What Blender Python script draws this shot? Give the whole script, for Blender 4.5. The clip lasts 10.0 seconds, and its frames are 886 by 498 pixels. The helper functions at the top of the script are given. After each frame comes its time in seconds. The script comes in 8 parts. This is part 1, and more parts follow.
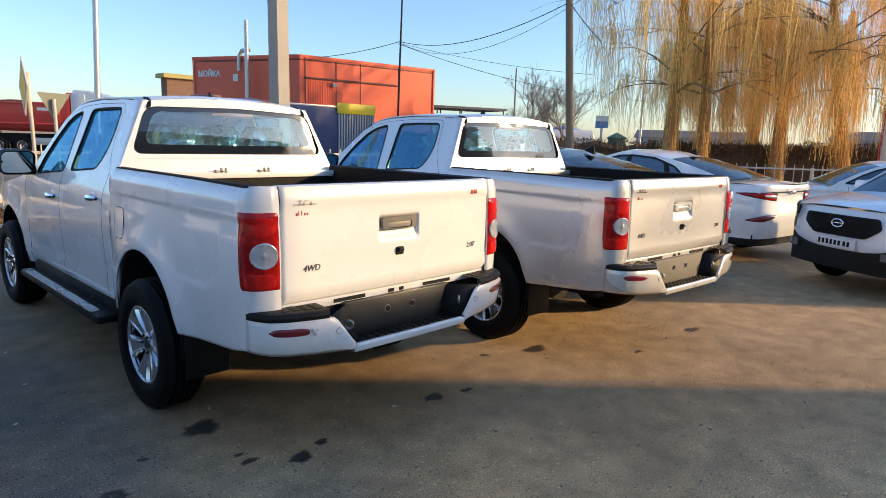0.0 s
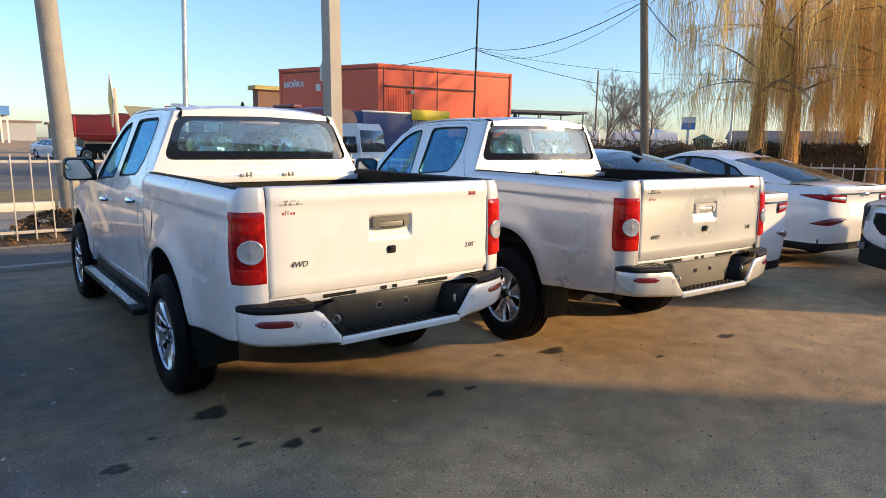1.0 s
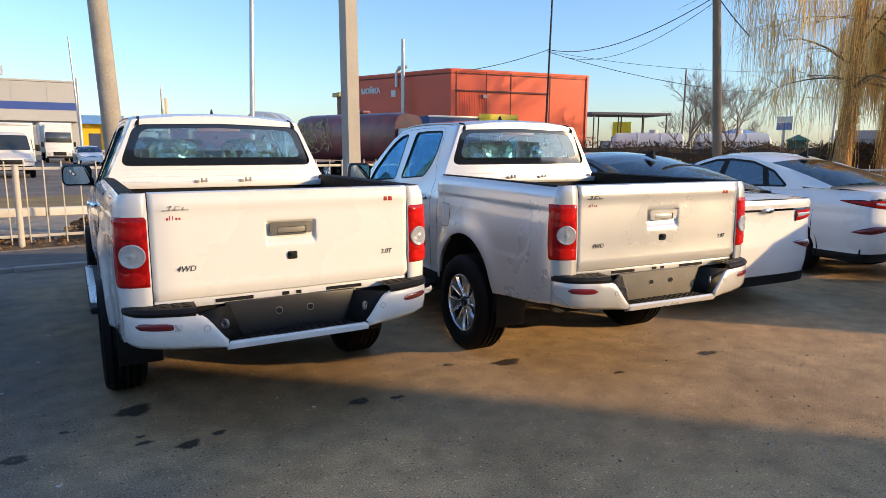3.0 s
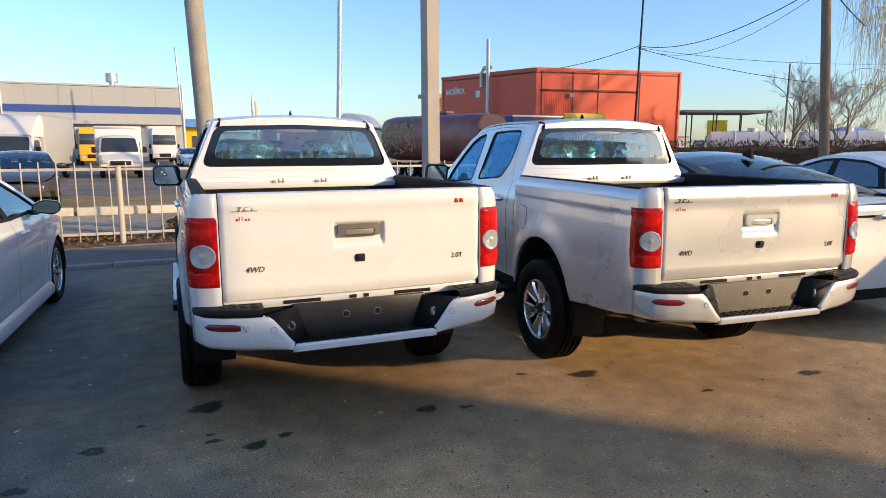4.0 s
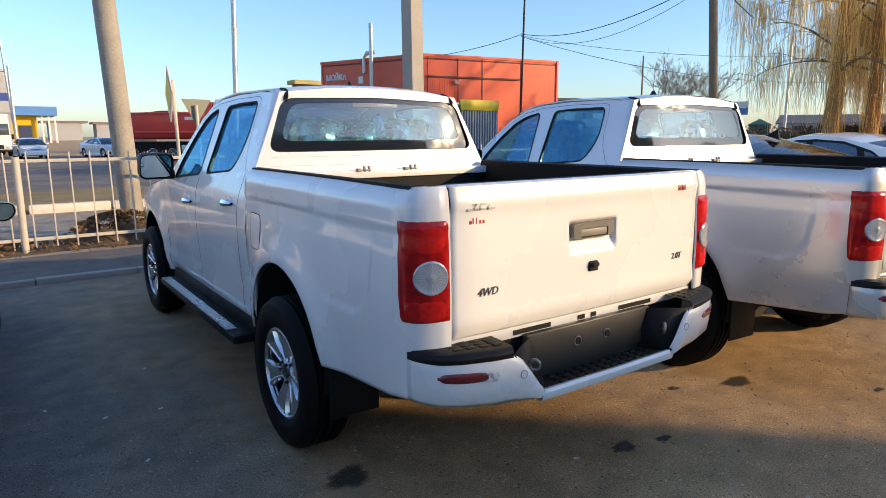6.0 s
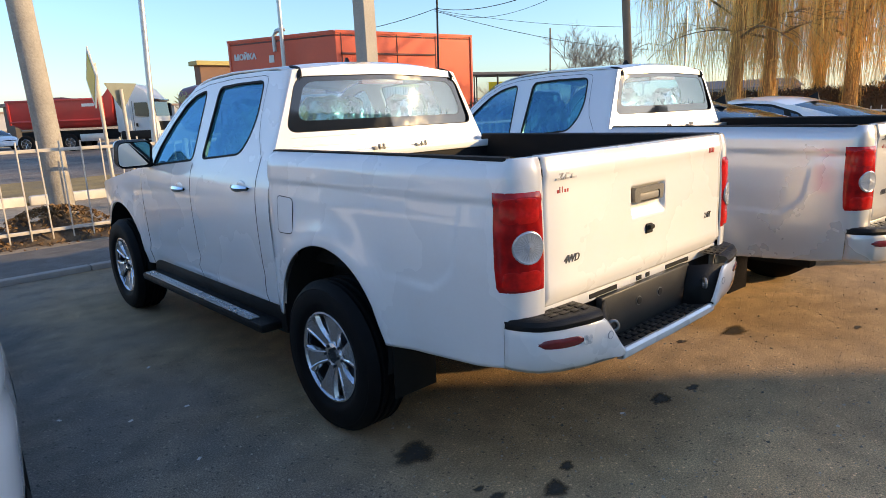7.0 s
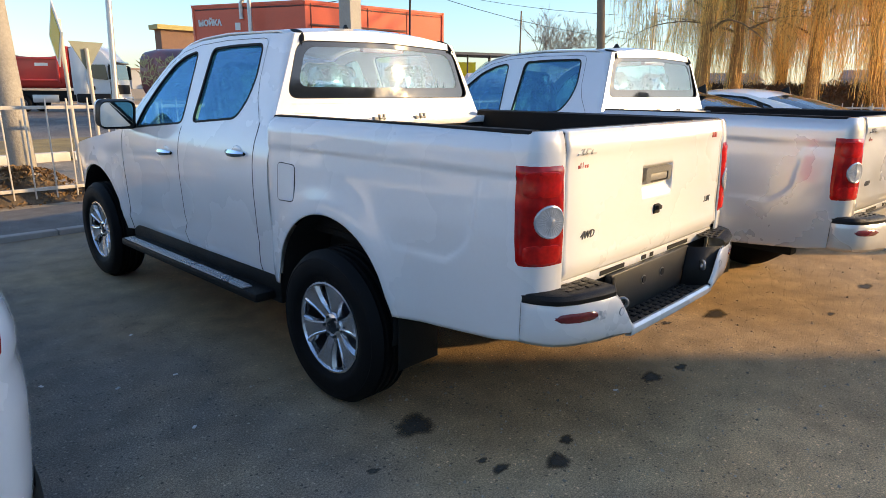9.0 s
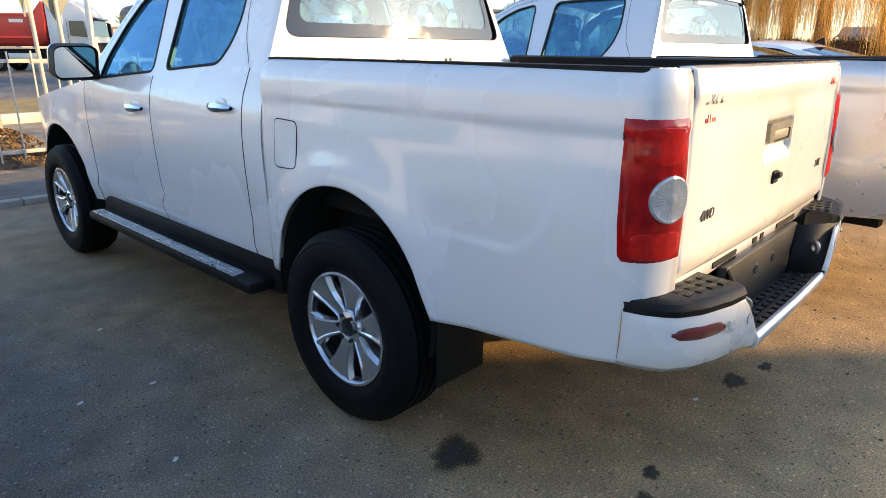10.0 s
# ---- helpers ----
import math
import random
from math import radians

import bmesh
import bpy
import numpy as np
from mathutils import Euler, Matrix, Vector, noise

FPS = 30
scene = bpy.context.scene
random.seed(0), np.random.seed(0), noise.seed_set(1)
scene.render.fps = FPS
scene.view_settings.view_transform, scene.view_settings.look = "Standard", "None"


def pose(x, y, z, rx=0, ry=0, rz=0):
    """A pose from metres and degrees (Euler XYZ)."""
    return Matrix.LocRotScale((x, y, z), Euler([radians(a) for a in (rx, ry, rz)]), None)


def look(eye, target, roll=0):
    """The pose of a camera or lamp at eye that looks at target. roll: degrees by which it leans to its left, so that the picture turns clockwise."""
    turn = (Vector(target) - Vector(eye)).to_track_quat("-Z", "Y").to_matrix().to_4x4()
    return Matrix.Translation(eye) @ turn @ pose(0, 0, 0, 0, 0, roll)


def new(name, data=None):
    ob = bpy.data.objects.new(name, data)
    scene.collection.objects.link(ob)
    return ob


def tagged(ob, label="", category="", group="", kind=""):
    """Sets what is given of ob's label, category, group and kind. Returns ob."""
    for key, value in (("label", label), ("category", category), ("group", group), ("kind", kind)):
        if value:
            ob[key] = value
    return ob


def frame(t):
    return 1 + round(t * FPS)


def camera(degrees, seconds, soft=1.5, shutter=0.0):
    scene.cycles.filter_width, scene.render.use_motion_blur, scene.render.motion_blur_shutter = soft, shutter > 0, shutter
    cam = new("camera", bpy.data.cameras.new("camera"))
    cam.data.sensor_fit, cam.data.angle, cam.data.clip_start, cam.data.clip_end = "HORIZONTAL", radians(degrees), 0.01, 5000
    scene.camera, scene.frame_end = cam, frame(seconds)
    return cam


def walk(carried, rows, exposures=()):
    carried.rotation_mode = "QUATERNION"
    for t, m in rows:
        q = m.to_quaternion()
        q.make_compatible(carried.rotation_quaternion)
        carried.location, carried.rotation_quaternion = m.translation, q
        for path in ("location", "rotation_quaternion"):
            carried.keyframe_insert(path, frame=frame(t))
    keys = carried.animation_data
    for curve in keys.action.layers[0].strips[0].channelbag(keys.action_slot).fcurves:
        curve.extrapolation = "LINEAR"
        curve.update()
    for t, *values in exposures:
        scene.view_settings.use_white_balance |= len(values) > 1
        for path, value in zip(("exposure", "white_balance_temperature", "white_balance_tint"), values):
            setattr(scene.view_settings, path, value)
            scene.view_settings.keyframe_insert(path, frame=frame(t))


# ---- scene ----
cam = camera(70.0, 10.0, soft=0.4)
PATH = [
    (0, (-0.009, 0.04, 1.611), (1.41, 1.408, 1.27), 1.8),
    (0.5, (0.248, -0.137, 1.61), (1.565, 1.33, 1.271), 1.3),
    (1, (0.302, -0.378, 1.607), (1.528, 1.167, 1.276), 0.9),
    (1.5, (0.354, -0.636, 1.629), (1.497, 0.973, 1.301), 0.6),
    (2, (0.605, -0.903, 1.628), (1.658, 0.766, 1.305), 0.3),
    (3.3, (1.356, -0.89, 1.621), (2.311, 0.838, 1.3), 0.5),
    (3.5, (1.415, -0.891, 1.621), (2.286, 0.879, 1.299), 0.3),
    (4, (1.34, -0.781, 1.618), (2.108, 1.037, 1.297), 0.1),
    (4.5, (1.077, -0.47, 1.62), (1.836, 1.351, 1.291), 0.2),
    (5, (0.876, 0.008, 1.555), (1.648, 1.823, 1.222), -0.6),
    (5.2, (0.777, 0.188, 1.564), (1.572, 1.994, 1.239), -1.0),
    (5.5, (0.562, 0.432, 1.554), (1.472, 2.18, 1.211), -0.4),
    (5.7, (0.418, 0.582, 1.552), (1.435, 2.27, 1.211), 0.0),
    (6.8, (-0.119, 1.161, 1.565), (1.173, 2.625, 1.132), -2.3),
    (7, (-0.246, 1.174, 1.553), (1.082, 2.606, 1.123), -2.3),
    (7.5, (-0.398, 1.206, 1.565), (0.976, 2.591, 1.122), -1.9),
    (8, (-0.412, 1.237, 1.557), (0.977, 2.603, 1.105), -1.2),
    (8.5, (-0.402, 1.265, 1.546), (0.997, 2.617, 1.083), -0.2),
    (9, (-0.391, 1.327, 1.52), (1.013, 2.663, 1.028), 0.5),
    (9.5, (-0.243, 1.545, 1.469), (1.164, 2.866, 0.944), 0.8),
    (10, (-0.053, 1.932, 1.422), (1.346, 3.226, 0.815), 0.4),
]
walk(cam, [(t, look(eye, target, roll)) for t, eye, target, roll in PATH], exposures=[(0, 1.82, 9150, 10), (2, 1.8, 9050, 10), (4.5, 1.72, 8600, 10), (6, 1.78, 8800, 10), (7.5, 2.02, 9600, 9), (9, 2.06, 9900, 9), (9.5, 2.2, 10200, 9), (10, 2.5, 11000, 10)])

# world, sun and exposure
SUN = Vector((0.6846, -0.6846, 0.2504))
world = bpy.data.worlds.new("sky")
scene.world = world
world.use_nodes = True
wn = world.node_tree.nodes
wl = world.node_tree.links
sky_tex = wn.new("ShaderNodeTexSky")
sky_tex.sky_type = "NISHITA"
sky_tex.sun_disc = False
sky_tex.sun_elevation = radians(14.5)
sky_tex.sun_rotation = radians(135)
sky_tex.air_density, sky_tex.dust_density, sky_tex.ozone_density = 1.1, 0.7, 6.5
wn["Background"].inputs["Strength"].default_value = 0.116
sky_tint = wn.new("ShaderNodeVectorMath")
sky_tint.operation = "MULTIPLY"
sky_tint.inputs[1].default_value = (0.88, 0.86, 0.95)
wl.new(sky_tex.outputs["Color"], sky_tint.inputs[0])
wl.new(sky_tint.outputs[0], wn["Background"].inputs["Color"])
sun = new("sun", bpy.data.lights.new("sun", "SUN"))
sun.data.energy, sun.data.angle, sun.data.color = 1.4, radians(0.7), (1.0, 0.78, 0.51)
sun.matrix_world = look(SUN * 60, (0, 0, 0))

# ---- materials ----
MATS = {}


def mat(name, color, rough=0.5, metal=0.0, vary=0.08, scale=6.0, bump=0.0, bscale=60.0, coat=0.0, dirt=0.0, dirt_color=(0.25, 0.21, 0.16), spec=0.5, random_piece=0.0, island=0.0):
    """A surface with two scales of variation, fine relief and optional dust."""
    if name in MATS:
        return MATS[name]
    m = bpy.data.materials.new(name)
    m.use_nodes = True
    n, l = m.node_tree.nodes, m.node_tree.links
    p = n["Principled BSDF"]
    tc = n.new("ShaderNodeTexCoord")
    big = n.new("ShaderNodeTexNoise")
    big.inputs["Scale"].default_value, big.inputs["Detail"].default_value = scale, 5
    small = n.new("ShaderNodeTexNoise")
    small.inputs["Scale"].default_value, small.inputs["Detail"].default_value = bscale, 3
    l.new(tc.outputs["Object"], big.inputs["Vector"])
    l.new(tc.outputs["Object"], small.inputs["Vector"])
    add = n.new("ShaderNodeMath")
    add.operation = "ADD"
    l.new(big.outputs["Fac"], add.inputs[0])
    l.new(small.outputs["Fac"], add.inputs[1])
    ramp = n.new("ShaderNodeMapRange")
    ramp.inputs["From Min"].default_value, ramp.inputs["From Max"].default_value = 0.6, 1.4
    ramp.inputs["To Min"].default_value, ramp.inputs["To Max"].default_value = 1 - vary, 1 + vary
    l.new(add.outputs[0], ramp.inputs["Value"])
    mul = n.new("ShaderNodeVectorMath")
    mul.operation = "SCALE"
    mul.inputs[0].default_value = color
    l.new(ramp.outputs[0], mul.inputs["Scale"])
    out = mul.outputs[0]
    if random_piece or island:
        info = n.new("ShaderNodeObjectInfo" if random_piece else "ShaderNodeNewGeometry")
        r2 = n.new("ShaderNodeMapRange")
        r2.inputs["To Min"].default_value, r2.inputs["To Max"].default_value = 1 - (random_piece or island), 1 + (random_piece or island)
        l.new(info.outputs["Random" if random_piece else "Random Per Island"], r2.inputs["Value"])
        mul2 = n.new("ShaderNodeVectorMath")
        mul2.operation = "SCALE"
        l.new(out, mul2.inputs[0])
        l.new(r2.outputs[0], mul2.inputs["Scale"])
        out = mul2.outputs[0]
    if dirt:
        mix = n.new("ShaderNodeMix")
        mix.data_type = "RGBA"
        d = n.new("ShaderNodeTexNoise")
        d.inputs["Scale"].default_value, d.inputs["Detail"].default_value = scale * 0.6, 8
        l.new(tc.outputs["Object"], d.inputs["Vector"])
        dr = n.new("ShaderNodeMapRange")
        dr.inputs["From Min"].default_value, dr.inputs["From Max"].default_value = 0.42, 0.75
        dr.inputs["To Max"].default_value = dirt
        l.new(d.outputs["Fac"], dr.inputs["Value"])
        l.new(dr.outputs[0], mix.inputs["Factor"])
        l.new(out, mix.inputs["A"])
        mix.inputs["B"].default_value = (*dirt_color, 1)
        out = mix.outputs["Result"]
    l.new(out, p.inputs["Base Color"])
    rr = n.new("ShaderNodeMapRange")
    rr.inputs["From Min"].default_value, rr.inputs["From Max"].default_value = 0.3, 0.7
    rr.inputs["To Min"].default_value, rr.inputs["To Max"].default_value = max(0.0, rough - 0.06), min(1.0, rough + 0.06)
    l.new(big.outputs["Fac"], rr.inputs["Value"])
    l.new(rr.outputs[0], p.inputs["Roughness"])
    p.inputs["Metallic"].default_value = metal
    p.inputs["Specular IOR Level"].default_value = spec
    p.inputs["Coat Weight"].default_value = coat
    p.inputs["Coat Roughness"].default_value = 0.04
    if bump:
        b = n.new("ShaderNodeBump")
        b.inputs["Strength"].default_value, b.inputs["Distance"].default_value = bump, 0.01
        l.new(small.outputs["Fac"], b.inputs["Height"])
        l.new(b.outputs[0], p.inputs["Normal"])
    MATS[name] = m
    return m


def glass(name, tint, gloss=1.0, sheen=(0.95, 0.97, 1), overlay=0.0, overlay_color=(0.62, 0.68, 0.62)):
    """A thin tinted pane: clear tint below a sharp Fresnel gloss."""
    if name in MATS:
        return MATS[name]
    m = bpy.data.materials.new(name)
    m.use_nodes = True
    n, l = m.node_tree.nodes, m.node_tree.links
    n.remove(n["Principled BSDF"])
    tr = n.new("ShaderNodeBsdfTransparent")
    tr.inputs["Color"].default_value = (*tint, 1)
    gl = n.new("ShaderNodeBsdfGlossy")
    gl.inputs["Roughness"].default_value = 0.015
    gl.inputs["Color"].default_value = (*sheen, 1)
    # gloss after Schlick, alike from both sides of the pane
    fr = n.new("ShaderNodeLayerWeight")
    fr.inputs["Blend"].default_value = 0.5
    pw = n.new("ShaderNodeMath")
    pw.operation = "POWER"
    pw.inputs[1].default_value = 5.0
    l.new(fr.outputs["Facing"], pw.inputs[0])
    f0 = min(0.9, 0.07 * gloss)
    sc = n.new("ShaderNodeMath")
    sc.operation = "MULTIPLY_ADD"
    sc.use_clamp = True
    sc.inputs[1].default_value, sc.inputs[2].default_value = 1 - f0, f0
    l.new(pw.outputs[0], sc.inputs[0])
    mix = n.new("ShaderNodeMixShader")
    l.new(sc.outputs[0], mix.inputs[0])
    l.new(tr.outputs[0], mix.inputs[1])
    l.new(gl.outputs[0], mix.inputs[2])
    last = mix
    if overlay:
        # an uneven diffuse layer mixed over the pane
        tc = n.new("ShaderNodeTexCoord")
        nz = n.new("ShaderNodeTexNoise")
        nz.inputs["Scale"].default_value, nz.inputs["Detail"].default_value = 5.0, 8
        l.new(tc.outputs["Object"], nz.inputs["Vector"])
        mr = n.new("ShaderNodeMapRange")
        mr.inputs["From Min"].default_value, mr.inputs["From Max"].default_value = 0.3, 0.75
        mr.inputs["To Min"].default_value, mr.inputs["To Max"].default_value = overlay * 0.7, overlay * 1.3
        l.new(nz.outputs["Fac"], mr.inputs["Value"])
        df = n.new("ShaderNodeBsdfDiffuse")
        df.inputs["Color"].default_value = (*overlay_color, 1)
        tl = n.new("ShaderNodeBsdfTranslucent")
        tl.inputs["Color"].default_value = (*overlay_color, 1)
        both = n.new("ShaderNodeMixShader")
        l.new(df.outputs[0], both.inputs[1])
        l.new(tl.outputs[0], both.inputs[2])
        last = n.new("ShaderNodeMixShader")
        l.new(mr.outputs[0], last.inputs[0])
        l.new(mix.outputs[0], last.inputs[1])
        l.new(both.outputs[0], last.inputs[2])
    l.new(last.outputs[0], n["Material Output"].inputs["Surface"])
    MATS[name] = m
    return m


WHITE = mat("white_paint", (0.84, 0.835, 0.81), 0.28, 0, 0.012, 1.3, 0, coat=1.0)
SILVER = mat("silver_paint", (0.70, 0.695, 0.68), 0.30, 0.42, 0.012, 1.3, 0, coat=1.0)
CARWHITE = mat("white_car_paint", (0.86, 0.865, 0.855), 0.3, 0, 0.02, 1.5, 0, coat=1.0)
CARBLACK = mat("black_car_paint", (0.012, 0.012, 0.014), 0.25, 0, 0.05, 2, 0, coat=1.0)
BLACK = mat("black_plastic", (0.010, 0.0098, 0.0095), 0.5, 0, 0.2, 4, 0.25, 220, dirt=0.08, dirt_color=(0.05, 0.042, 0.034), spec=0.24)
LINER = mat("bed_liner", (0.012, 0.012, 0.012), 0.65, 0, 0.2, 5, 0.35, 180, dirt=0.12, dirt_color=(0.07, 0.06, 0.05), spec=0.15)
DARK = mat("underbody", (0.008, 0.008, 0.008), 0.85, 0, 0.2, 5)
GAP = mat("panel_gap", (0.012, 0.012, 0.012), 0.8)
RUBBER = mat("tyre_rubber", (0.006, 0.006, 0.0065), 0.65, 0, 0.2, 9, 0.2, 160, dirt=0.10, dirt_color=(0.022, 0.02, 0.016), spec=0.14)
ALLOY = mat("machined_alloy", (0.80, 0.81, 0.83), 0.20, 0.92, 0.02, 7, 0.03, 300)
ALLOYD = mat("painted_alloy", (0.10, 0.10, 0.105), 0.4, 0.7, 0.1, 7)
CHROME = mat("chrome", (0.82, 0.83, 0.84), 0.07, 1.0, 0.02, 5)
STEEL = mat("dull_steel", (0.34, 0.34, 0.34), 0.45, 0.8, 0.12, 8, 0.1, 120)
REDBOWL = mat("red_lens_bowl", (0.64, 0.013, 0.010), 0.06, 0, 0.3, 30, 0.1, 45, spec=0.4)
REDLENS = mat("red_lens", (0.48, 0.007, 0.006), 0.08, 0, 0.5, 16, 0.10, 30, spec=0.4)
DARKRED = mat("dark_red_lens", (0.21, 0.009, 0.013), 0.15, 0, 0.2, 22, 0.2, 60, coat=1.0)
CLEARLENS = mat("clear_lens", (0.50, 0.52, 0.54), 0.10, 0.35, 0.15, 30, 0.05, 170, coat=0.8)
MIRROR = mat("mirror_glass", (0.82, 0.90, 0.86), 0.02, 1.0, 0.0, 5)
FILM = mat("plastic_film", (0.17, 0.37, 0.39), 0.08, 0.7, 0.9, 9, 0.35, 30, coat=1.0)
FILMCLEAR = mat("torn_clear_film", (0.7, 0.71, 0.71), 0.15, 0.0, 0.2, 12, 0.8, 60, coat=1.0)
CLOTH = mat("seat_cloth", (0.035, 0.036, 0.04), 0.85, 0, 0.2, 10, 0.3, 200)
GLASS = glass("window_glass", (0.30, 0.72, 0.85), 3.6, (0.18, 0.62, 0.98), overlay=0.27, overlay_color=(0.03, 0.42, 0.70))
GLASSFRONT = glass("windscreen_glass", (0.60, 0.78, 0.84), 1.0, overlay=0.35, overlay_color=(0.18, 0.48, 0.62))
# the rear pane's pale layer imitates bright sky reflected in it
GLASSREAR = glass("rear_window_glass", (0.72, 0.90, 0.93), 1.7, (0.88, 0.98, 1.0), overlay=0.06)
GLASSCAR = glass("dark_window_glass", (0.16, 0.22, 0.24), 3.0, (0.75, 0.92, 1.0))
BADGE = mat("dark_badge", (0.12, 0.12, 0.125), 0.3, 0.6, 0.1)
REDBADGE = mat("red_badge", (0.38, 0.03, 0.03), 0.35)
CONCRETE = mat("concrete", (0.40, 0.36, 0.305), 0.85, 0, 0.12, 3, 0.5, 45, dirt=0.25, dirt_color=(0.24, 0.22, 0.19))
WEATHERED = mat("weathered_pole", (0.36, 0.325, 0.275), 0.9, 0, 0.2, 4, 0.8, 30, dirt=0.4, dirt_color=(0.2, 0.18, 0.15))
FENCEP = mat("cream_fence_paint", (0.55, 0.50, 0.43), 0.55, 0, 0.06, 4, 0.2, 70, dirt=0.25, dirt_color=(0.36, 0.28, 0.2))
GALV = mat("galvanised_steel", (0.52, 0.52, 0.51), 0.4, 0.6, 0.1, 5)
WOODPOLE = mat("old_wood_pole", (0.23, 0.17, 0.12), 0.9, 0, 0.2, 3, 0.6, 40)
CONTRED = mat("red_cladding", (0.84, 0.13, 0.065), 0.48, 0.0, 0.10, 0.5, 0.05, 14, dirt=0.2, dirt_color=(0.60, 0.085, 0.045), spec=0.4)
CABLE = mat("black_cable", (0.02, 0.02, 0.02), 0.6)


def asphalt(name, base, tint, sheen=0.85, low_x_color=None):
    m = bpy.data.materials.new(name)
    m.use_nodes = True
    n, l = m.node_tree.nodes, m.node_tree.links
    p = n["Principled BSDF"]
    tc = n.new("ShaderNodeTexCoord")

    def noise_node(scale, detail=4):
        t = n.new("ShaderNodeTexNoise")
        t.inputs["Scale"].default_value, t.inputs["Detail"].default_value = scale, detail
        l.new(tc.outputs["Object"], t.inputs["Vector"])
        return t

    broad, mid, fine = noise_node(0.45, 8), noise_node(5.0, 12), noise_node(95, 5)
    speck = noise_node(170, 3)
    ramp = n.new("ShaderNodeValToRGB")
    ramp.color_ramp.elements[0].position, ramp.color_ramp.elements[1].position = 0.30, 0.72
    ramp.color_ramp.elements[0].color = (*[c * 0.72 for c in base], 1)
    ramp.color_ramp.elements[1].color = (*[c * 1.3 for c in tint], 1)
    l.new(broad.outputs["Fac"], ramp.inputs["Fac"])
    m2 = n.new("ShaderNodeMapRange")
    m2.inputs["From Min"].default_value, m2.inputs["From Max"].default_value = 0.3, 0.7
    m2.inputs["To Min"].default_value, m2.inputs["To Max"].default_value = 0.78, 1.22
    l.new(mid.outputs["Fac"], m2.inputs["Value"])
    m3 = n.new("ShaderNodeMapRange")
    m3.inputs["From Min"].default_value, m3.inputs["From Max"].default_value = 0.40, 0.66
    m3.inputs["To Min"].default_value, m3.inputs["To Max"].default_value = 0.70, 1.40
    l.new(speck.outputs["Fac"], m3.inputs["Value"])
    chips = n.new("ShaderNodeMath")
    chips.operation = "MULTIPLY"
    m4 = n.new("ShaderNodeMapRange")
    m4.inputs["From Min"].default_value, m4.inputs["From Max"].default_value = 0.36, 0.66
    m4.inputs["To Min"].default_value, m4.inputs["To Max"].default_value = 0.78, 1.26
    l.new(fine.outputs["Fac"], m4.inputs["Value"])
    grain = n.new("ShaderNodeMath")
    grain.operation = "MULTIPLY"
    l.new(m2.outputs[0], grain.inputs[0])
    l.new(m4.outputs[0], grain.inputs[1])
    l.new(grain.outputs[0], chips.inputs[0])
    l.new(m3.outputs[0], chips.inputs[1])
    # sparse pale and dark stones bedded in the surface
    cells = n.new("ShaderNodeTexVoronoi")
    cells.inputs["Scale"].default_value = 48.0
    l.new(tc.outputs["Object"], cells.inputs["Vector"])
    tone = n.new("ShaderNodeValToRGB")
    tone.color_ramp.interpolation = "CONSTANT"
    e = tone.color_ramp.elements
    e[0].position, e[0].color = 0.0, (0.42, 0.42, 0.42, 1)
    e[1].position, e[1].color = 0.10, (1, 1, 1, 1)
    top = e.new(0.86)
    top.color = (1.6, 1.6, 1.6, 1)
    sc_ = n.new("ShaderNodeSeparateColor")
    l.new(cells.outputs["Color"], sc_.inputs[0])
    l.new(sc_.outputs[0], tone.inputs["Fac"])
    core = n.new("ShaderNodeMapRange")
    core.inputs["From Min"].default_value, core.inputs["From Max"].default_value = 0.36, 0.26
    l.new(cells.outputs["Distance"], core.inputs["Value"])
    stone = n.new("ShaderNodeMix")
    stone.inputs["A"].default_value = 1.0
    l.new(core.outputs[0], stone.inputs["Factor"])
    l.new(tone.outputs["Color"], stone.inputs["B"])
    stoned = n.new("ShaderNodeMath")
    stoned.operation = "MULTIPLY"
    l.new(chips.outputs[0], stoned.inputs[0])
    l.new(stone.outputs["Result"], stoned.inputs[1])
    mul = n.new("ShaderNodeVectorMath")
    mul.operation = "SCALE"
    colour = ramp.outputs["Color"]
    if low_x_color:
        # the ramp colour takes over from a darker grey as x grows
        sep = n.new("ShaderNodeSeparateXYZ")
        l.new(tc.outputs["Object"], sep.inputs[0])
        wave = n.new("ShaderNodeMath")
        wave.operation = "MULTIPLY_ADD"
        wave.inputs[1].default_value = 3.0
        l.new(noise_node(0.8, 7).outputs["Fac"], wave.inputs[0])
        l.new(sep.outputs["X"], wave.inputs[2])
        overlay = n.new("ShaderNodeMapRange")
        overlay.interpolation_type = "SMOOTHSTEP"
        overlay.inputs["From Min"].default_value, overlay.inputs["From Max"].default_value = 1.3, 3.7
        l.new(wave.outputs[0], overlay.inputs["Value"])
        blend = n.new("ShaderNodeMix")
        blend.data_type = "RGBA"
        blend.inputs["A"].default_value = (*low_x_color, 1)
        l.new(overlay.outputs[0], blend.inputs["Factor"])
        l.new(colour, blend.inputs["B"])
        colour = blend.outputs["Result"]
    l.new(colour, mul.inputs[0])
    l.new(stoned.outputs[0], mul.inputs["Scale"])
    l.new(mul.outputs[0], p.inputs["Base Color"])
    p.inputs["Roughness"].default_value = sheen
    b = n.new("ShaderNodeBump")
    b.inputs["Strength"].default_value, b.inputs["Distance"].default_value = 0.85, 0.006
    l.new(fine.outputs["Fac"], b.inputs["Height"])
    l.new(b.outputs[0], p.inputs["Normal"])
    return m


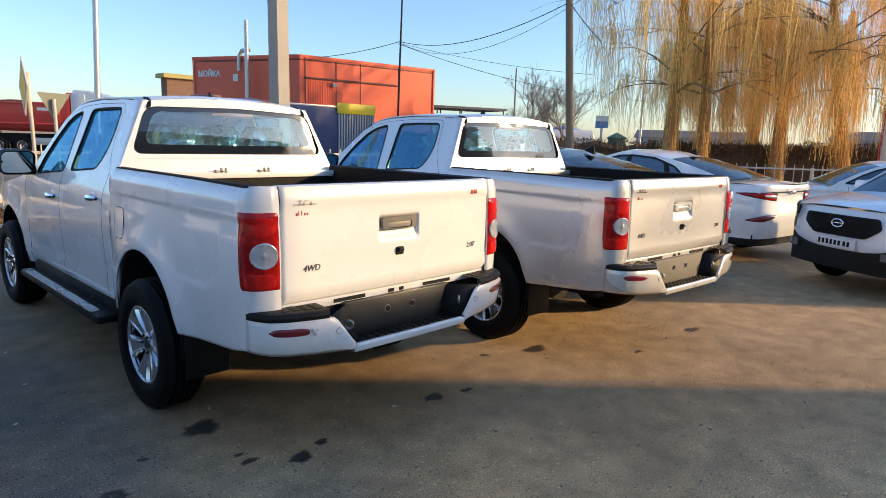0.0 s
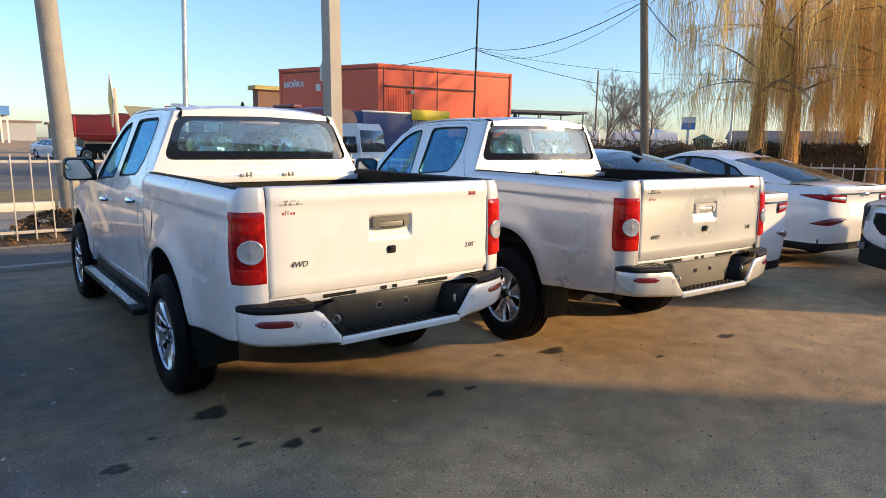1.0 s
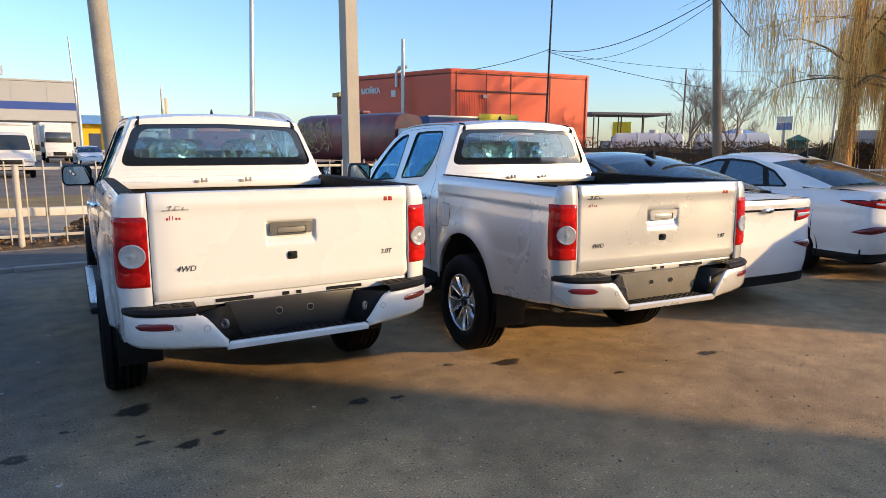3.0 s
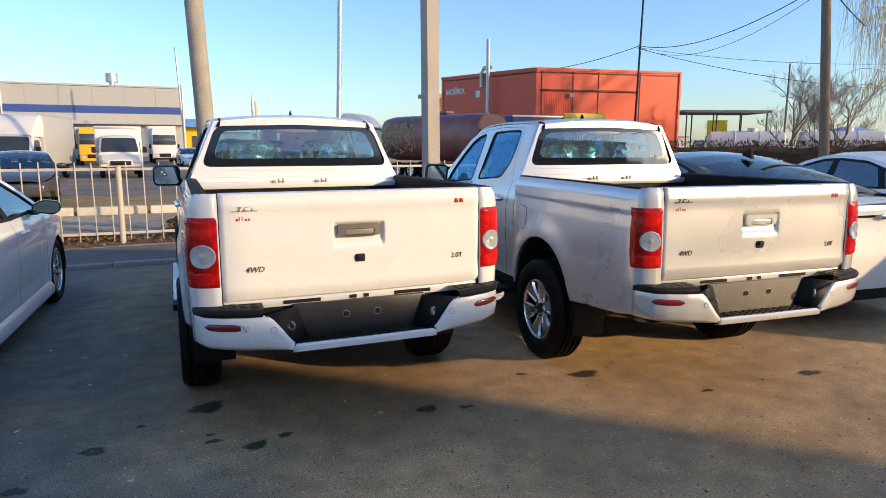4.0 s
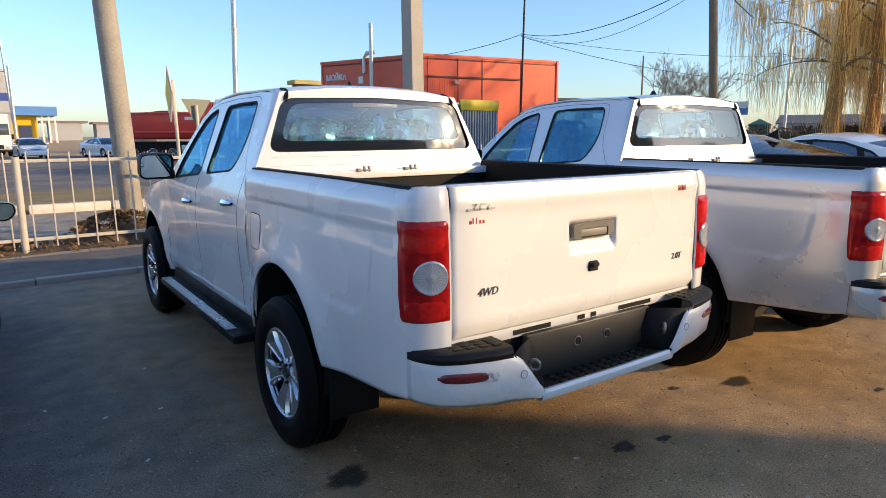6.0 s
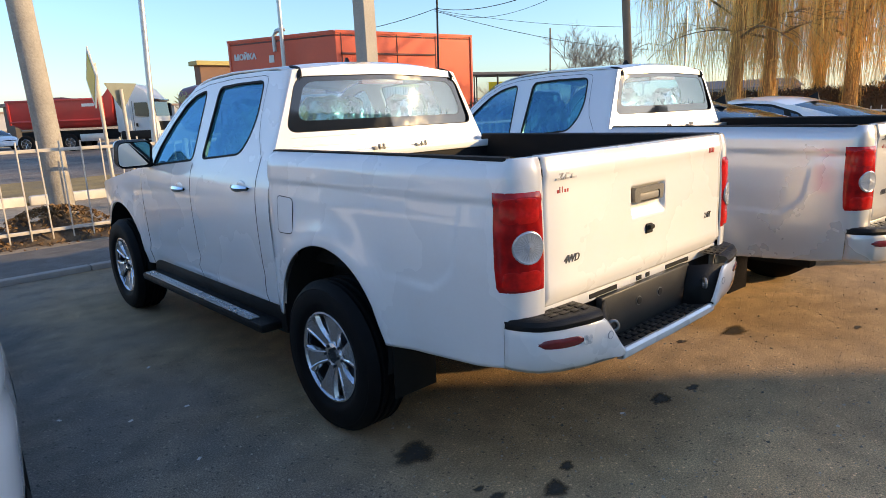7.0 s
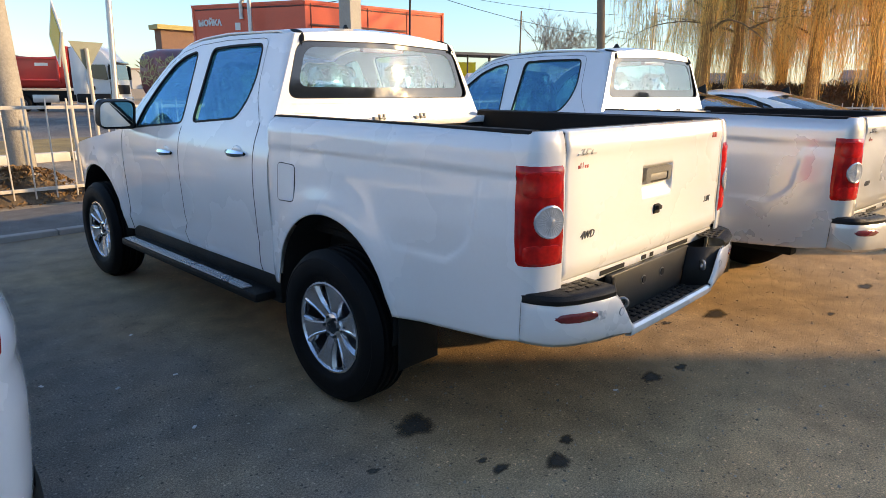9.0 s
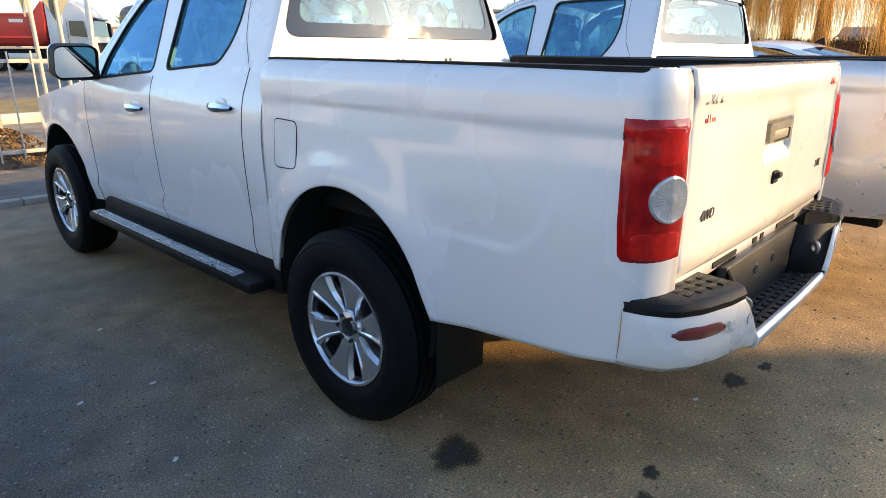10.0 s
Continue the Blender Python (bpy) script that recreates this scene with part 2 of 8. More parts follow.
ASPHALT = asphalt("lot_asphalt", (0.42, 0.26, 0.128), (0.53, 0.345, 0.182), low_x_color=(0.162, 0.155, 0.140))
ROADM = asphalt("road_asphalt", (0.17, 0.14, 0.115), (0.22, 0.18, 0.145))
PAVEM = asphalt("pavement_asphalt", (0.12, 0.115, 0.105), (0.16, 0.145, 0.125))
DUSTM = asphalt("dusty_roadside", (0.32, 0.25, 0.175), (0.40, 0.32, 0.225))
GRASSM = mat("dry_verge", (0.34, 0.23, 0.085), 0.95, 0, 0.5, 1.2, 1.0, 30, dirt=0.7, dirt_color=(0.16, 0.13, 0.085))
SOIL = mat("dug_soil", (0.12, 0.085, 0.055), 0.95, 0, 0.4, 6, 1.0, 30)
LEAFD = mat("dead_leaves", (0.21, 0.12, 0.055), 0.9, 0, 0.4, 8, 0.4, 60)
STAIN = mat("oil_stain", (0.06, 0.048, 0.036), 0.65, 0, 0.4, 14, 0.3, 90)
# the stain thins out towards its rim
_n, _l = STAIN.node_tree.nodes, STAIN.node_tree.links
_at = _n.new("ShaderNodeAttribute")
_at.attribute_name = "soak"
_tn = _n.new("ShaderNodeTexNoise")
_tn.inputs["Scale"].default_value, _tn.inputs["Detail"].default_value = 38, 6
_mu = _n.new("ShaderNodeMath")
_mu.operation = "MULTIPLY_ADD"
_mu.inputs[1].default_value, _mu.inputs[2].default_value = 1.6, -0.8
_ad = _n.new("ShaderNodeMath")
_ad.operation = "ADD"
_sc = _n.new("ShaderNodeMath")
_sc.operation = "MULTIPLY"
_sc.use_clamp = True
_sc.inputs[1].default_value = 0.9
_l.new(_tn.outputs["Fac"], _mu.inputs[0])
_l.new(_mu.outputs[0], _ad.inputs[0])
_l.new(_at.outputs["Fac"], _ad.inputs[1])
_l.new(_ad.outputs[0], _sc.inputs[0])
_l.new(_sc.outputs[0], _n["Principled BSDF"].inputs["Alpha"])


# ---- building blocks ----
def part(name, bm, material, parent, label="", smooth=True, angle=38, recalc=True):
    if recalc:
        bmesh.ops.recalc_face_normals(bm, faces=bm.faces)
    if material.name.endswith("glass"):
        # panes look outwards from the cabin
        core = Vector((0, 2.6, 0.9))
        bad = [f for f in bm.faces if (f.calc_center_median() - core).dot(f.normal) < 0]
        bmesh.ops.reverse_faces(bm, faces=bad)
    me = bpy.data.meshes.new(name)
    bm.to_mesh(me)
    bm.free()
    if smooth:
        me.polygons.foreach_set("use_smooth", [True] * len(me.polygons))
        me.set_sharp_from_angle(angle=radians(angle))
    me.materials.append(material)
    ob = new(name, me)
    ob.parent = parent
    if label:
        ob["label"] = label
    return ob


def thing(name, m, label, category, group="", kind=""):
    ob = new(name)
    ob.empty_display_size = 0.2
    ob.matrix_basis = m
    return tagged(ob, label, category, group, kind)


def box(bm, x0, x1, y0, y1, z0, z1, bevel=0.0, seg=2, m=None):
    r = bmesh.ops.create_cube(bm, size=1)
    v = r["verts"]
    for k in v:
        k.co = Vector(((x0 + x1) / 2 + k.co.x * (x1 - x0), (y0 + y1) / 2 + k.co.y * (y1 - y0), (z0 + z1) / 2 + k.co.z * (z1 - z0)))
    if bevel:
        e = list({e for k in v for e in k.link_edges})
        out = bmesh.ops.bevel(bm, geom=e, offset=bevel, segments=seg, affect="EDGES", profile=0.5)
        v = list({k for f in out["faces"] for k in f.verts} | {k for k in v if k.is_valid})
    if m is not None:
        bmesh.ops.transform(bm, matrix=m, verts=v)
    return v


def boxbm(*a, **k):
    bm = bmesh.new()
    box(bm, *a, **k)
    return bm


def cyl(bm, p, q, r0, r1=None, seg=16, caps=True):
    p, q = Vector(p), Vector(q)
    r1 = r0 if r1 is None else r1
    d = q - p
    rot = d.to_track_quat("Z", "Y").to_matrix().to_4x4()
    bmesh.ops.create_cone(bm, cap_ends=caps, segments=seg, radius1=r0, radius2=r1, depth=d.length, matrix=Matrix.Translation((p + q) / 2) @ rot)


def cylbm(*a, **k):
    bm = bmesh.new()
    cyl(bm, *a, **k)
    return bm


def grid(bm, rows, close=False):
    vs = [[bm.verts.new(p) for p in row] for row in rows]
    for a, b in zip(vs, vs[1:]):
        n = len(a)
        for i in range(n if close else n - 1):
            j = (i + 1) % n
            try:
                bm.faces.new((a[i], a[j], b[j], b[i]))
            except ValueError:
                pass
    return vs


def gridbm(rows, close=False):
    bm = bmesh.new()
    grid(bm, rows, close)
    bmesh.ops.remove_doubles(bm, verts=bm.verts, dist=1e-5)
    return bm


def lathe(bm, profile, seg=32, m=None):
    """Turns (radius, x) pairs round the x axis."""
    m = m or Matrix.Identity(4)
    rows = []
    for r, x in profile:
        rows.append([m @ Vector((x, r * math.cos(2 * math.pi * k / seg), r * math.sin(2 * math.pi * k / seg))) for k in range(seg)])
    return grid(bm, rows, True)


def thicken(ob, t, offset=0.0):
    s = ob.modifiers.new("thickness", "SOLIDIFY")
    s.thickness, s.offset = t, offset
    return ob


def plate(outer, holes, place, thick=None):
    """A sheet with openings: 2D loops, laid into space by place(u, v); thick: the vector to its back."""
    bm = bmesh.new()
    loops = []
    for loop in (outer, *holes):
        vs = [bm.verts.new((u, v, 0)) for u, v in loop]
        es = [bm.edges.new((vs[i], vs[(i + 1) % len(vs)])) for i in range(len(vs))]
        loops.append((vs, es))
    bmesh.ops.triangle_fill(bm, use_beauty=True, edges=[e for _, es in loops for e in es], normal=(0, 0, 1))
    faces = list(bm.faces)
    flat = {v: v.co.copy() for v in bm.verts}
    for v, c in flat.items():
        v.co = place(c.x, c.y)
    if thick is not None:
        thick = Vector(thick)
        twin = {v: bm.verts.new(v.co + thick) for v in flat}
        for f in faces:
            bm.faces.new([twin[v] for v in reversed(f.verts)])
        for vs, _ in loops:
            for i in range(len(vs)):
                a, b = vs[i], vs[(i + 1) % len(vs)]
                bm.faces.new((a, b, twin[b], twin[a]))
    return bm


def rounded(points, r=0.04, n=4):
    """A polygon with its corners rounded."""
    out = []
    k = len(points)
    for i in range(k):
        a, b, c = (Vector(points[(i + j) % k]) for j in (-1, 0, 1))
        d1, d2 = min(r, (a - b).length * 0.45), min(r, (c - b).length * 0.45)
        p, q = b + (a - b).normalized() * d1, b + (c - b).normalized() * d2
        for s in range(n + 1):
            t = s / n
            out.append(tuple((1 - t) ** 2 * p + 2 * t * (1 - t) * b + t * t * q))
    return out


def dense(points, step=0.08, closed=True):
    out = []
    n = len(points)
    for i in range(n if closed else n - 1):
        a, b = Vector(points[i]), Vector(points[(i + 1) % n])
        k = max(1, int((b - a).length / step))
        out += [tuple(a.lerp(b, j / k)) for j in range(k)]
    if not closed:
        out.append(tuple(points[-1]))
    return out


def inset(loop, d):
    """The loop moved inwards by about d."""
    n = len(loop)
    area = sum(loop[i][0] * loop[(i + 1) % n][1] - loop[(i + 1) % n][0] * loop[i][1] for i in range(n))
    s = 1 if area > 0 else -1
    out = []
    for i in range(n):
        a, b, c = (Vector(loop[(i + j) % n]) for j in (-1, 0, 1))
        t = (c - a)
        if t.length < 1e-6:
            out.append(tuple(b))
            continue
        t.normalize()
        out.append((b.x - s * t.y * d, b.y + s * t.x * d))
    return out


def text_bm(body, size, depth, m, shear=0.0, bold=0.0):
    cu = bpy.data.curves.new("text", "FONT")
    cu.body, cu.size, cu.extrude, cu.align_x, cu.align_y, cu.shear = body, size, depth, "CENTER", "CENTER", shear
    cu.offset = bold
    cu.resolution_u = 3
    ob = bpy.data.objects.new("text", cu)
    scene.collection.objects.link(ob)
    bpy.context.view_layer.update()
    me = bpy.data.meshes.new_from_object(ob.evaluated_get(bpy.context.evaluated_depsgraph_get()))
    bm = bmesh.new()
    bm.from_mesh(me)
    bpy.data.meshes.remove(me)
    bpy.data.objects.remove(ob)
    bpy.data.curves.remove(cu)
    bmesh.ops.transform(bm, matrix=m, verts=bm.verts)
    return bm


def lerp_table(t, table):
    xs, ys = zip(*table)
    return float(np.interp(t, xs, ys))


def soft_table(t, table, w=0.12):
    return sum(lerp_table(t + d * w, table) for d in (-1, -0.5, 0, 0.5, 1)) / 5


def jitter(a, b):
    return random.uniform(a, b)



# ---- wheels ----
def wheel(parent, m, radius=0.375, width=0.245, rim=0.222, spokes=6, style="wedge", lug=6):
    """A wheel whose outer face looks along its +x."""
    bm = bmesh.new()
    lathe(bm, [(0.05, -0.16), (rim - 0.03, -0.15), (rim - 0.022, -0.19), (rim - 0.012, -width + 0.02), (rim - 0.012, -0.05), (rim - 0.022, -0.03)], 36)
    lathe(bm, [(0.0, -0.155), (0.15, -0.15), (0.155, -0.13), (0.0, -0.125)], 24)
    hub = part("wheel", bm, ALLOYD, parent)
    hub.matrix_basis = m
    k = radius - 0.375
    prof = [(rim, -width + 0.022), (rim + 0.045, -width + 0.004), (0.32 + k, -width), (0.352 + k, -width + 0.012), (0.368 + k, -width + 0.04)]
    for g in (0.24, 0.41, 0.59, 0.76):
        x = -width + g * width
        prof += [(0.375 + k, x - 0.012), (0.360 + k, x - 0.009), (0.360 + k, x + 0.009), (0.375 + k, x + 0.012)]
    prof += [(0.368 + k, -0.04), (0.352 + k, -0.012), (0.338 + k, -0.004), (0.335 + k, -0.006), (0.32 + k, 0.0), (rim + 0.05, -0.002), (rim + 0.03, -0.005), (rim + 0.026, -0.009), (rim + 0.004, -0.02), (rim - 0.004, -0.03)]
    bm = bmesh.new()
    lathe(bm, prof, 56)
    part("tyre", bm, RUBBER, hub, "black road tyre with grooved tread", angle=50)
    bm = bmesh.new()
    lathe(bm, [(rim + 0.002, -0.030), (rim + 0.001, -0.018), (rim - 0.008, -0.016), (rim - 0.016, -0.030), (rim - 0.018, -0.055)], 48)
    for i in range(spokes):
        a = 2 * math.pi * i / spokes + 0.3
        if style == "wedge":
            stations = [(0.045, 0.026, -0.050, 0.050), (0.072, 0.034, -0.045, 0.055), (0.110, 0.040, -0.036, 0.055), (0.150, 0.052, -0.028, 0.050), (0.188, 0.073, -0.022, 0.044), (rim - 0.006, 0.099, -0.021, 0.036)]
        else:
            stations = [(0.045, 0.018, -0.045, 0.04), (0.10, 0.012, -0.04, 0.03), (0.16, 0.011, -0.03, 0.026), (rim - 0.012, 0.014, -0.028, 0.025)]
        rows = []
        for r, w, x, t in stations:
            wedge = style == "wedge"
            ring = [(x - 0.020, -w), (x - 0.002, -w * 0.80), (x, -w * 0.62), (x - (0.005 if wedge else 0), -w * 0.50), (x - (0.006 if wedge else 0), w * 0.50), (x, w * 0.62), (x - 0.002, w * 0.80), (x - 0.020, w), (x - t, w * 0.8), (x - t, -w * 0.8)]
            rows.append([Vector((px, r * math.cos(a) - pw * math.sin(a), r * math.sin(a) + pw * math.cos(a))) for px, pw in ring])
        vs = grid(bm, rows, True)
        bm.faces.new(vs[0])
        bm.faces.new(vs[-1])
    lathe(bm, [(0.036, -0.075), (0.037, -0.040), (0.048, -0.036), (0.064, -0.044), (0.067, -0.08)], 24)
    part("rim", bm, ALLOY, hub, "bright alloy wheel rim with broad spokes", angle=30)
    bm = bmesh.new()
    for i in range(lug):
        a = 2 * math.pi * i / lug
        c, s = 0.052 * math.cos(a), 0.052 * math.sin(a)
        cyl(bm, (-0.045, c, s), (-0.030, c, s), 0.008, seg=8)
    cyl(bm, (-0.080, 0, 0), (-0.066, 0, 0), 0.037, seg=20)
    part("hub_cap", bm, DARK, hub, "open dark hub with wheel nuts")
    return hub


# ---- the pickup ----
BED_PLAN = [(0.727, 0.006), (0.768, 0.009), (0.808, 0.017), (0.842, 0.034), (0.866, 0.062), (0.8715, 0.0795), (0.8722, 0.0825), (0.878, 0.102), (0.882, 0.16), (0.883, 0.19), (0.885, 0.22)]
BED_PLAN += [(0.885 + 0.006 * i / 28, 0.22 + 0.38 * i / 28) for i in range(1, 29)]
BED_PLAN += [(0.892, 0.6 + 0.035 * i) for i in range(1, 31)] + [(0.892, 1.698), (0.888, 1.706)]
Z_IN = [(0.3, 0.06), (0.50, 0.030), (0.62, 0.016), (0.80, 0.007), (1.0, 0.0), (1.14, 0.002), (1.22, 0.012), (1.235, 0.004), (1.31, 0.010), (1.345, 0.024), (1.365, 0.045), (1.375, 0.062)]

LAMP_EDGE = [(0.9, 0.198), (1.0, 0.206), (1.15, 0.209), (1.265, 0.212)]


def arch(y, c, zc, r, base):
    d = abs(y - c)
    return max(base, zc + math.sqrt(max(0.0, r * r - d * d))) if d < r else base


def flare(y, z, c, zc, r, amount=0.034):
    d = math.hypot(y - c, z - zc) - r
    return amount * math.exp(-((max(d, 0) / 0.115) ** 2)) if d > -0.05 else amount


def step_up(t):
    t = min(1.0, max(0.0, t))
    return t * t * (3 - 2 * t)


def scoop(y, z):
    """The shallow hollow pressed into the bed's side behind the wheel arch."""
    back = 0.265 + 0.16 * (1.24 - z) + 1.1 * max(0.0, 0.99 - z) ** 2 * 6
    return 0.0065 * step_up((y - back) / 0.018) * step_up((z - 0.855) / 0.016) * step_up((1.245 - z) / 0.10) * step_up((0.95 - y) / 0.5)


def bed_bottom(y):
    if y < 0.081:
        return 0.772
    return arch(y, 1.19, 0.505, 0.435, lerp_table(y, [(0.081, 0.616), (0.2, 0.592), (0.5, 0.565), (0.755, 0.55), (1.2, 0.5), (1.72, 0.50)]))


def bed_point(s, i, z, proud=0.0):
    x, y = BED_PLAN[i]
    tail = max(0.0, 1 - y / 0.12)
    d = lerp_table(z, Z_IN) * (1 - 0.75 * tail)
    nx, ny = (1, 0)
    if 0 < i < len(BED_PLAN) - 1:
        t = Vector(BED_PLAN[i + 1]) - Vector(BED_PLAN[i - 1])
        t.normalize()
        nx, ny = t.y, -t.x
    elif i == 0:
        nx, ny = 0.05, -1
    f = flare(y, z, 1.19, 0.505, 0.435) if y > 0.5 else 0
    k = f - d + proud - scoop(y, z)
    lean = 0.035 * tail * max(0, z - 1.0)
    return Vector((s * (x + nx * k), y + ny * k * 0.9 + lean, z))


def bed_at(s, a, z, proud=0.0):
    """A point of the bed's skin at the arc length a from the tailgate's gap."""
    acc = 0.0
    for i in range(len(BED_PLAN) - 1):
        d = (Vector(BED_PLAN[i + 1]) - Vector(BED_PLAN[i])).length
        if acc + d >= a:
            return bed_point(s, i, z, proud).lerp(bed_point(s, i + 1, z, proud), (a - acc) / d)
        acc += d
    return bed_point(s, len(BED_PLAN) - 1, z, proud)


def belt(y):
    return lerp_table(y, [(1.7, 1.365), (2.15, 1.325), (2.8, 1.285), (3.55, 1.225), (3.9, 1.20)])


def cab_w(y):
    return soft_table(y, [(1.7, 0.890), (3.8, 0.890), (4.4, 0.888), (4.75, 0.865), (4.95, 0.80), (5.08, 0.68), (5.14, 0.5)], 0.05)


def cab_bottom(y):
    return arch(y, 4.25, 0.475, 0.44, lerp_table(y, [(1.7, 0.50), (3.7, 0.47), (4.7, 0.40), (5.15, 0.42)]))


CAB_IN = [(0.35, 0.06), (0.50, 0.035), (0.60, 0.006), (0.64, 0.026), (0.70, 0.013), (0.95, 0.0), (1.08, 0.0), (1.16, 0.008), (1.22, 0.021), (1.37, 0.080)]


def cab_side(y, z):
    f = flare(y, z, 4.25, 0.475, 0.44, 0.024)
    return cab_w(y) - lerp_table(z, CAB_IN) + f


def shoulder(y):
    return belt(y) if y < 3.75 else lerp_table(y, [(3.75, 1.21), (4.2, 1.14), (4.7, 1.06), (4.95, 0.98), (5.14, 0.86)])


def side_panel(s, y0, y1, step=0.035, rows=14, top=None):
    n = max(2, int((y1 - y0) / step))
    out = []
    for i in range(n + 1):
        y = y0 + (y1 - y0) * i / n
        zb, zt = cab_bottom(y), (top or shoulder)(y)
        out.append([Vector((s * cab_side(y, zb + (zt - zb) * j / rows), y, zb + (zt - zb) * j / rows)) for j in range(rows + 1)])
    return gridbm(out)


def gh_side(s):
    return lambda y, z: Vector((s * (0.868 - 0.405 * (z - 1.22) - 0.05 * max(0, y - 3.0)), y, z))


FW_LOOP = rounded([(2.79, 1.292), (3.56, 1.232), (3.50, 1.36), (3.33, 1.53), (3.16, 1.655), (3.02, 1.71), (2.84, 1.742)], 0.05)
RW_LOOP = rounded([(2.66, 1.302), (2.66, 1.748), (2.40, 1.758), (2.07, 1.757), (2.045, 1.56), (2.075, 1.44), (2.15, 1.343)], 0.05)
GH_OUT = [(1.79, 1.345), (1.79, 1.40), (1.81, 1.55), (1.85, 1.72), (1.88, 1.80), (2.1, 1.812), (2.5, 1.815), (2.85, 1.80), (3.05, 1.765), (3.25, 1.68), (3.45, 1.53), (3.65, 1.36), (3.83, 1.215), (3.3, 1.245), (2.8, 1.275), (2.15, 1.318)]


def rear_y(x, z):
    return 1.706 + (z - 1.36) * 0.204 + 0.034 * (x / 0.7) ** 2 * (0.6 + 0.4 * min(1, abs(x)))


def seat(parent, x, y, z, w, name="seat", tall=0.62):
    bm = bmesh.new()
    box(bm, x - w / 2, x + w / 2, y - 0.05, y + 0.5, z, z + 0.16, 0.05, 3)
    box(bm, x - w / 2, x + w / 2, y - 0.17, y - 0.03, z + 0.1, z + 0.1 + tall, 0.055, 3)
    n = 1 if w < 0.7 else 2
    for i in range(n):
        c = x - w / 2 + w * (i + 0.5) / n
        box(bm, c - 0.13, c + 0.13, y - 0.20, y - 0.09, z + 0.13 + tall, z + 0.31 + tall, 0.045, 3)
        cyl(bm, (c - 0.05, y - 0.14, z + tall), (c - 0.05, y - 0.14, z + 0.2 + tall), 0.008, seg=6)
        cyl(bm, (c + 0.05, y - 0.14, z + tall), (c + 0.05, y - 0.14, z + 0.2 + tall), 0.008, seg=6)
    part(name, bm, CLOTH, parent, "dark cloth seat")
    # crumpled protective film bags over the headrests and the back
    rnd = random.Random(int(x * 100) + int(y * 100))
    bm = bmesh.new()
    rows = []
    nx, nz = max(12, int(w / 0.016)), 10
    pleat = [rnd.uniform(-0.022, 0.022) for _ in range(nx + 1)]
    rise = [rnd.uniform(-0.02, 0.16) * (1 if i % 5 else 0.2) for i in range(nx + 1)]
    for j in range(nz + 1):
        zz = z + 0.12 + tall * j / nz
        rows.append([Vector((x - w / 2 - 0.01 + (w + 0.02) * i / nx, y - 0.20 + pleat[i] + rnd.uniform(-0.006, 0.006), zz + (rise[i] if j == nz else 0.0))) for i in range(nx + 1)])
    grid(bm, rows)
    for i in range(n):
        c = x - w / 2 + w * (i + 0.5) / n
        rows = []
        for j in range(9):
            zz = z + tall + 0.06 + 0.27 * j / 8
            k = (1.0 + 0.25 * (1 - j / 8)) * (0.75 if j == 8 else 1.0)
            rows.append([Vector((c + 0.155 * k * math.cos(a) + rnd.uniform(-0.018, 0.018), y - 0.145 + 0.085 * k * math.sin(a) + rnd.uniform(-0.018, 0.018), zz + rnd.uniform(-0.015, 0.015))) for a in [2 * math.pi * q / 22 for q in range(22)]])
        vs = grid(bm, rows, True)
        bm.faces.new(vs[-1])
    part("seat_film", bm, FILM, parent, "crumpled shiny protective film over the seat", angle=20)


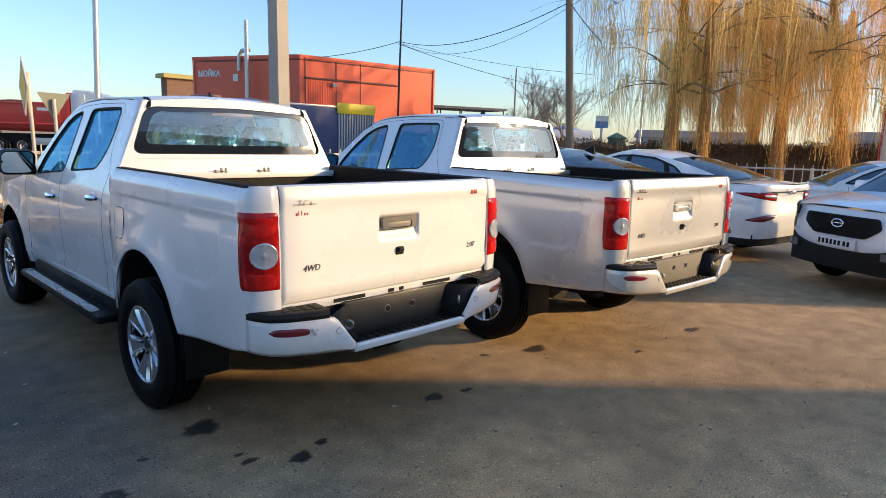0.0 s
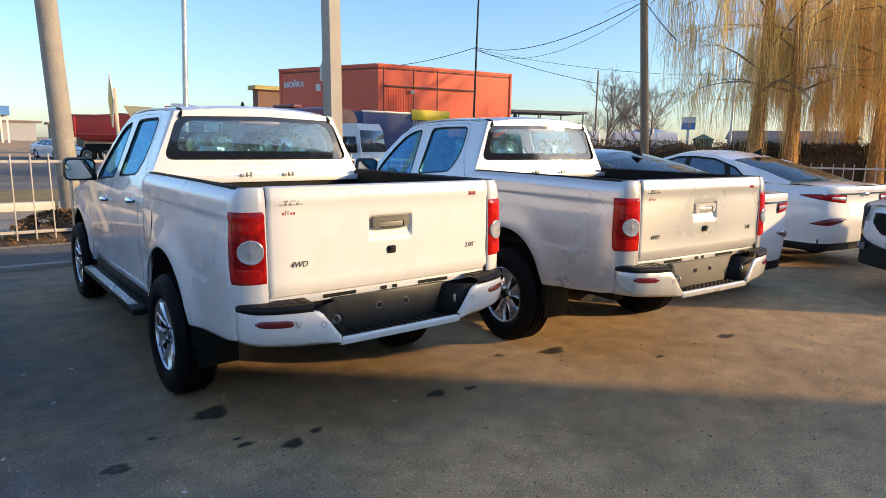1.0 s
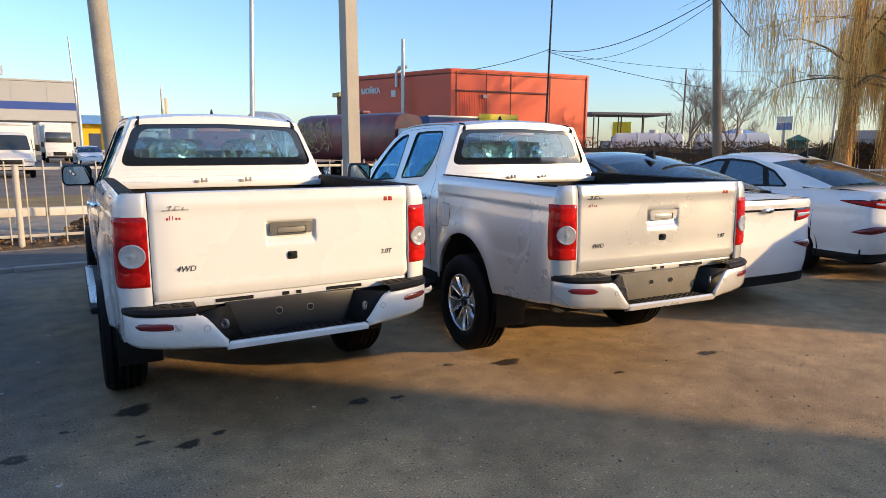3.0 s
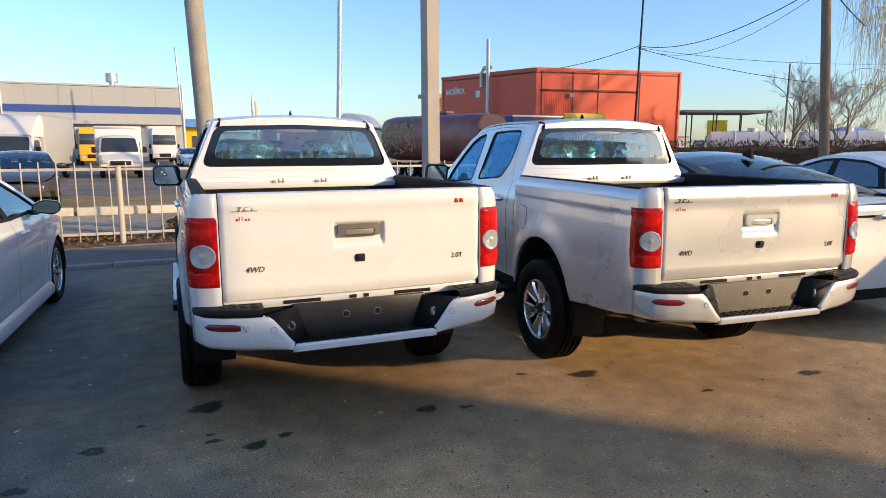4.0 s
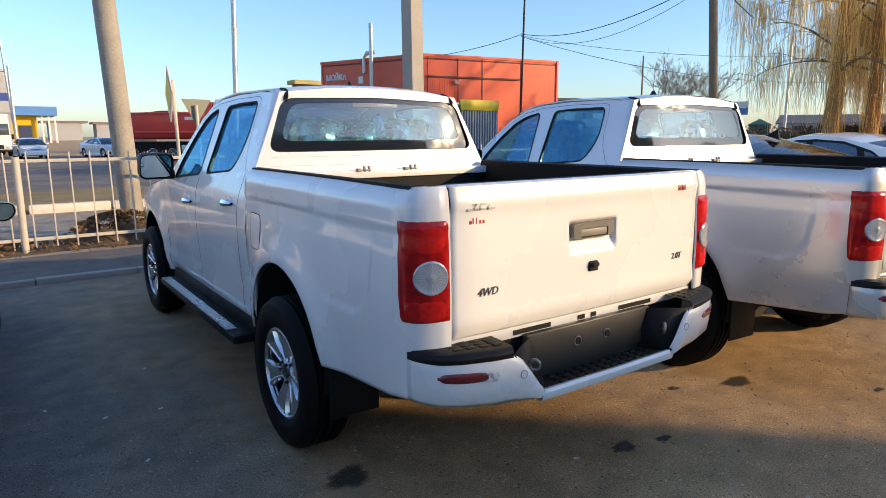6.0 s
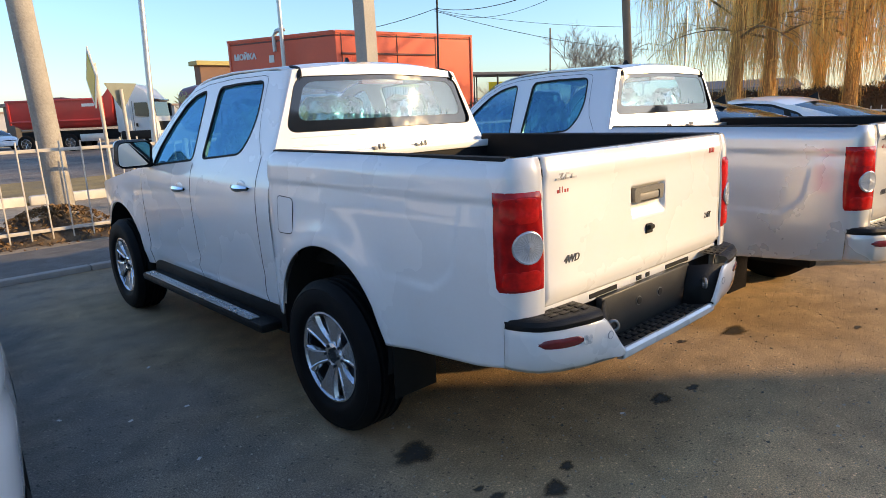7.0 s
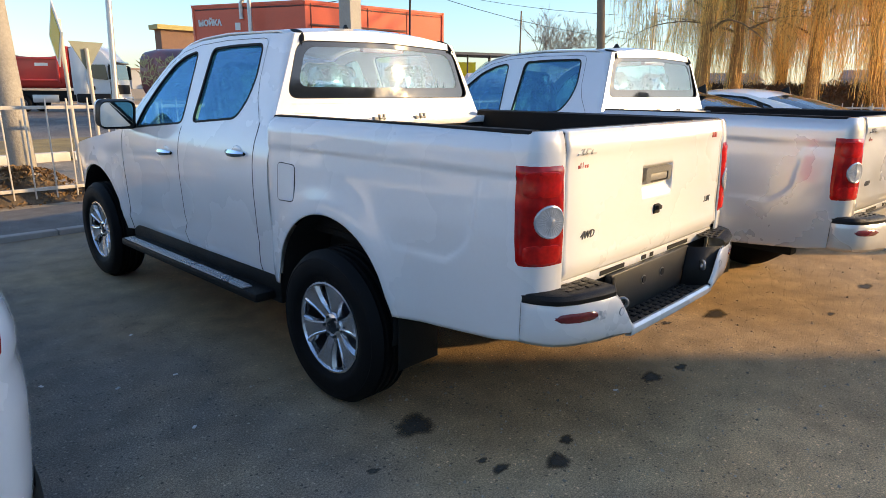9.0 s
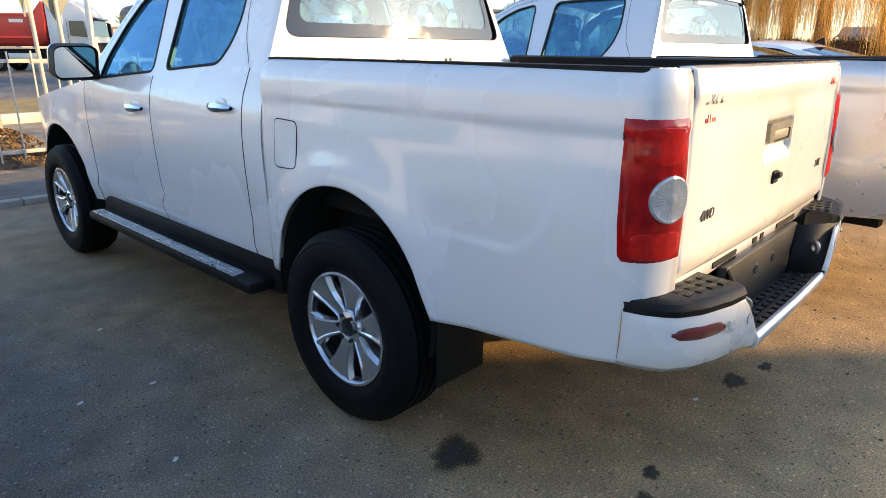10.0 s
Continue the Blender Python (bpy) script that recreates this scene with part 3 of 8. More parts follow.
def pickup(m, paint, label):
    T = thing("pickup_truck", m, label, "pickup truck", "pickups parked side by side")
    # load bed
    for s in (-1, 1):
        rows = []
        for i, (x, y) in enumerate(BED_PLAN):
            zb = bed_bottom(y)
            zs = [zb + (1.375 - zb) * j / 54 for j in range(55)]
            rows.append([bed_point(s, i, z) for z in zs] + [bed_point(s, i, 1.376) - Vector((s * 0.03 * min(1, i / 4), -0.03 * max(0, 1 - i / 4), 0.0))])
        thicken(part("bed_side", gridbm(rows), paint, T), 0.008)
        # rolled black lip of the liner on the rail
        bm = bmesh.new()
        rows = []
        for i, (x, y) in enumerate(BED_PLAN[6:], 6):
            yy = max(y, 0.05)
            rows.append([Vector((s * (min(x, 0.86) - 0.02), yy, 1.368)), Vector((s * (min(x, 0.86) - 0.022), yy, 1.381)), Vector((s * 0.80, yy, 1.383)), Vector((s * 0.765, yy, 1.375)), Vector((s * 0.755, yy, 1.30)), Vector((s * 0.745, yy, 0.82))])
        grid(bm, rows)
        part("rail_cap", bm, LINER, T, "black liner lip over the bed rail")
        # fuel flap outline, left side only
        if s < 0:
            loop = rounded([(1.46, 0.965), (1.625, 0.955), (1.61, 1.155), (1.455, 1.15)], 0.03)

            def on_bed(y, z, p=0.0):
                i = min(range(len(BED_PLAN)), key=lambda k: abs(BED_PLAN[k][1] - y))
                v = bed_point(-1, i, z, p)
                return Vector((v.x, y, z))

            part("fuel_flap", plate(inset(loop, 0.004), [], lambda y, z: on_bed(y, z, 0.006), (0.01, 0, 0)), paint, T, "flush fuel filler flap")
            part("flap_gap", plate(loop, [inset(loop, 0.004)], lambda y, z: on_bed(y, z, 0.0055), (0.01, 0, 0)), GAP, T)
        # wheel house and mudflap
        for c, zc, r in ((1.19, 0.505, 0.44), (4.25, 0.475, 0.445)):
            bm = bmesh.new()
            rows = []
            for k in range(21):
                a = math.pi * (k / 20) * 1.16 - 0.08 * math.pi
                rows.append([Vector((s * xx, c + r * math.cos(a), zc + r * math.sin(a))) for xx in (0.888, 0.60)])
            vs = grid(bm, rows)
            bm.faces.new([row[1] for row in vs])
            part("wheel_arch_liner", bm, DARK, T)
        part("mudflap", boxbm(s * 0.745 - 0.125, s * 0.745 + 0.125, 0.735, 0.745, 0.28, 0.60, 0.004), BLACK, T, "black rubber mudflap")
        # tail lamp: a dark seat, the red lens with a rounded rim, bowls and the clear lens
        part("lamp_seat", gridbm([[bed_at(s, a, 0.901 + 0.366 * j / 12, 0.003) for a in [0.001 + (0.001 + lerp_table(0.901 + 0.366 * j / 12, LAMP_EDGE)) * k / 40 for k in range(41)]] for j in range(13)]), GAP, T)
        rows = []
        for j in range(-1, 26):
            jj = min(24, max(0, j))
            z = 0.905 + 0.358 * jj / 24
            a0, a1 = 0.005, lerp_table(z, LAMP_EDGE)
            row = []
            for k in range(-1, 22):
                kk = min(20, max(0, k))
                a = a0 + (a1 - a0) * kk / 20
                e = min(kk / 20 * (a1 - a0), (1 - kk / 20) * (a1 - a0), z - 0.905, 1.263 - z)
                p_ = 0.004 + 0.010 * math.sqrt(step_up(e / 0.03))
                # moulded facets between the three chambers
                p_ -= 0.0012 * (math.exp(-(((z - 1.142) / 0.006) ** 2)) + math.exp(-(((z - 0.996) / 0.006) ** 2))) * step_up(e / 0.02)
                row.append(bed_at(s, a, z, -0.002 if (j != jj or k != kk) else p_))
            rows.append(row)
        lamp = part("tail_lamp", gridbm(rows), REDLENS, T, "red tail lamp with a clear round lens")
        bm = bmesh.new()
        c0 = (0.078, 1.068)
        ring = []
        for rr, pr, rib in ((0.061, 0.012, 0), (0.059, 0.019, 0), (0.054, 0.021, 0), (0.051, 0.0195, 0.0008), (0.038, 0.0190, 0.0010), (0.022, 0.0185, 0.0008), (0.016, 0.0185, 0), (0.010, 0.021, 0), (0.001, 0.022, 0)):
            ring.append([bed_at(s, c0[0] + rr * math.cos(2 * math.pi * k / 112), c0[1] + rr * math.sin(2 * math.pi * k / 112), pr + 0.35 * (rib if k % 4 < 2 else -rib)) for k in range(112)])
        grid(bm, ring, True)
        part("reversing_lens", bm, CLEARLENS, lamp, "clear ribbed round lens")
        for zc2, a2, r2, r3 in ((1.198, 0.104, 0.078, 0.046), (0.950, 0.100, 0.074, 0.036)):
            bm = bmesh.new()

            def chamber(f, pr):
                out = []
                for k in range(40):
                    c, d = math.cos(2 * math.pi * k / 40), math.sin(2 * math.pi * k / 40)
                    out.append(bed_at(s, a2 + f * r2 * math.copysign(abs(c) ** 0.5, c), zc2 + f * r3 * math.copysign(abs(d) ** 0.5, d), pr))
                return out

            grid(bm, [chamber(f, pr) for f, pr in ((1.0, 0.0125), (0.95, 0.0150), (0.7, 0.0162), (0.4, 0.0164), (0.18, 0.0165), (0.01, 0.0166))], True)
            part("bulb_bowl", bm, REDBOWL, lamp)
    # liner floor, headboard and inner tailgate
    bm = bmesh.new()
    box(bm, -0.75, 0.75, 0.05, 1.70, 0.79, 0.82)
    for i in range(14):
        x = -0.65 + i * 0.1
        box(bm, x - 0.025, x + 0.025, 0.08, 1.66, 0.82, 0.835)
    part("bed_floor", bm, LINER, T, "ribbed black bed liner")
    part("bed_headboard", boxbm(-0.77, 0.77, 1.655, 1.695, 0.82, 1.298, 0.01), LINER, T)
    part("headboard_rail", boxbm(-0.80, 0.80, 1.64, 1.70, 1.298, 1.346, 0.008), paint, T, "dusty painted headboard rail")
    for x in (-0.185, 0.145):
        bm = bmesh.new()
        box(bm, x - 0.045, x - 0.015, 1.628, 1.66, 1.338, 1.358, 0.004)
        box(bm, x + 0.0, x + 0.012, 1.635, 1.655, 1.338, 1.371, 0.002)
        box(bm, x + 0.033, x + 0.045, 1.635, 1.655, 1.338, 1.371, 0.002)
        box(bm, x, x + 0.045, 1.635, 1.655, 1.343, 1.353, 0.002)
        part("tie_down_hook", bm, mat("zinc_bracket", (0.34, 0.335, 0.32), 0.6, 0.1, 0.15, 20), T, "steel tie-down bracket")
    # tailgate
    def gate_y(x, z):
        return 0.004 + 0.010 * (x / 0.72) ** 2 + 0.045 * max(0, z - 1.05) ** 1.3 + (0.012 if z < 0.835 else 0) - 0.010 * math.exp(-(((z - 1.315) / 0.03) ** 2)) - 0.007 * step_up((0.915 - z) / 0.03) * step_up((z - 0.825) / 0.03)

    xs = sorted([-0.722 + 1.444 * i / 48 for i in range(49)] + [q * v for q in (-1, 1) for v in (0.127, 0.133, 0.139, 0.145, 0.151)])
    zs = [0.822, 0.83, 0.86, 0.90, 0.95, 1.0, 1.05, 1.068, 1.08, 1.093, 1.105, 1.118, 1.15, 1.18, 1.194, 1.20, 1.206, 1.212, 1.218, 1.24, 1.27, 1.29, 1.31, 1.33, 1.35, 1.365, 1.374]

    def dent(x, z):
        e = step_up((0.148 - abs(x)) / 0.018) * step_up((z - 1.068) / 0.05) * step_up((1.216 - z) / 0.02)
        return 0.022 * e

    bm = gridbm([[Vector((x, gate_y(x, z) + dent(x, z), z)) for z in zs] + [Vector((x, gate_y(x, 1.374) + 0.02, 1.380)), Vector((x, 0.062, 1.378))] for x in xs])
    gate = thicken(part("tailgate", bm, paint, T), 0.006)
    part("gate_liner", boxbm(-0.715, 0.715, 0.05, 0.075, 0.84, 1.384, 0.006), LINER, T, "black inner tailgate liner")
    bm = bmesh.new()
    hl = rounded([(-0.118, 1.136), (0.118, 1.136), (0.122, 1.20), (-0.122, 1.20)], 0.018)
    hb = plate(dense(hl, 0.03), [dense(rounded([(-0.083, 1.139), (0.083, 1.139), (0.083, 1.176), (-0.083, 1.176)], 0.010), 0.03)], lambda x, z: Vector((x, -0.006 + 0.006 * (x / 0.12) ** 2, z)), (0, 0.03, 0))
    part("gate_handle", hb, mat("handle_plastic", (0.16, 0.15, 0.13), 0.38, 0.0, 0.1, 12, 0.15, 200) if paint == WHITE else mat("satin_handle", (0.55, 0.55, 0.54), 0.35, 0.3), gate, "grey-brown plastic tailgate handle" if paint == WHITE else "bright tailgate handle")
    part("gate_paddle", boxbm(-0.081, 0.081, 0.000, 0.02, 1.141, 1.174, 0.006), mat("paddle_plastic", (0.24, 0.22, 0.19), 0.5) if paint == WHITE else paint, gate)
    bm = boxbm(-0.028, 0.028, -0.008, 0.012, 0.992, 1.036, 0.008)
    box(bm, -0.018, 0.018, -0.022, -0.004, 1.012, 1.032, 0.006)
    part("rear_camera", bm, DARK, gate, "small black camera housing")
    # badges: plain shapes for the maker's marks, letters for the drive and engine
    sil = mat("satin_badge", (0.55, 0.55, 0.55), 0.3, 0.3) if paint == WHITE else BADGE

    def on_gate(x, z):
        return Matrix.Translation((x, gate_y(x, z) - 0.003, z)) @ pose(0, 0, 0, 90, 0, 0)

    # slanted bright bars with a cross stroke each
    bm = bmesh.new()
    gy = gate_y(-0.6, 1.3) - 0.005
    for i in range(3):
        x0 = -0.655 + i * 0.044
        for a, b, c, d in ((0.0, 0.036, 0.0, 0.007), (0.006 if i == 1 else 0.026 if i == 0 else 0.0, 0.014 if i == 1 else 0.034 if i == 0 else 0.008, 0.0, 0.024), (0.014, 0.036, 0.017, 0.024)):
            vs = [bm.verts.new((x0 + u + (v * 0.35), gy + w, 1.289 + v)) for w in (0, 0.006) for u, v in ((a, c), (b, c), (b, d), (a, d))]
            for f in ((0, 1, 2, 3), (7, 6, 5, 4), (0, 4, 5, 1), (1, 5, 6, 2), (2, 6, 7, 3), (3, 7, 4, 0)):
                bm.faces.new([vs[k] for k in f])
    part("maker_badge", bm, sil, gate, "bright metal maker's badge")
    bm = bmesh.new()
    for i in range(5):
        x0 = -0.640 + i * 0.0145
        box(bm, x0, x0 + (0.004 if i in (1, 2) else 0.010), gate_y(-0.6, 1.25) - 0.004, gate_y(-0.6, 1.25) + 0.003, 1.240, 1.252 + (0.010 if i in (1, 2) else 0), 0.0)
    part("maker_lettering", bm, REDBADGE, gate, "small red lettering bars")
    bm = bmesh.new()
    for i in range(2):
        box(bm, 0.566 + i * 0.031, 0.566 + i * 0.031 + 0.025, gate_y(0.6, 1.31) - 0.005, gate_y(0.6, 1.31) + 0.003, 1.297, 1.322, 0.002)
    part("model_badge", bm, REDBADGE, gate, "small red model badge")
    part("drive_badge", text_bm("4WD", 0.042, 0.003, on_gate(-0.560, 0.984), 0.25, 0.0003), BADGE, gate, "4WD lettering", smooth=False)
    part("engine_badge", text_bm("2.0T", 0.040, 0.003, on_gate(0.58, 0.990), 0.1, 0.0003), BADGE, gate, "2.0T lettering", smooth=False)
    # sill below the gate
    bm = boxbm(-0.72, 0.72, 0.02, 0.06, 0.775, 0.822, 0.004)
    part("gate_sill", bm, paint, T)
    for a, b in ((-0.42, -0.22), (-0.06, -0.02), (0.20, 0.42), (0.02, 0.05)):
        part("sill_slot", boxbm(a, b, 0.0165, 0.03, 0.787, 0.806), DARK, T)
    # rear step bumper
    def bump_plan(x):
        ax = abs(x)
        return lerp_table(ax, [(0, -0.135), (0.45, -0.130), (0.62, -0.112), (0.74, -0.082), (0.81, -0.045), (0.845, 0.0), (0.861, 0.045)])

    for s in (-1, 1):
        pts = [0.395 + (0.853 - 0.395) * i / 22 for i in range(23)]
        rows = []
        for ax in pts + [0.861, 0.867]:
            y = bump_plan(ax) if ax <= 0.862 else 0.0765
            zb = lerp_table(ax, [(0.39, 0.572), (0.50, 0.582), (0.7, 0.597), (0.82, 0.606), (0.9, 0.612)])
            zt = lerp_table(ax, [(0.385, 0.600), (0.42, 0.636), (0.46, 0.692), (0.50, 0.742), (0.535, 0.768), (0.75, 0.778), (0.9, 0.785)])
            mid = [(0.0, 0.022), (0.12, 0.006), (0.4, 0.0), (0.75, 0.0), (0.93, 0.003), (1.0, 0.012)]
            rows.append([Vector((s * (ax - i_ * 0.6), y + i_, zb + (zt - zb) * t)) for t, i_ in mid])
        thicken(part("bumper_wing", gridbm(rows), paint, T, "painted bumper corner"), 0.006)
        # step pad on top
        rows = []
        for ax in pts[7:] + [0.861, 0.868]:
            y = bump_plan(ax) if ax <= 0.862 else 0.078
            zt = lerp_table(ax, [(0.42, 0.770), (0.47, 0.775), (0.9, 0.783)])
            rows.append([Vector((s * (ax + 0.002), y - 0.002, zt - 0.012)), Vector((s * (ax + 0.004), y - 0.006, zt + 0.006)), Vector((s * ax, y + 0.004, zt + 0.022)), Vector((s * (ax - 0.006), y + 0.018, zt + 0.027)), Vector((s * min(ax - 0.01, 0.86), 0.02 if ax < 0.85 else 0.079, zt + 0.030)), Vector((s * min(ax - 0.01, 0.86), 0.021 if ax < 0.85 else 0.080, zt - 0.01))])
        part("step_pad", gridbm(rows), BLACK, T, "black ribbed plastic step pad")
        bm = bmesh.new()
        for i in range(4):
            for j in range(3):
                x0 = s * (0.575 + i * 0.052)
                box(bm, x0 - 0.019, x0 + 0.019, -0.075 + j * 0.03 + 0.010 * i, -0.058 + j * 0.03 + 0.010 * i, 0.798, 0.811, 0.002)
        part("tread_rib", bm, BLACK, T)
        # red reflector and parking sensor
        rows = []
        for ax in [0.640 + 0.18 * i / 10 for i in range(11)]:
            y = bump_plan(ax) - 0.006
            t = (ax - 0.640) / 0.18
            hh = 0.004 + 0.0145 * max(0.0, 1 - (2 * t - 1) ** 4) ** 0.5
            zc = 0.713 + 0.008 * t
            rows.append([Vector((s * ax, y + 0.001, zc - hh)), Vector((s * ax, y - 0.003, zc - hh * 0.6)), Vector((s * ax, y - 0.004, zc)), Vector((s * ax, y - 0.003, zc + hh * 0.6)), Vector((s * ax, y + 0.001, zc + hh))])
        part("reflector", thicken_free(gridbm(rows), 0.008), DARKRED, T, "dark red bumper reflector")
        if s < 0 and paint == WHITE:
            rnd = random.Random(5)
            rows = [[Vector((-ax, bump_plan(ax) - 0.009 - rnd.uniform(0, 0.008), 0.694 + 0.011 * j + rnd.uniform(-0.005, 0.005))) for j in range(4)] for ax in [0.612 + 0.010 * i for i in range(5)]]
            part("torn_film", gridbm(rows), FILMCLEAR, T, "torn bit of clear film on the reflector")
        if s > 0 and paint == WHITE:
            rnd = random.Random(6)
            rows = [[Vector((0.80 + 0.028 * i, -0.05 + 0.02 * i + rnd.uniform(-0.01, 0.01), 0.70 + 0.012 * j + rnd.uniform(-0.008, 0.008))) for j in range(4)] for i in range(5)]
            part("torn_film", gridbm(rows), FILMCLEAR, T, "torn bit of clear film on the reflector")
        bm = bmesh.new()
        y = bump_plan(0.494)
        cyl(bm, (s * 0.494, y + 0.004, 0.692), (s * 0.494, y - 0.004, 0.692), 0.014, seg=20)
        part("parking_sensor", bm, paint, T)
        bm = bmesh.new()
        grid(bm, [[Vector((s * 0.494 + r * math.cos(2 * math.pi * k / 20), y - d, 0.692 + r * math.sin(2 * math.pi * k / 20))) for k in range(20)] for r, d in ((0.017, 0.0), (0.017, 0.0045), (0.014, 0.0045), (0.014, 0.0))], True)
        part("sensor_ring", bm, mat("sensor_grey", (0.36, 0.36, 0.36), 0.5), T)
        # cheek of the recess with a tow eye hole
        bm = bmesh.new()
        vs = [bm.verts.new(v) for v in (Vector((s * 0.535, -0.112, 0.769)), Vector((s * 0.360, -0.01, 0.775)), Vector((s * 0.30, -0.02, 0.600)), Vector((s * 0.392, -0.127, 0.598)))]
        bm.faces.new(vs)
        thicken(part("recess_cheek", bm, BLACK, T), 0.01)
        bm = bmesh.new()
        grid(bm, [[Vector((s * 0.405, -0.072, 0.692)) + Vector((s * -0.006 + s * 0.72 * r * math.cos(a), -0.008 - 0.70 * r * math.cos(a) * -1, r * math.sin(a))) for a in [2 * math.pi * k / 16 for k in range(16)]] for r in (0.026, 0.015)], True)
        thicken(part("tow_eye", bm, STEEL, T, "steel tow eye"), 0.012)
    # painted strip and black plate between the wings
    rows = []
    for i in range(25):
        x = -0.40 + 0.80 * i / 24
        y = bump_plan(x)
        rows.append([Vector((x, y + 0.03, 0.560)), Vector((x, y + 0.004, 0.564)), Vector((x, y, 0.574)), Vector((x, y, 0.592)), Vector((x, y + 0.008, 0.602)), Vector((x, y + 0.02, 0.602))])
    thicken(part("bumper_strip", gridbm(rows), paint, T), 0.004)
    bm = boxbm(-0.40, 0.40, -0.128, -0.005, 0.583, 0.600, 0.004)
    for i in range(12):
        for j in range(3):
            box(bm, -0.28 + i * 0.05, -0.28 + i * 0.05 + 0.034, -0.11 + j * 0.033, -0.092 + j * 0.033, 0.598, 0.607, 0.002)
    part("bumper_step", bm, BLACK, T, "black ribbed bumper step")
    # same dusty black mount on both; the silver truck's colour is paled for sunlight
    part("plate_mount", boxbm(-0.375, 0.375, -0.012, 0.02, 0.595, 0.785, 0.006), mat("dusty_black_plastic", (0.034, 0.032, 0.029), 0.38, 0, 0.3, 5, 0.06, 120, dirt=0.3, dirt_color=(0.08, 0.07, 0.055)) if paint == WHITE else mat("sunlit_dusty_plastic", (0.20, 0.18, 0.145), 0.7, 0, 0.25, 5, 0.1, 120, dirt=0.4, dirt_color=(0.12, 0.10, 0.08)), T, "bare black number plate mount" if paint == WHITE else "dusty bare number plate mount, paled as if sunlit")
    for x in (-0.09, 0.09):
        part("mount_hole", cylbm((x, -0.018, 0.71), (x, -0.008, 0.71), 0.016, seg=16), DARK, T)
        part("hole_rim", cylbm((x, -0.0145, 0.71), (x, -0.0125, 0.71), 0.021, seg=16), STEEL, T)
    # cab sides
    for s in (-1, 1):
        part("cab_corner", side_panel(s, 1.726, 1.872), paint, T)
        d2 = part("rear_door", side_panel(s, 1.880, 2.775), paint, T, "painted rear door")
        d1 = part("front_door", side_panel(s, 2.783, 3.70), paint, T, "painted front door")
        part("front_fender", side_panel(s, 3.708, 5.14, 0.025), paint, T)
        # dark inner body behind the shut lines
        rows = [[Vector((s * (cab_side(y, z) - 0.02), y, z)) for z in (0.5, 0.8, 1.1, belt(y) - 0.01)] for y in (1.72, 2.2, 2.8, 3.3, 3.75)]
        part("inner_side", gridbm(rows), GAP, T)
        loops = [dense(FW_LOOP, 0.06), dense(RW_LOOP, 0.06)]
        side = gh_side(s)
        part("window_frame", plate(dense(GH_OUT, 0.06), loops, side, (-s * 0.03, 0, -0.008)), paint, T)
        for loop, door in ((FW_LOOP, d1), (RW_LOOP, d2)):
            part("window", plate(dense(loop, 0.06), [], lambda y, z: side(y, z) - Vector((s * 0.012, 0, 0.003))), GLASS, T, "tinted side window")
            part("window_seal", plate(dense(inset(loop, -0.003), 0.06), [dense(inset(loop, 0.009), 0.06)], lambda y, z: side(y, z) + Vector((s * 0.002, 0, 0.001)), (-s * 0.012, 0, -0.004)), DARK, T)
        # shut line round the doors' window frames
        seam = dense([(1.877, 1.325), (1.905, 1.365), (1.970, 1.46), (2.003, 1.56), (2.028, 1.755), (2.045, 1.778), (2.09, 1.786), (2.5, 1.790), (2.84, 1.774), (3.05, 1.738), (3.24, 1.655), (3.43, 1.51), (3.62, 1.34), (3.695, 1.23)], 0.04, False)
        rows = []
        for k, (y, z) in enumerate(seam):
            d = (Vector(seam[min(k + 1, len(seam) - 1)]) - Vector(seam[max(k - 1, 0)])).normalized() * 0.0015
            rows.append([side(y + d.y, z - d.x) + Vector((s * 0.0012, 0, 0)), side(y - d.y, z + d.x) + Vector((s * 0.0012, 0, 0))])
        part("shut_line", gridbm(rows), GAP, T)
        # painted return between the cab and the bed
        part("bed_return", gridbm([[Vector((s * (cab_side(1.75, z) - d), y, z)) for z in (0.50, 0.62, 0.7, 0.9, 1.1, 1.2, 1.30)] for y, d in ((1.690, 0.030), (1.704, 0.016), (1.714, 0.012), (1.722, 0.010), (1.734, 0.004))]), paint, T)
        for yh, zh, door in ((2.045, 1.165, d2), (2.955, 1.105, d1)):
            xx = cab_side(yh, zh)
            rows = []
            for k in range(9):
                t = k / 8
                yy = yh - 0.10 + 0.20 * t
                o = 0.012 + 0.026 * math.sin(math.pi * t) ** 0.6
                hgt = 0.011 + 0.009 * math.sin(math.pi * t)
                rows.append([Vector((s * (xx + o), yy, zh - hgt)), Vector((s * (xx + o + 0.008), yy, zh)), Vector((s * (xx + o), yy, zh + hgt)), Vector((s * (xx + o - 0.012), yy, zh))])
            part("door_handle", gridbm(rows, True), CHROME, door, "chrome door handle")
            bm = bmesh.new()
            bmesh.ops.create_uvsphere(bm, u_segments=16, v_segments=8, radius=1, matrix=Matrix.Translation((s * (xx - 0.004), yh, zh + 0.005)) @ Matrix.Diagonal((0.008, 0.055, 0.036, 1)))
            part("handle_cup", bm, paint, door)
        # door mirror
        mr = Matrix.Translation((s * 0.985, 3.50, 1.335)) @ pose(0, 0, 0, 13, 0, -s * 6)
        bm = bmesh.new()
        box(bm, -0.108, 0.110, -0.02, 0.095, -0.086, 0.086, 0.045, 4, mr)
        mirror = part("door_mirror", bm, paint, T, "painted door mirror with a black rim")
        part("mirror_rim", boxbm(-0.122, 0.122, -0.034, -0.008, -0.096, 0.096, 0.045, 4, m=mr), BLACK, mirror)
        bm = plate(rounded([(-0.111, -0.085), (0.111, -0.085), (0.111, 0.085), (-0.111, 0.085)], 0.045), [], lambda x, z: mr @ Vector((x, -0.0365, z)))
        part("mirror_glass", bm, MIRROR, mirror, "mirror glass")
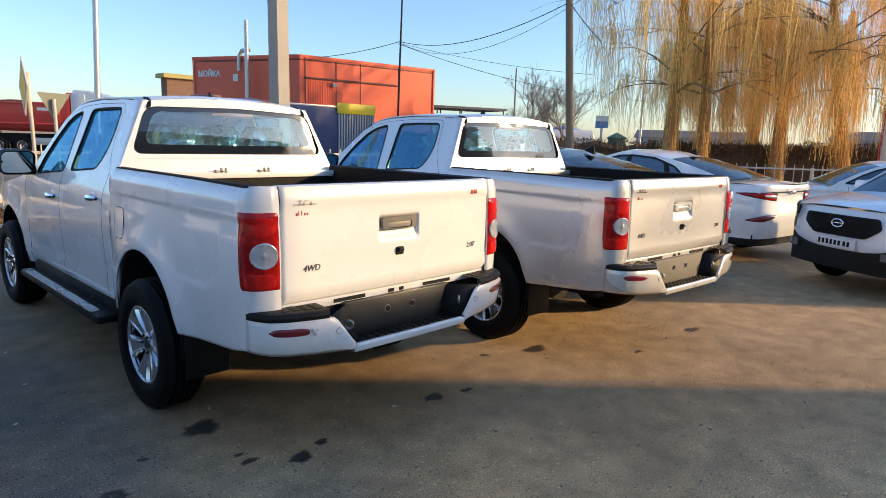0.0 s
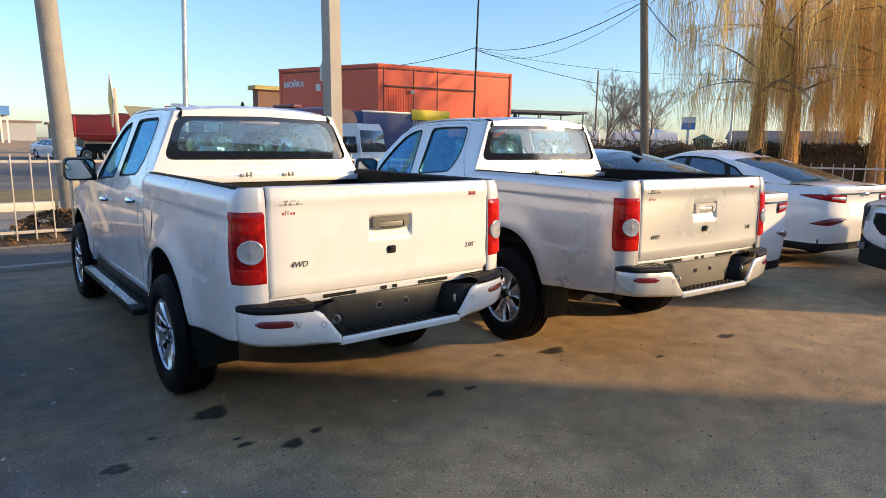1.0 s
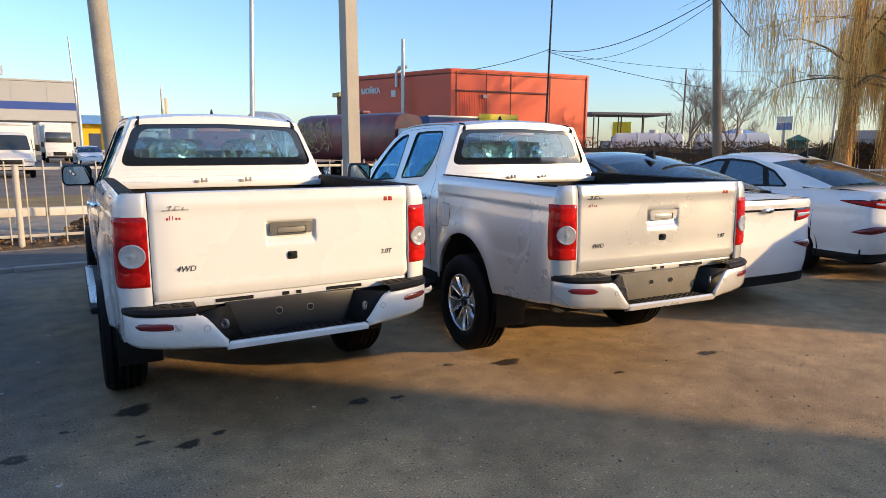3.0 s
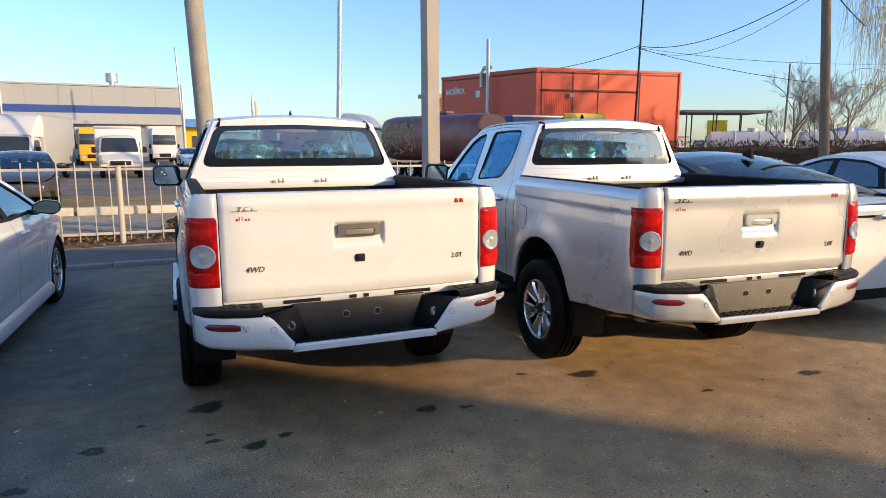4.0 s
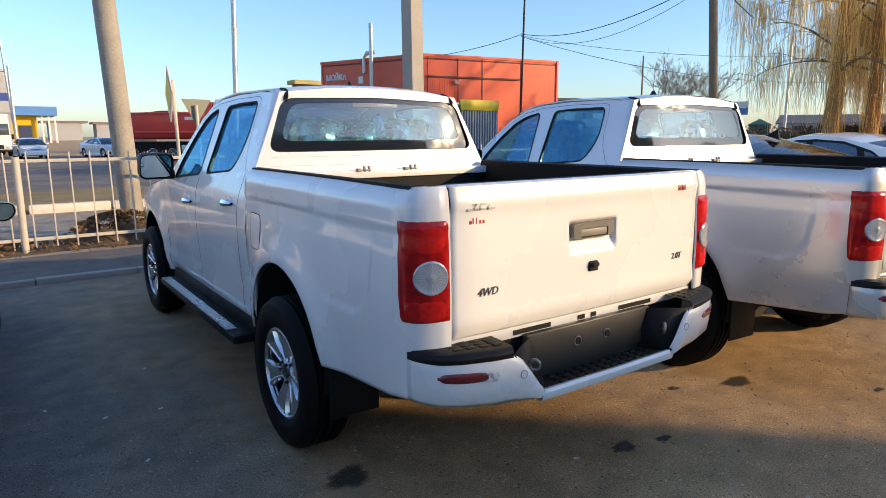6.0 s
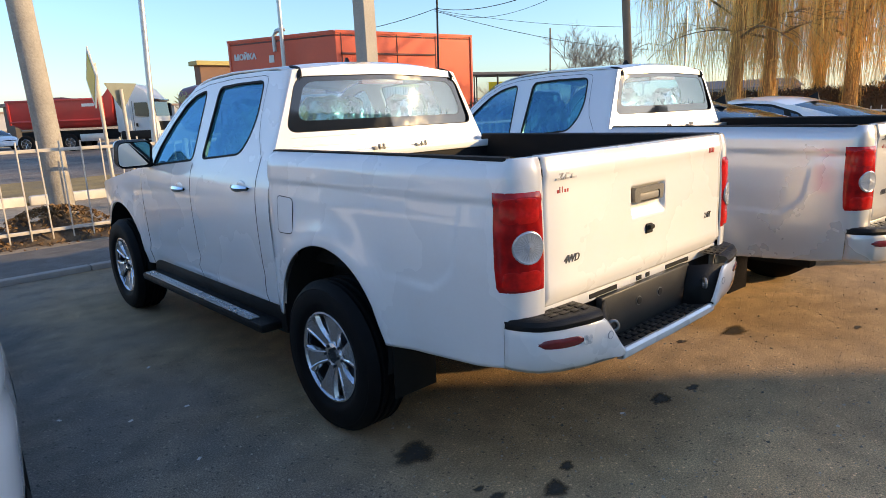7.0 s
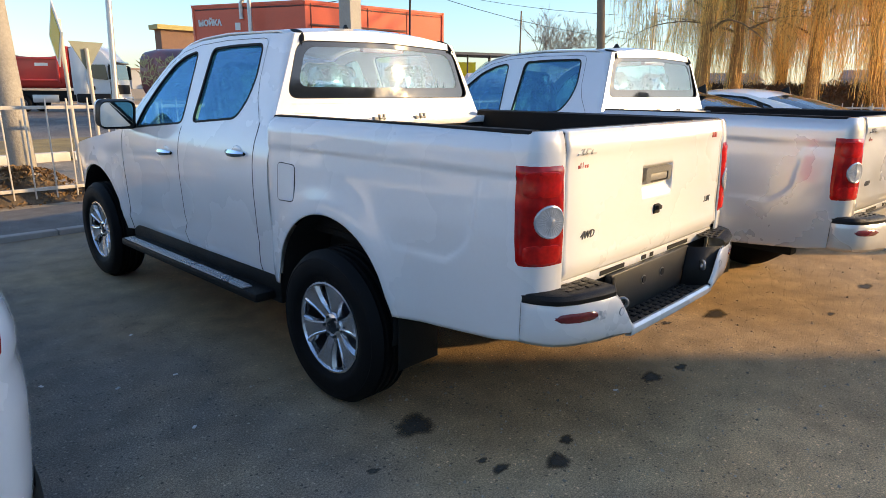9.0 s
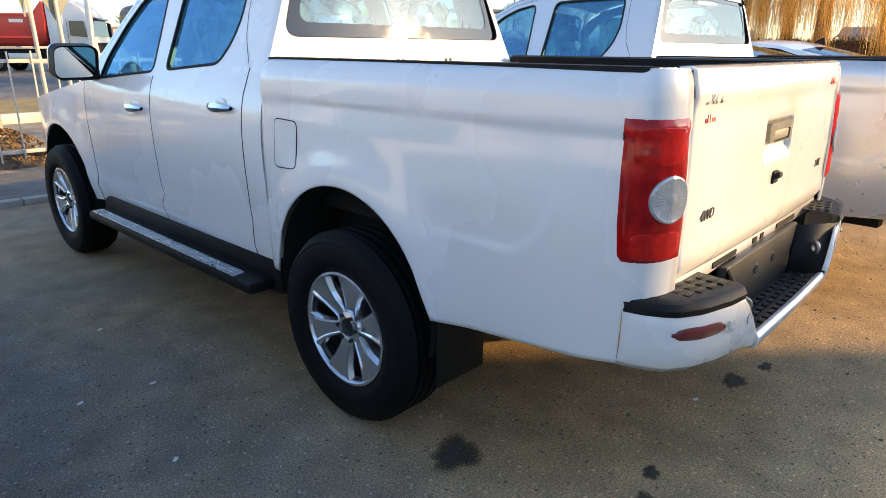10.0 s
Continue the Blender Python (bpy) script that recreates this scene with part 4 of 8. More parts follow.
        bm = bmesh.new()
        box(bm, s * 0.90 - 0.06, s * 0.90 + 0.06, 3.50, 3.62, 1.225, 1.30, 0.02)
        part("mirror_arm", bm, BLACK, mirror)
        part("sill_guard", boxbm(s * 0.815 - 0.045, s * 0.815 + 0.045, 1.70, 3.72, 0.36, 0.535, 0.01), BLACK, T, "black sill guard")
        # running board
        bm = boxbm(s * 0.90 - 0.085, s * 0.90 + 0.085, 1.76, 3.66, 0.375, 0.43, 0.018)
        board = part("running_board", bm, BLACK, T, "black running board with an alloy tread")
        bm = bmesh.new()
        box(bm, s * 0.95 - 0.030, s * 0.95 + 0.030, 1.90, 3.60, 0.428, 0.438, 0.003)
        for i in range(46):
            for j in range(3):
                y0 = 1.92 + i * 0.036
                x0 = s * 0.95 - 0.022 + j * 0.02
                box(bm, x0 - 0.0065, x0 + 0.0065, y0, y0 + 0.026, 0.437, 0.4425)
        part("alloy_tread", bm, mat("tread_alloy", (0.62, 0.64, 0.67), 0.3, 0.8, 0.1, 8), board, "brushed alloy tread with raised studs", smooth=False)
        for y in (2.1, 2.75, 3.4):
            part("board_bracket", boxbm(s * 0.7 - 0.12, s * 0.7 + 0.12, y - 0.03, y + 0.03, 0.37, 0.41), DARK, T)
        # wheels
        for y in (1.187, 4.277):
            wheel(T, Matrix.Translation((s * 0.945, y, 0.381)) @ pose(0, 0, 0, 0, 0, 0 if s > 0 else 180), 0.384, 0.245, 0.229)
        # drip moulding ends on the roof
        rows = []
        for y, z in ((1.792, 1.752), (1.800, 1.772), (1.814, 1.791), (1.83, 1.803), (1.87, 1.815), (1.92, 1.820)):
            w_ = 0.022 if y < 1.86 else 0.022 * (1.96 - y) / 0.10
            x_ = 0.588 - 0.40 * max(0.0, z - 1.80) + 0.25 * max(0.0, 1.80 - z)
            rows.append([Vector((s * (x_ + 0.006), y + 0.004, z - 0.012)), Vector((s * x_, y, z)), Vector((s * (x_ - w_ / 2), y - 0.002, z + 0.009)), Vector((s * (x_ - w_), y - 0.003, z + 0.011)), Vector((s * (x_ - w_), y + 0.004, z - 0.012))])
        part("roof_moulding", gridbm(rows), BLACK, T, "black roof drip moulding")
        # cab rear corner
        rows = []
        for j in range(12):
            z = 1.345 + (1.80 - 1.345) * j / 11
            xa = lerp_table(z, [(1.345, 0.812), (1.56, 0.716), (1.80, 0.612)])
            a = Vector((s * xa, rear_y(xa, z), z))
            yb = 1.795 + lerp_table(z, [(1.34, 0.0), (1.55, 0.018), (1.80, 0.088)])
            b = gh_side(s)(yb, z)
            c = Vector((b.x, a.y + (b.y - a.y) * 0.06, z))
            rows.append([(1 - t) ** 2 * a + 2 * t * (1 - t) * c + t * t * b for t in (0, 0.2, 0.4, 0.6, 0.8, 1)])
        part("cab_rear_pillar", gridbm(rows), paint, T)
    # cab back with the rear window
    out = [(-0.818, 1.345), (0.818, 1.345), (0.722, 1.56), (0.616, 1.80), (0.3, 1.832), (0, 1.838), (-0.3, 1.832), (-0.616, 1.80), (-0.722, 1.56)]
    win = rounded([(-0.726, 1.460), (0.726, 1.460), (0.61, 1.765), (0, 1.782), (-0.61, 1.765)], 0.075, 6)

    def pane_y(x, z):
        return rear_y(x, z) + 0.0045 - 0.044 * (z - 1.70)

    hole = inset(dense(win, 0.05), 0.0)
    part("cab_back", plate(dense(out, 0.06), [hole], lambda x, z: Vector((x, rear_y(x, z), z)), (0, 0.03, 0.006)), paint, T)
    rw = part("rear_window", plate(dense(win, 0.05), [], lambda x, z: Vector((x, pane_y(x, z) + 0.006, z))), GLASSREAR, T, "rear window with a dark edge")
    innerw = rounded([(-0.640, 1.522), (0.640, 1.522), (0.560, 1.735), (0, 1.752), (-0.560, 1.735)], 0.07, 6)
    part("window_border", plate(dense(win, 0.05), [dense(innerw, 0.05)], lambda x, z: Vector((x, pane_y(x, z) + 0.003, z))), mat("black_ceramic", (0.006, 0.006, 0.007), 0.03, 0, 0.1, 8, spec=0.7), rw)
    part("window_gasket", plate(dense(inset(dense(win, 0.05), -0.001), 0.05), [dense(inset(dense(win, 0.05), 0.004), 0.05)], lambda x, z: Vector((x, rear_y(x, z) + 0.0005, z)), (0, 0.020, 0)), DARK, rw)
    bm = boxbm(-0.16, 0.16, rear_y(0, 1.74) + 0.02, rear_y(0, 1.74) + 0.06, 1.722, 1.752, 0.006)
    part("brake_light", bm, mat("high_brake_lens", (0.42, 0.20, 0.20), 0.3), T, "pale red high brake light behind the glass")
    part("cab_back_lower", boxbm(-0.84, 0.84, 1.708, 1.728, 0.55, 1.35, 0.006), paint, T)
    for z in (1.385, 1.435):
        part("cab_rib", gridbm([[Vector((x, rear_y(x, z + d) - o, z + d)) for d, o in ((-0.006, -0.002), (-0.002, 0.003), (0.002, 0.003), (0.006, -0.002))] for x in [-0.70 + 0.1 * i for i in range(15)]]), paint, T)
    # roof, windscreen, bonnet and nose
    def roof_z(x, y):
        e = lerp_table(y, [(1.84, 1.798), (1.9, 1.815), (2.5, 1.828), (2.85, 1.812), (3.05, 1.777), (3.2, 1.72)])
        return e + 0.040 * (1 - (abs(x) / 0.63) ** 2.2)

    ys = [1.822, 1.83, 1.852, 1.89, 1.95] + [2.0 + 0.1 * i for i in range(12)] + [3.16]
    thicken(part("roof", gridbm([[Vector((0.63 * k / 12, y + 0.045 * (k / 12) ** 2 * (1 if i < 4 else 0.2), roof_z(0.63 * k / 12, y) - (0.022 if i == 0 else 0))) for k in range(-12, 13)] for i, y in enumerate(ys)]), paint, T), 0.012)
    bm = bmesh.new()
    bmesh.ops.create_cone(bm, cap_ends=True, segments=8, radius1=0.03, radius2=0.008, depth=0.05, matrix=Matrix.Translation((0.02, 2.2, 1.885)) @ Matrix.Diagonal((0.5, 1.6, 1, 1)))
    part("roof_aerial", bm, BLACK, T)
    rows = []
    for i in range(9):
        t = i / 8
        y, z, w = 3.16 + 0.70 * t, 1.765 - 0.555 * t ** 1.06, 0.62 + 0.17 * t
        rows.append([Vector((w * k / 8, y + 0.07 * (1 - (k / 8) ** 2), z + 0.02 * (1 - (k / 8) ** 2))) for k in range(-8, 9)])
    part("windscreen", gridbm(rows), GLASSFRONT, T, "windscreen")
    rows = []
    for i in range(12):
        y = 3.83 + (5.10 - 3.83) * i / 11
        w = cab_w(y) - 0.03
        zs_ = shoulder(y)
        rows.append([Vector((w * k / 8, y + 0.04 * (1 - (k / 8) ** 2), zs_ - 0.004 + 0.055 * (1 - abs(k / 8) ** 3))) for k in range(-8, 9)])
    part("bonnet", gridbm(rows), paint, T)
    part("nose", boxbm(-0.68, 0.68, 4.85, 5.15, 0.42, 0.93, 0.06, 3), paint, T)
    part("grille", boxbm(-0.45, 0.45, 5.145, 5.175, 0.62, 0.86, 0.02), DARK, T)
    # chassis and interior
    bm = boxbm(-0.70, 0.70, 0.50, 4.9, 0.52, 0.58)
    for x in (-0.42, 0.42):
        box(bm, x - 0.05, x + 0.05, 0.40, 4.8, 0.44, 0.56)
    cyl(bm, (-0.8, 1.187, 0.372), (0.8, 1.187, 0.372), 0.055, seg=12)
    cyl(bm, (0, 1.1, 0.36), (0, 1.28, 0.36), 0.15, seg=16)
    cyl(bm, (-0.3, 0.45, 0.56), (-0.3, 0.8, 0.50), 0.05, seg=14)
    cyl(bm, (-0.8, 4.277, 0.372), (0.8, 4.277, 0.372), 0.05, seg=12)
    part("chassis", bm, DARK, T, "dark underbody with frame rails and axle")
    # box added under the bed so that no sun leaks beneath the truck
    part("rear_crossmember", boxbm(-0.70, 0.70, 0.035, 0.12, 0.60, 0.79, 0.01), DARK, T)
    part("cab_floor", boxbm(-0.82, 0.82, 1.75, 3.8, 0.56, 0.60), DARK, T)
    part("dashboard", boxbm(-0.78, 0.78, 3.35, 3.8, 0.75, 1.16, 0.06, 3), CLOTH, T)
    seat(T, 0.0, 2.12, 0.745, 1.30, "rear_bench", 0.58)
    seat(T, -0.38, 2.92, 0.74, 0.54, "front_seat", 0.60)
    seat(T, 0.38, 2.92, 0.74, 0.54, "front_seat", 0.60)
    bm = bmesh.new()
    grid(bm, [[Vector((-0.38 + (0.185 + 0.015 * math.cos(b)) * math.cos(a), 3.28 + 0.5 * 0.185 * math.sin(a) * -0.6 + 0.015 * math.sin(b), 1.10 + 0.165 * math.sin(a))) for b in [2 * math.pi * j / 8 for j in range(8)]] for a in [2 * math.pi * i / 24 for i in range(25)]], True)
    part("steering_wheel", bm, DARK, T)
    part("interior_mirror", boxbm(-0.11, 0.11, 3.18, 3.21, 1.60, 1.67, 0.02), DARK, T)
    return T


def thicken_free(bm, t):
    """Gives a small open sheet a back."""
    bmesh.ops.recalc_face_normals(bm, faces=bm.faces)
    bmesh.ops.solidify(bm, geom=bm.faces[:], thickness=t)
    return bm



# ---- saloon cars ----
S_PLAN = [(0.0, 0.0), (0.35, 0.004), (0.56, 0.018), (0.70, 0.05), (0.79, 0.11), (0.845, 0.20), (0.88, 0.33), (0.90, 0.52), (0.91, 0.75)]


def s_w(y):
    if y < 0.75:
        xs, ys = zip(*[(q, p) for p, q in S_PLAN[1:]])
        return float(np.interp(y, xs, ys))
    return soft_table(y, [(0.7, 0.91), (3.7, 0.91), (4.2, 0.88), (4.5, 0.80), (4.68, 0.64), (4.77, 0.42)], 0.04)


def s_bottom(y):
    b = lerp_table(y, [(0, 0.40), (0.12, 0.32), (0.6, 0.28), (1.5, 0.21), (3.4, 0.21), (4.2, 0.22), (4.77, 0.26)])
    return max(arch(y, 1.02, 0.335, 0.365, b), arch(y, 3.80, 0.335, 0.365, b))


def s_shoulder(y):
    return soft_table(y, [(0, 1.01), (0.06, 1.05), (0.35, 1.075), (0.8, 1.06), (1.5, 1.01), (2.5, 0.975), (3.55, 0.955), (4.1, 0.87), (4.5, 0.76), (4.77, 0.62)], 0.03)


S_IN = [(0.2, 0.05), (0.30, 0.012), (0.36, 0.03), (0.5, 0.012), (0.70, 0.0), (0.82, 0.014), (0.865, 0.0), (0.93, 0.022), (1.0, 0.062), (1.08, 0.125)]


def s_side(y, z):
    f = max(flare(y, z, 1.02, 0.335, 0.365, 0.014), flare(y, z, 3.8, 0.335, 0.365, 0.014)) if 0.5 < y < 4.3 else 0
    return s_w(y) - lerp_table(z, S_IN) + f


def s_rear(s, a, z, proud=0.0):
    """A point of the tail at the arc length a from the middle."""
    acc = 0.0
    tuck = lerp_table(z, [(0.3, 0.06), (0.45, 0.015), (0.62, 0.0), (0.80, 0.02), (0.92, 0.03), (1.02, 0.0), (1.08, 0.03)])
    for (x0, y0), (x1, y1) in zip(S_PLAN, S_PLAN[1:]):
        d = math.hypot(x1 - x0, y1 - y0)
        if acc + d >= a or (x1, y1) == S_PLAN[-1]:
            t = min(1.0, (a - acc) / d)
            x, y = x0 + (x1 - x0) * t, y0 + (y1 - y0) * t
            nx, ny = (y1 - y0) / d, -(x1 - x0) / d
            fade = max(0.0, 1 - y / 0.5)
            k = proud - lerp_table(z, S_IN) * (nx ** 2)
            return Vector((s * (x + nx * k), y + ny * proud + tuck * fade * abs(ny), z))
        acc += d
    return Vector((s * 0.91, 0.75, z))


S_GH = [(0.95, 1.035), (1.15, 1.17), (1.5, 1.305), (1.9, 1.395), (2.3, 1.425), (2.6, 1.41), (2.9, 1.335), (3.2, 1.21), (3.55, 1.03), (3.68, 0.94), (3.0, 0.955), (2.0, 0.985), (1.4, 1.01)]
S_WIN = rounded([(1.22, 1.06), (1.50, 1.235), (1.9, 1.345), (2.3, 1.372), (2.58, 1.358), (2.86, 1.285), (3.14, 1.165), (3.42, 1.01), (2.4, 1.01), (1.6, 1.045)], 0.03)


def saloon(m, paint, roof_paint, label, style, group="cars parked in the lot"):
    T = thing("saloon_car", m, label, "car", group)

    def side(s):
        return lambda y, z: Vector((s * (0.865 - 0.52 * (z - 0.98)), y, z))

    for s in (-1, 1):
        def panel(y0, y1, step=0.04, rows=14):
            n = max(2, int((y1 - y0) / step))
            out = []
            for i in range(n + 1):
                y = y0 + (y1 - y0) * i / n
                zb, zt = s_bottom(y), s_shoulder(y)
                out.append([Vector((s * s_side(y, zb + (zt - zb) * j / rows), y, zb + (zt - zb) * j / rows)) for j in range(rows + 1)])
            return gridbm(out)

        part("rear_quarter", panel(0.75, 1.44, 0.025), paint, T)
        part("rear_door", panel(1.447, 2.385), paint, T)
        part("front_door", panel(2.392, 3.36), paint, T)
        part("front_fender", panel(3.367, 4.77, 0.025), paint, T)
        part("inner_side", gridbm([[Vector((s * (s_side(y, z) - 0.02), y, z)) for z in (0.32, 0.6, 0.85, s_shoulder(y) - 0.02)] for y in (1.4, 2.0, 2.6, 3.2, 3.42)]), GAP, T)
        part("sill_skirt", gridbm([[Vector((s * (0.875 + o), y, z)) for z, o in ((0.17, 0.0), (0.18, 0.05), (0.235, 0.055), (0.30, 0.02))] for y in (1.40, 1.6, 2.4, 3.2, 3.42)]), paint, T)
        for c in (1.02, 3.80):
            rows = []
            for k in range(17):
                a = math.pi * (k / 16) * 1.1 - 0.05 * math.pi
                rows.append([Vector((s * xx, c + 0.37 * math.cos(a), 0.335 + 0.37 * math.sin(a))) for xx in (0.90, 0.58)])
            bm = bmesh.new()
            vs = grid(bm, rows)
            bm.faces.new([r[1] for r in vs])
            part("wheel_arch_liner", bm, DARK, T)
            wheel(T, Matrix.Translation((s * 0.905, c, 0.335)) @ pose(0, 0, 0, 0, 0, 0 if s > 0 else 180), 0.335, 0.22, 0.225, 10 if style == "bold" else 7, "thin" if style == "bold" else "wedge", 5)
        sd = side(s)
        part("window_frame", plate(dense(S_GH, 0.06), [dense(S_WIN, 0.06)], sd, (-s * 0.03, 0, -0.01)), roof_paint, T)
        part("side_window", plate(dense(S_WIN, 0.06), [], lambda y, z: sd(y, z) - Vector((s * 0.006, 0, 0.002))), GLASSCAR, T, "dark side window")
        part("window_trim", plate(dense(inset(S_WIN, -0.012), 0.06), [dense(inset(S_WIN, 0.012), 0.06)], lambda y, z: sd(y, z) + Vector((s * 0.003, 0, 0.001)), (-s * 0.01, 0, 0)), DARK, T)
        part("door_pillar", plate([(2.33, 1.012), (2.45, 1.01), (2.42, 1.372), (2.34, 1.372)], [], lambda y, z: sd(y, z) + Vector((s * 0.001, 0, 0)), (-s * 0.006, 0, 0)), DARK, T)
        part("quarter_pillar", plate([(1.50, 1.05), (1.58, 1.045), (1.72, 1.29), (1.62, 1.27)], [], lambda y, z: sd(y, z) + Vector((s * 0.001, 0, 0)), (-s * 0.006, 0, 0)), DARK, T)
        for yh in (1.62, 2.58):
            xx = s_side(yh, 0.88)
            part("door_handle", boxbm(s * (xx + 0.018) - 0.014, s * (xx + 0.018) + 0.014, yh - 0.10, yh + 0.10, 0.868, 0.892, 0.010, 3), paint, T)
        mr = Matrix.Translation((s * 1.005, 3.02, 1.055)) @ pose(0, 0, 0, 0, 0, s * 10)
        loop = dense(rounded([(-s * 0.118, -0.040), (s * 0.060, -0.074), (s * 0.122, -0.020), (s * 0.110, 0.058), (-s * 0.030, 0.074), (-s * 0.118, 0.030)], 0.04), 0.03)
        bm = bmesh.new()
        vs = grid(bm, [[mr @ Vector((x * k, y, z * k)) for x, z in loop] for y, k in ((-0.012, 0.90), (-0.022, 0.97), (-0.012, 1.0), (0.04, 0.98), (0.08, 0.86), (0.105, 0.62), (0.118, 0.30))], True)
        bm.faces.new(vs[-1])
        mirror = part("door_mirror", bm, paint, T, "rounded painted door mirror")
        part("mirror_rim", plate(inset(loop, 0.004), [inset(loop, 0.013)], lambda x, z: mr @ Vector((x, -0.0225, z))), BLACK, mirror)
        part("mirror_glass", plate(inset(loop, 0.011), [], lambda x, z: mr @ Vector((x, -0.016, z))), MIRROR, mirror)
        part("mirror_arm", boxbm(s * 0.88 - 0.05, s * 0.88 + 0.05, 3.05, 3.12, 0.985, 1.03, 0.01), DARK, mirror)
    # tail: one curved fascia from side to side
    total = sum(math.dist(a, b) for a, b in zip(S_PLAN, S_PLAN[1:]))
    rows = []
    for j in range(19):
        z = 0.33 + (1.055 - 0.33) * j / 18
        rows.append([s_rear(-1 if k < 0 else 1, total * abs(k) / 22, z) for k in range(-22, 23)])
    part("rear_fascia", gridbm(rows), paint, T)
    rows = [[s_rear(-1 if k < 0 else 1, total * 0.97 * abs(k) / 14, z, 0.006) for k in range(-14, 15)] for z in ((0.26, 0.30, 0.36, 0.40) if style == "bold" else (0.25, 0.28, 0.32, 0.345))]
    part("rear_diffuser", gridbm(rows), BLACK, T, "black lower rear bumper")
    for s in (-1, 1):
        if style == "bold":
            zs_, a0, a1 = (0.80, 0.955), 0.50, 0.87
        else:
            zs_, a0, a1 = (0.90, 0.965), 0.34, 1.10
        if style == "bold":
            rows = []
            for j in range(7):
                z = zs_[0] + (zs_[1] - zs_[0]) * j / 6
                b0, b1 = a0 + 0.02 * j / 6, a1 - 0.13 * (1 - j / 6) ** 1.6 - (0.02 if j == 6 else 0)
                rows.append([s_rear(s, b0 + (b1 - b0) * k / 10, z, 0.012 if 0 < j < 6 else 0.002) for k in range(11)])
            part("tail_lamp", gridbm(rows), REDLENS, T, "red wraparound tail lamp")
        if style != "bold":
            def blade(b0, b1, zc, hh, rise, point=0.9, proud=0.004, both=False):
                rows = []
                for j in range(7):
                    v = 2 * j / 6 - 1
                    rows.append([s_rear(s, b0 + (b1 - b0) * k / 12, zc + rise * k / 12 + v * hh * ((1 - abs(k / 7 - 1) ** 2.0 if k < 7 else 1 - point * ((k - 7) / 5) ** 1.5) if both else 1 - point * (k / 12) ** 1.6), proud + 0.012 * (1 - v * v)) for k in range(13)])
                return gridbm(rows)

            part("lamp_frame", blade(0.44, 1.14, 0.905, 0.058, 0.035, proud=0.0015), CARBLACK, T)

            part("tail_lamp", blade(0.46, 1.12, 0.905, 0.050, 0.035), REDLENS, T, "red pointed wraparound tail lamp")
            part("bumper_reflector", blade(0.40, 0.98, 0.655, 0.042, -0.065, 0.97, both=True), DARKRED, T, "red bumper reflector blade")
            part("lamp_insert", blade(0.47, 0.72, 0.905, 0.028, 0.012, 0.45, 0.008), CLEARLENS, T, "clear lamp insert")
        else:
            rows = [[s_rear(s, 0.50 + 0.15 * k / 6, 0.845 + 0.02 * j, 0.016) for k in range(7)] for j in range(3)]
            part("lamp_insert", gridbm(rows), CLEARLENS, T)
    if style != "bold":
        rows = [[s_rear(-1 if k < 0 else 1, 0.72 * abs(k) / 12, z, 0.008) for k in range(-12, 13)] for z in (0.955, 0.975)]
        part("lamp_bar", gridbm(rows), CHROME, T, "bright trim bar across the tail")
        bm = bmesh.new()
        bmesh.ops.create_uvsphere(bm, u_segments=20, v_segments=8, radius=1, matrix=Matrix.Translation((0, -0.008, 0.962)) @ Matrix.Diagonal((0.075, 0.012, 0.026, 1)))
        part("maker_badge", bm, CHROME, T, "oval chrome badge")
    # boot lid, bonnet, roof and glass
    rows = []
    for i in range(9):
        y = 0.02 + 0.75 * i / 8
        w = max(0.5, s_w(max(y, 0.02)) - 0.075)
        rows.append([Vector((w * k / 8, y + 0.045 * (k / 8) ** 2 * (1 - i / 8), s_shoulder(y) - 0.005 + 0.03 * (1 - (k / 8) ** 2) + (0.018 if i == 0 else 0))) for k in range(-8, 9)])
    part("boot_lid", gridbm(rows), paint, T)
    rows = []
    for i in range(11):
        y = 3.45 + 1.28 * i / 10
        w = s_w(y) - 0.06
        rows.append([Vector((w * k / 8, y + 0.03 * (1 - (k / 8) ** 2), s_shoulder(y) - 0.006 + 0.05 * (1 - abs(k / 8) ** 3))) for k in range(-8, 9)])
    part("bonnet", gridbm(rows), paint, T)

    def roof_edge(y):
        return soft_table(y, [(0.95, 1.04), (1.15, 1.17), (1.5, 1.305), (1.9, 1.395), (2.3, 1.425), (2.6, 1.41), (2.9, 1.335), (3.2, 1.21), (3.68, 0.95)], 0.05)

    def roof_row(y, extra=0.05):
        z = roof_edge(y)
        w = 0.868 - 0.52 * (z - 0.98)
        return [Vector((w * k / 10, y + 0.07 * (1 - (k / 10) ** 2) * (1 if y > 2.5 else -1), z + extra * (1 - (k / 10) ** 2))) for k in range(-10, 11)]

    part("roof", gridbm([roof_row(1.62 + 1.2 * i / 14) for i in range(15)]), roof_paint, T, "" if roof_paint == paint else "gloss black roof")
    part("windscreen", gridbm([roof_row(2.82 + 0.84 * i / 8) for i in range(9)]), GLASSCAR, T)
    rows = []
    for i in range(9):
        t = i / 8
        y = 1.62 - 1.02 * t
        z = lerp_table(y, [(0.60, 1.085), (1.0, 1.20), (1.3, 1.275), (1.62, 1.34)])
        w = 0.66 + 0.10 * t
        rows.append([Vector((w * k / 8, y - 0.06 * (1 - (k / 8) ** 2), z + 0.045 * (1 - (k / 8) ** 2))) for k in range(-8, 9)])
    part("rear_window", gridbm(rows), glass("green_rear_glass", (0.30, 0.40, 0.37), 0.6), T, "sloping rear window")
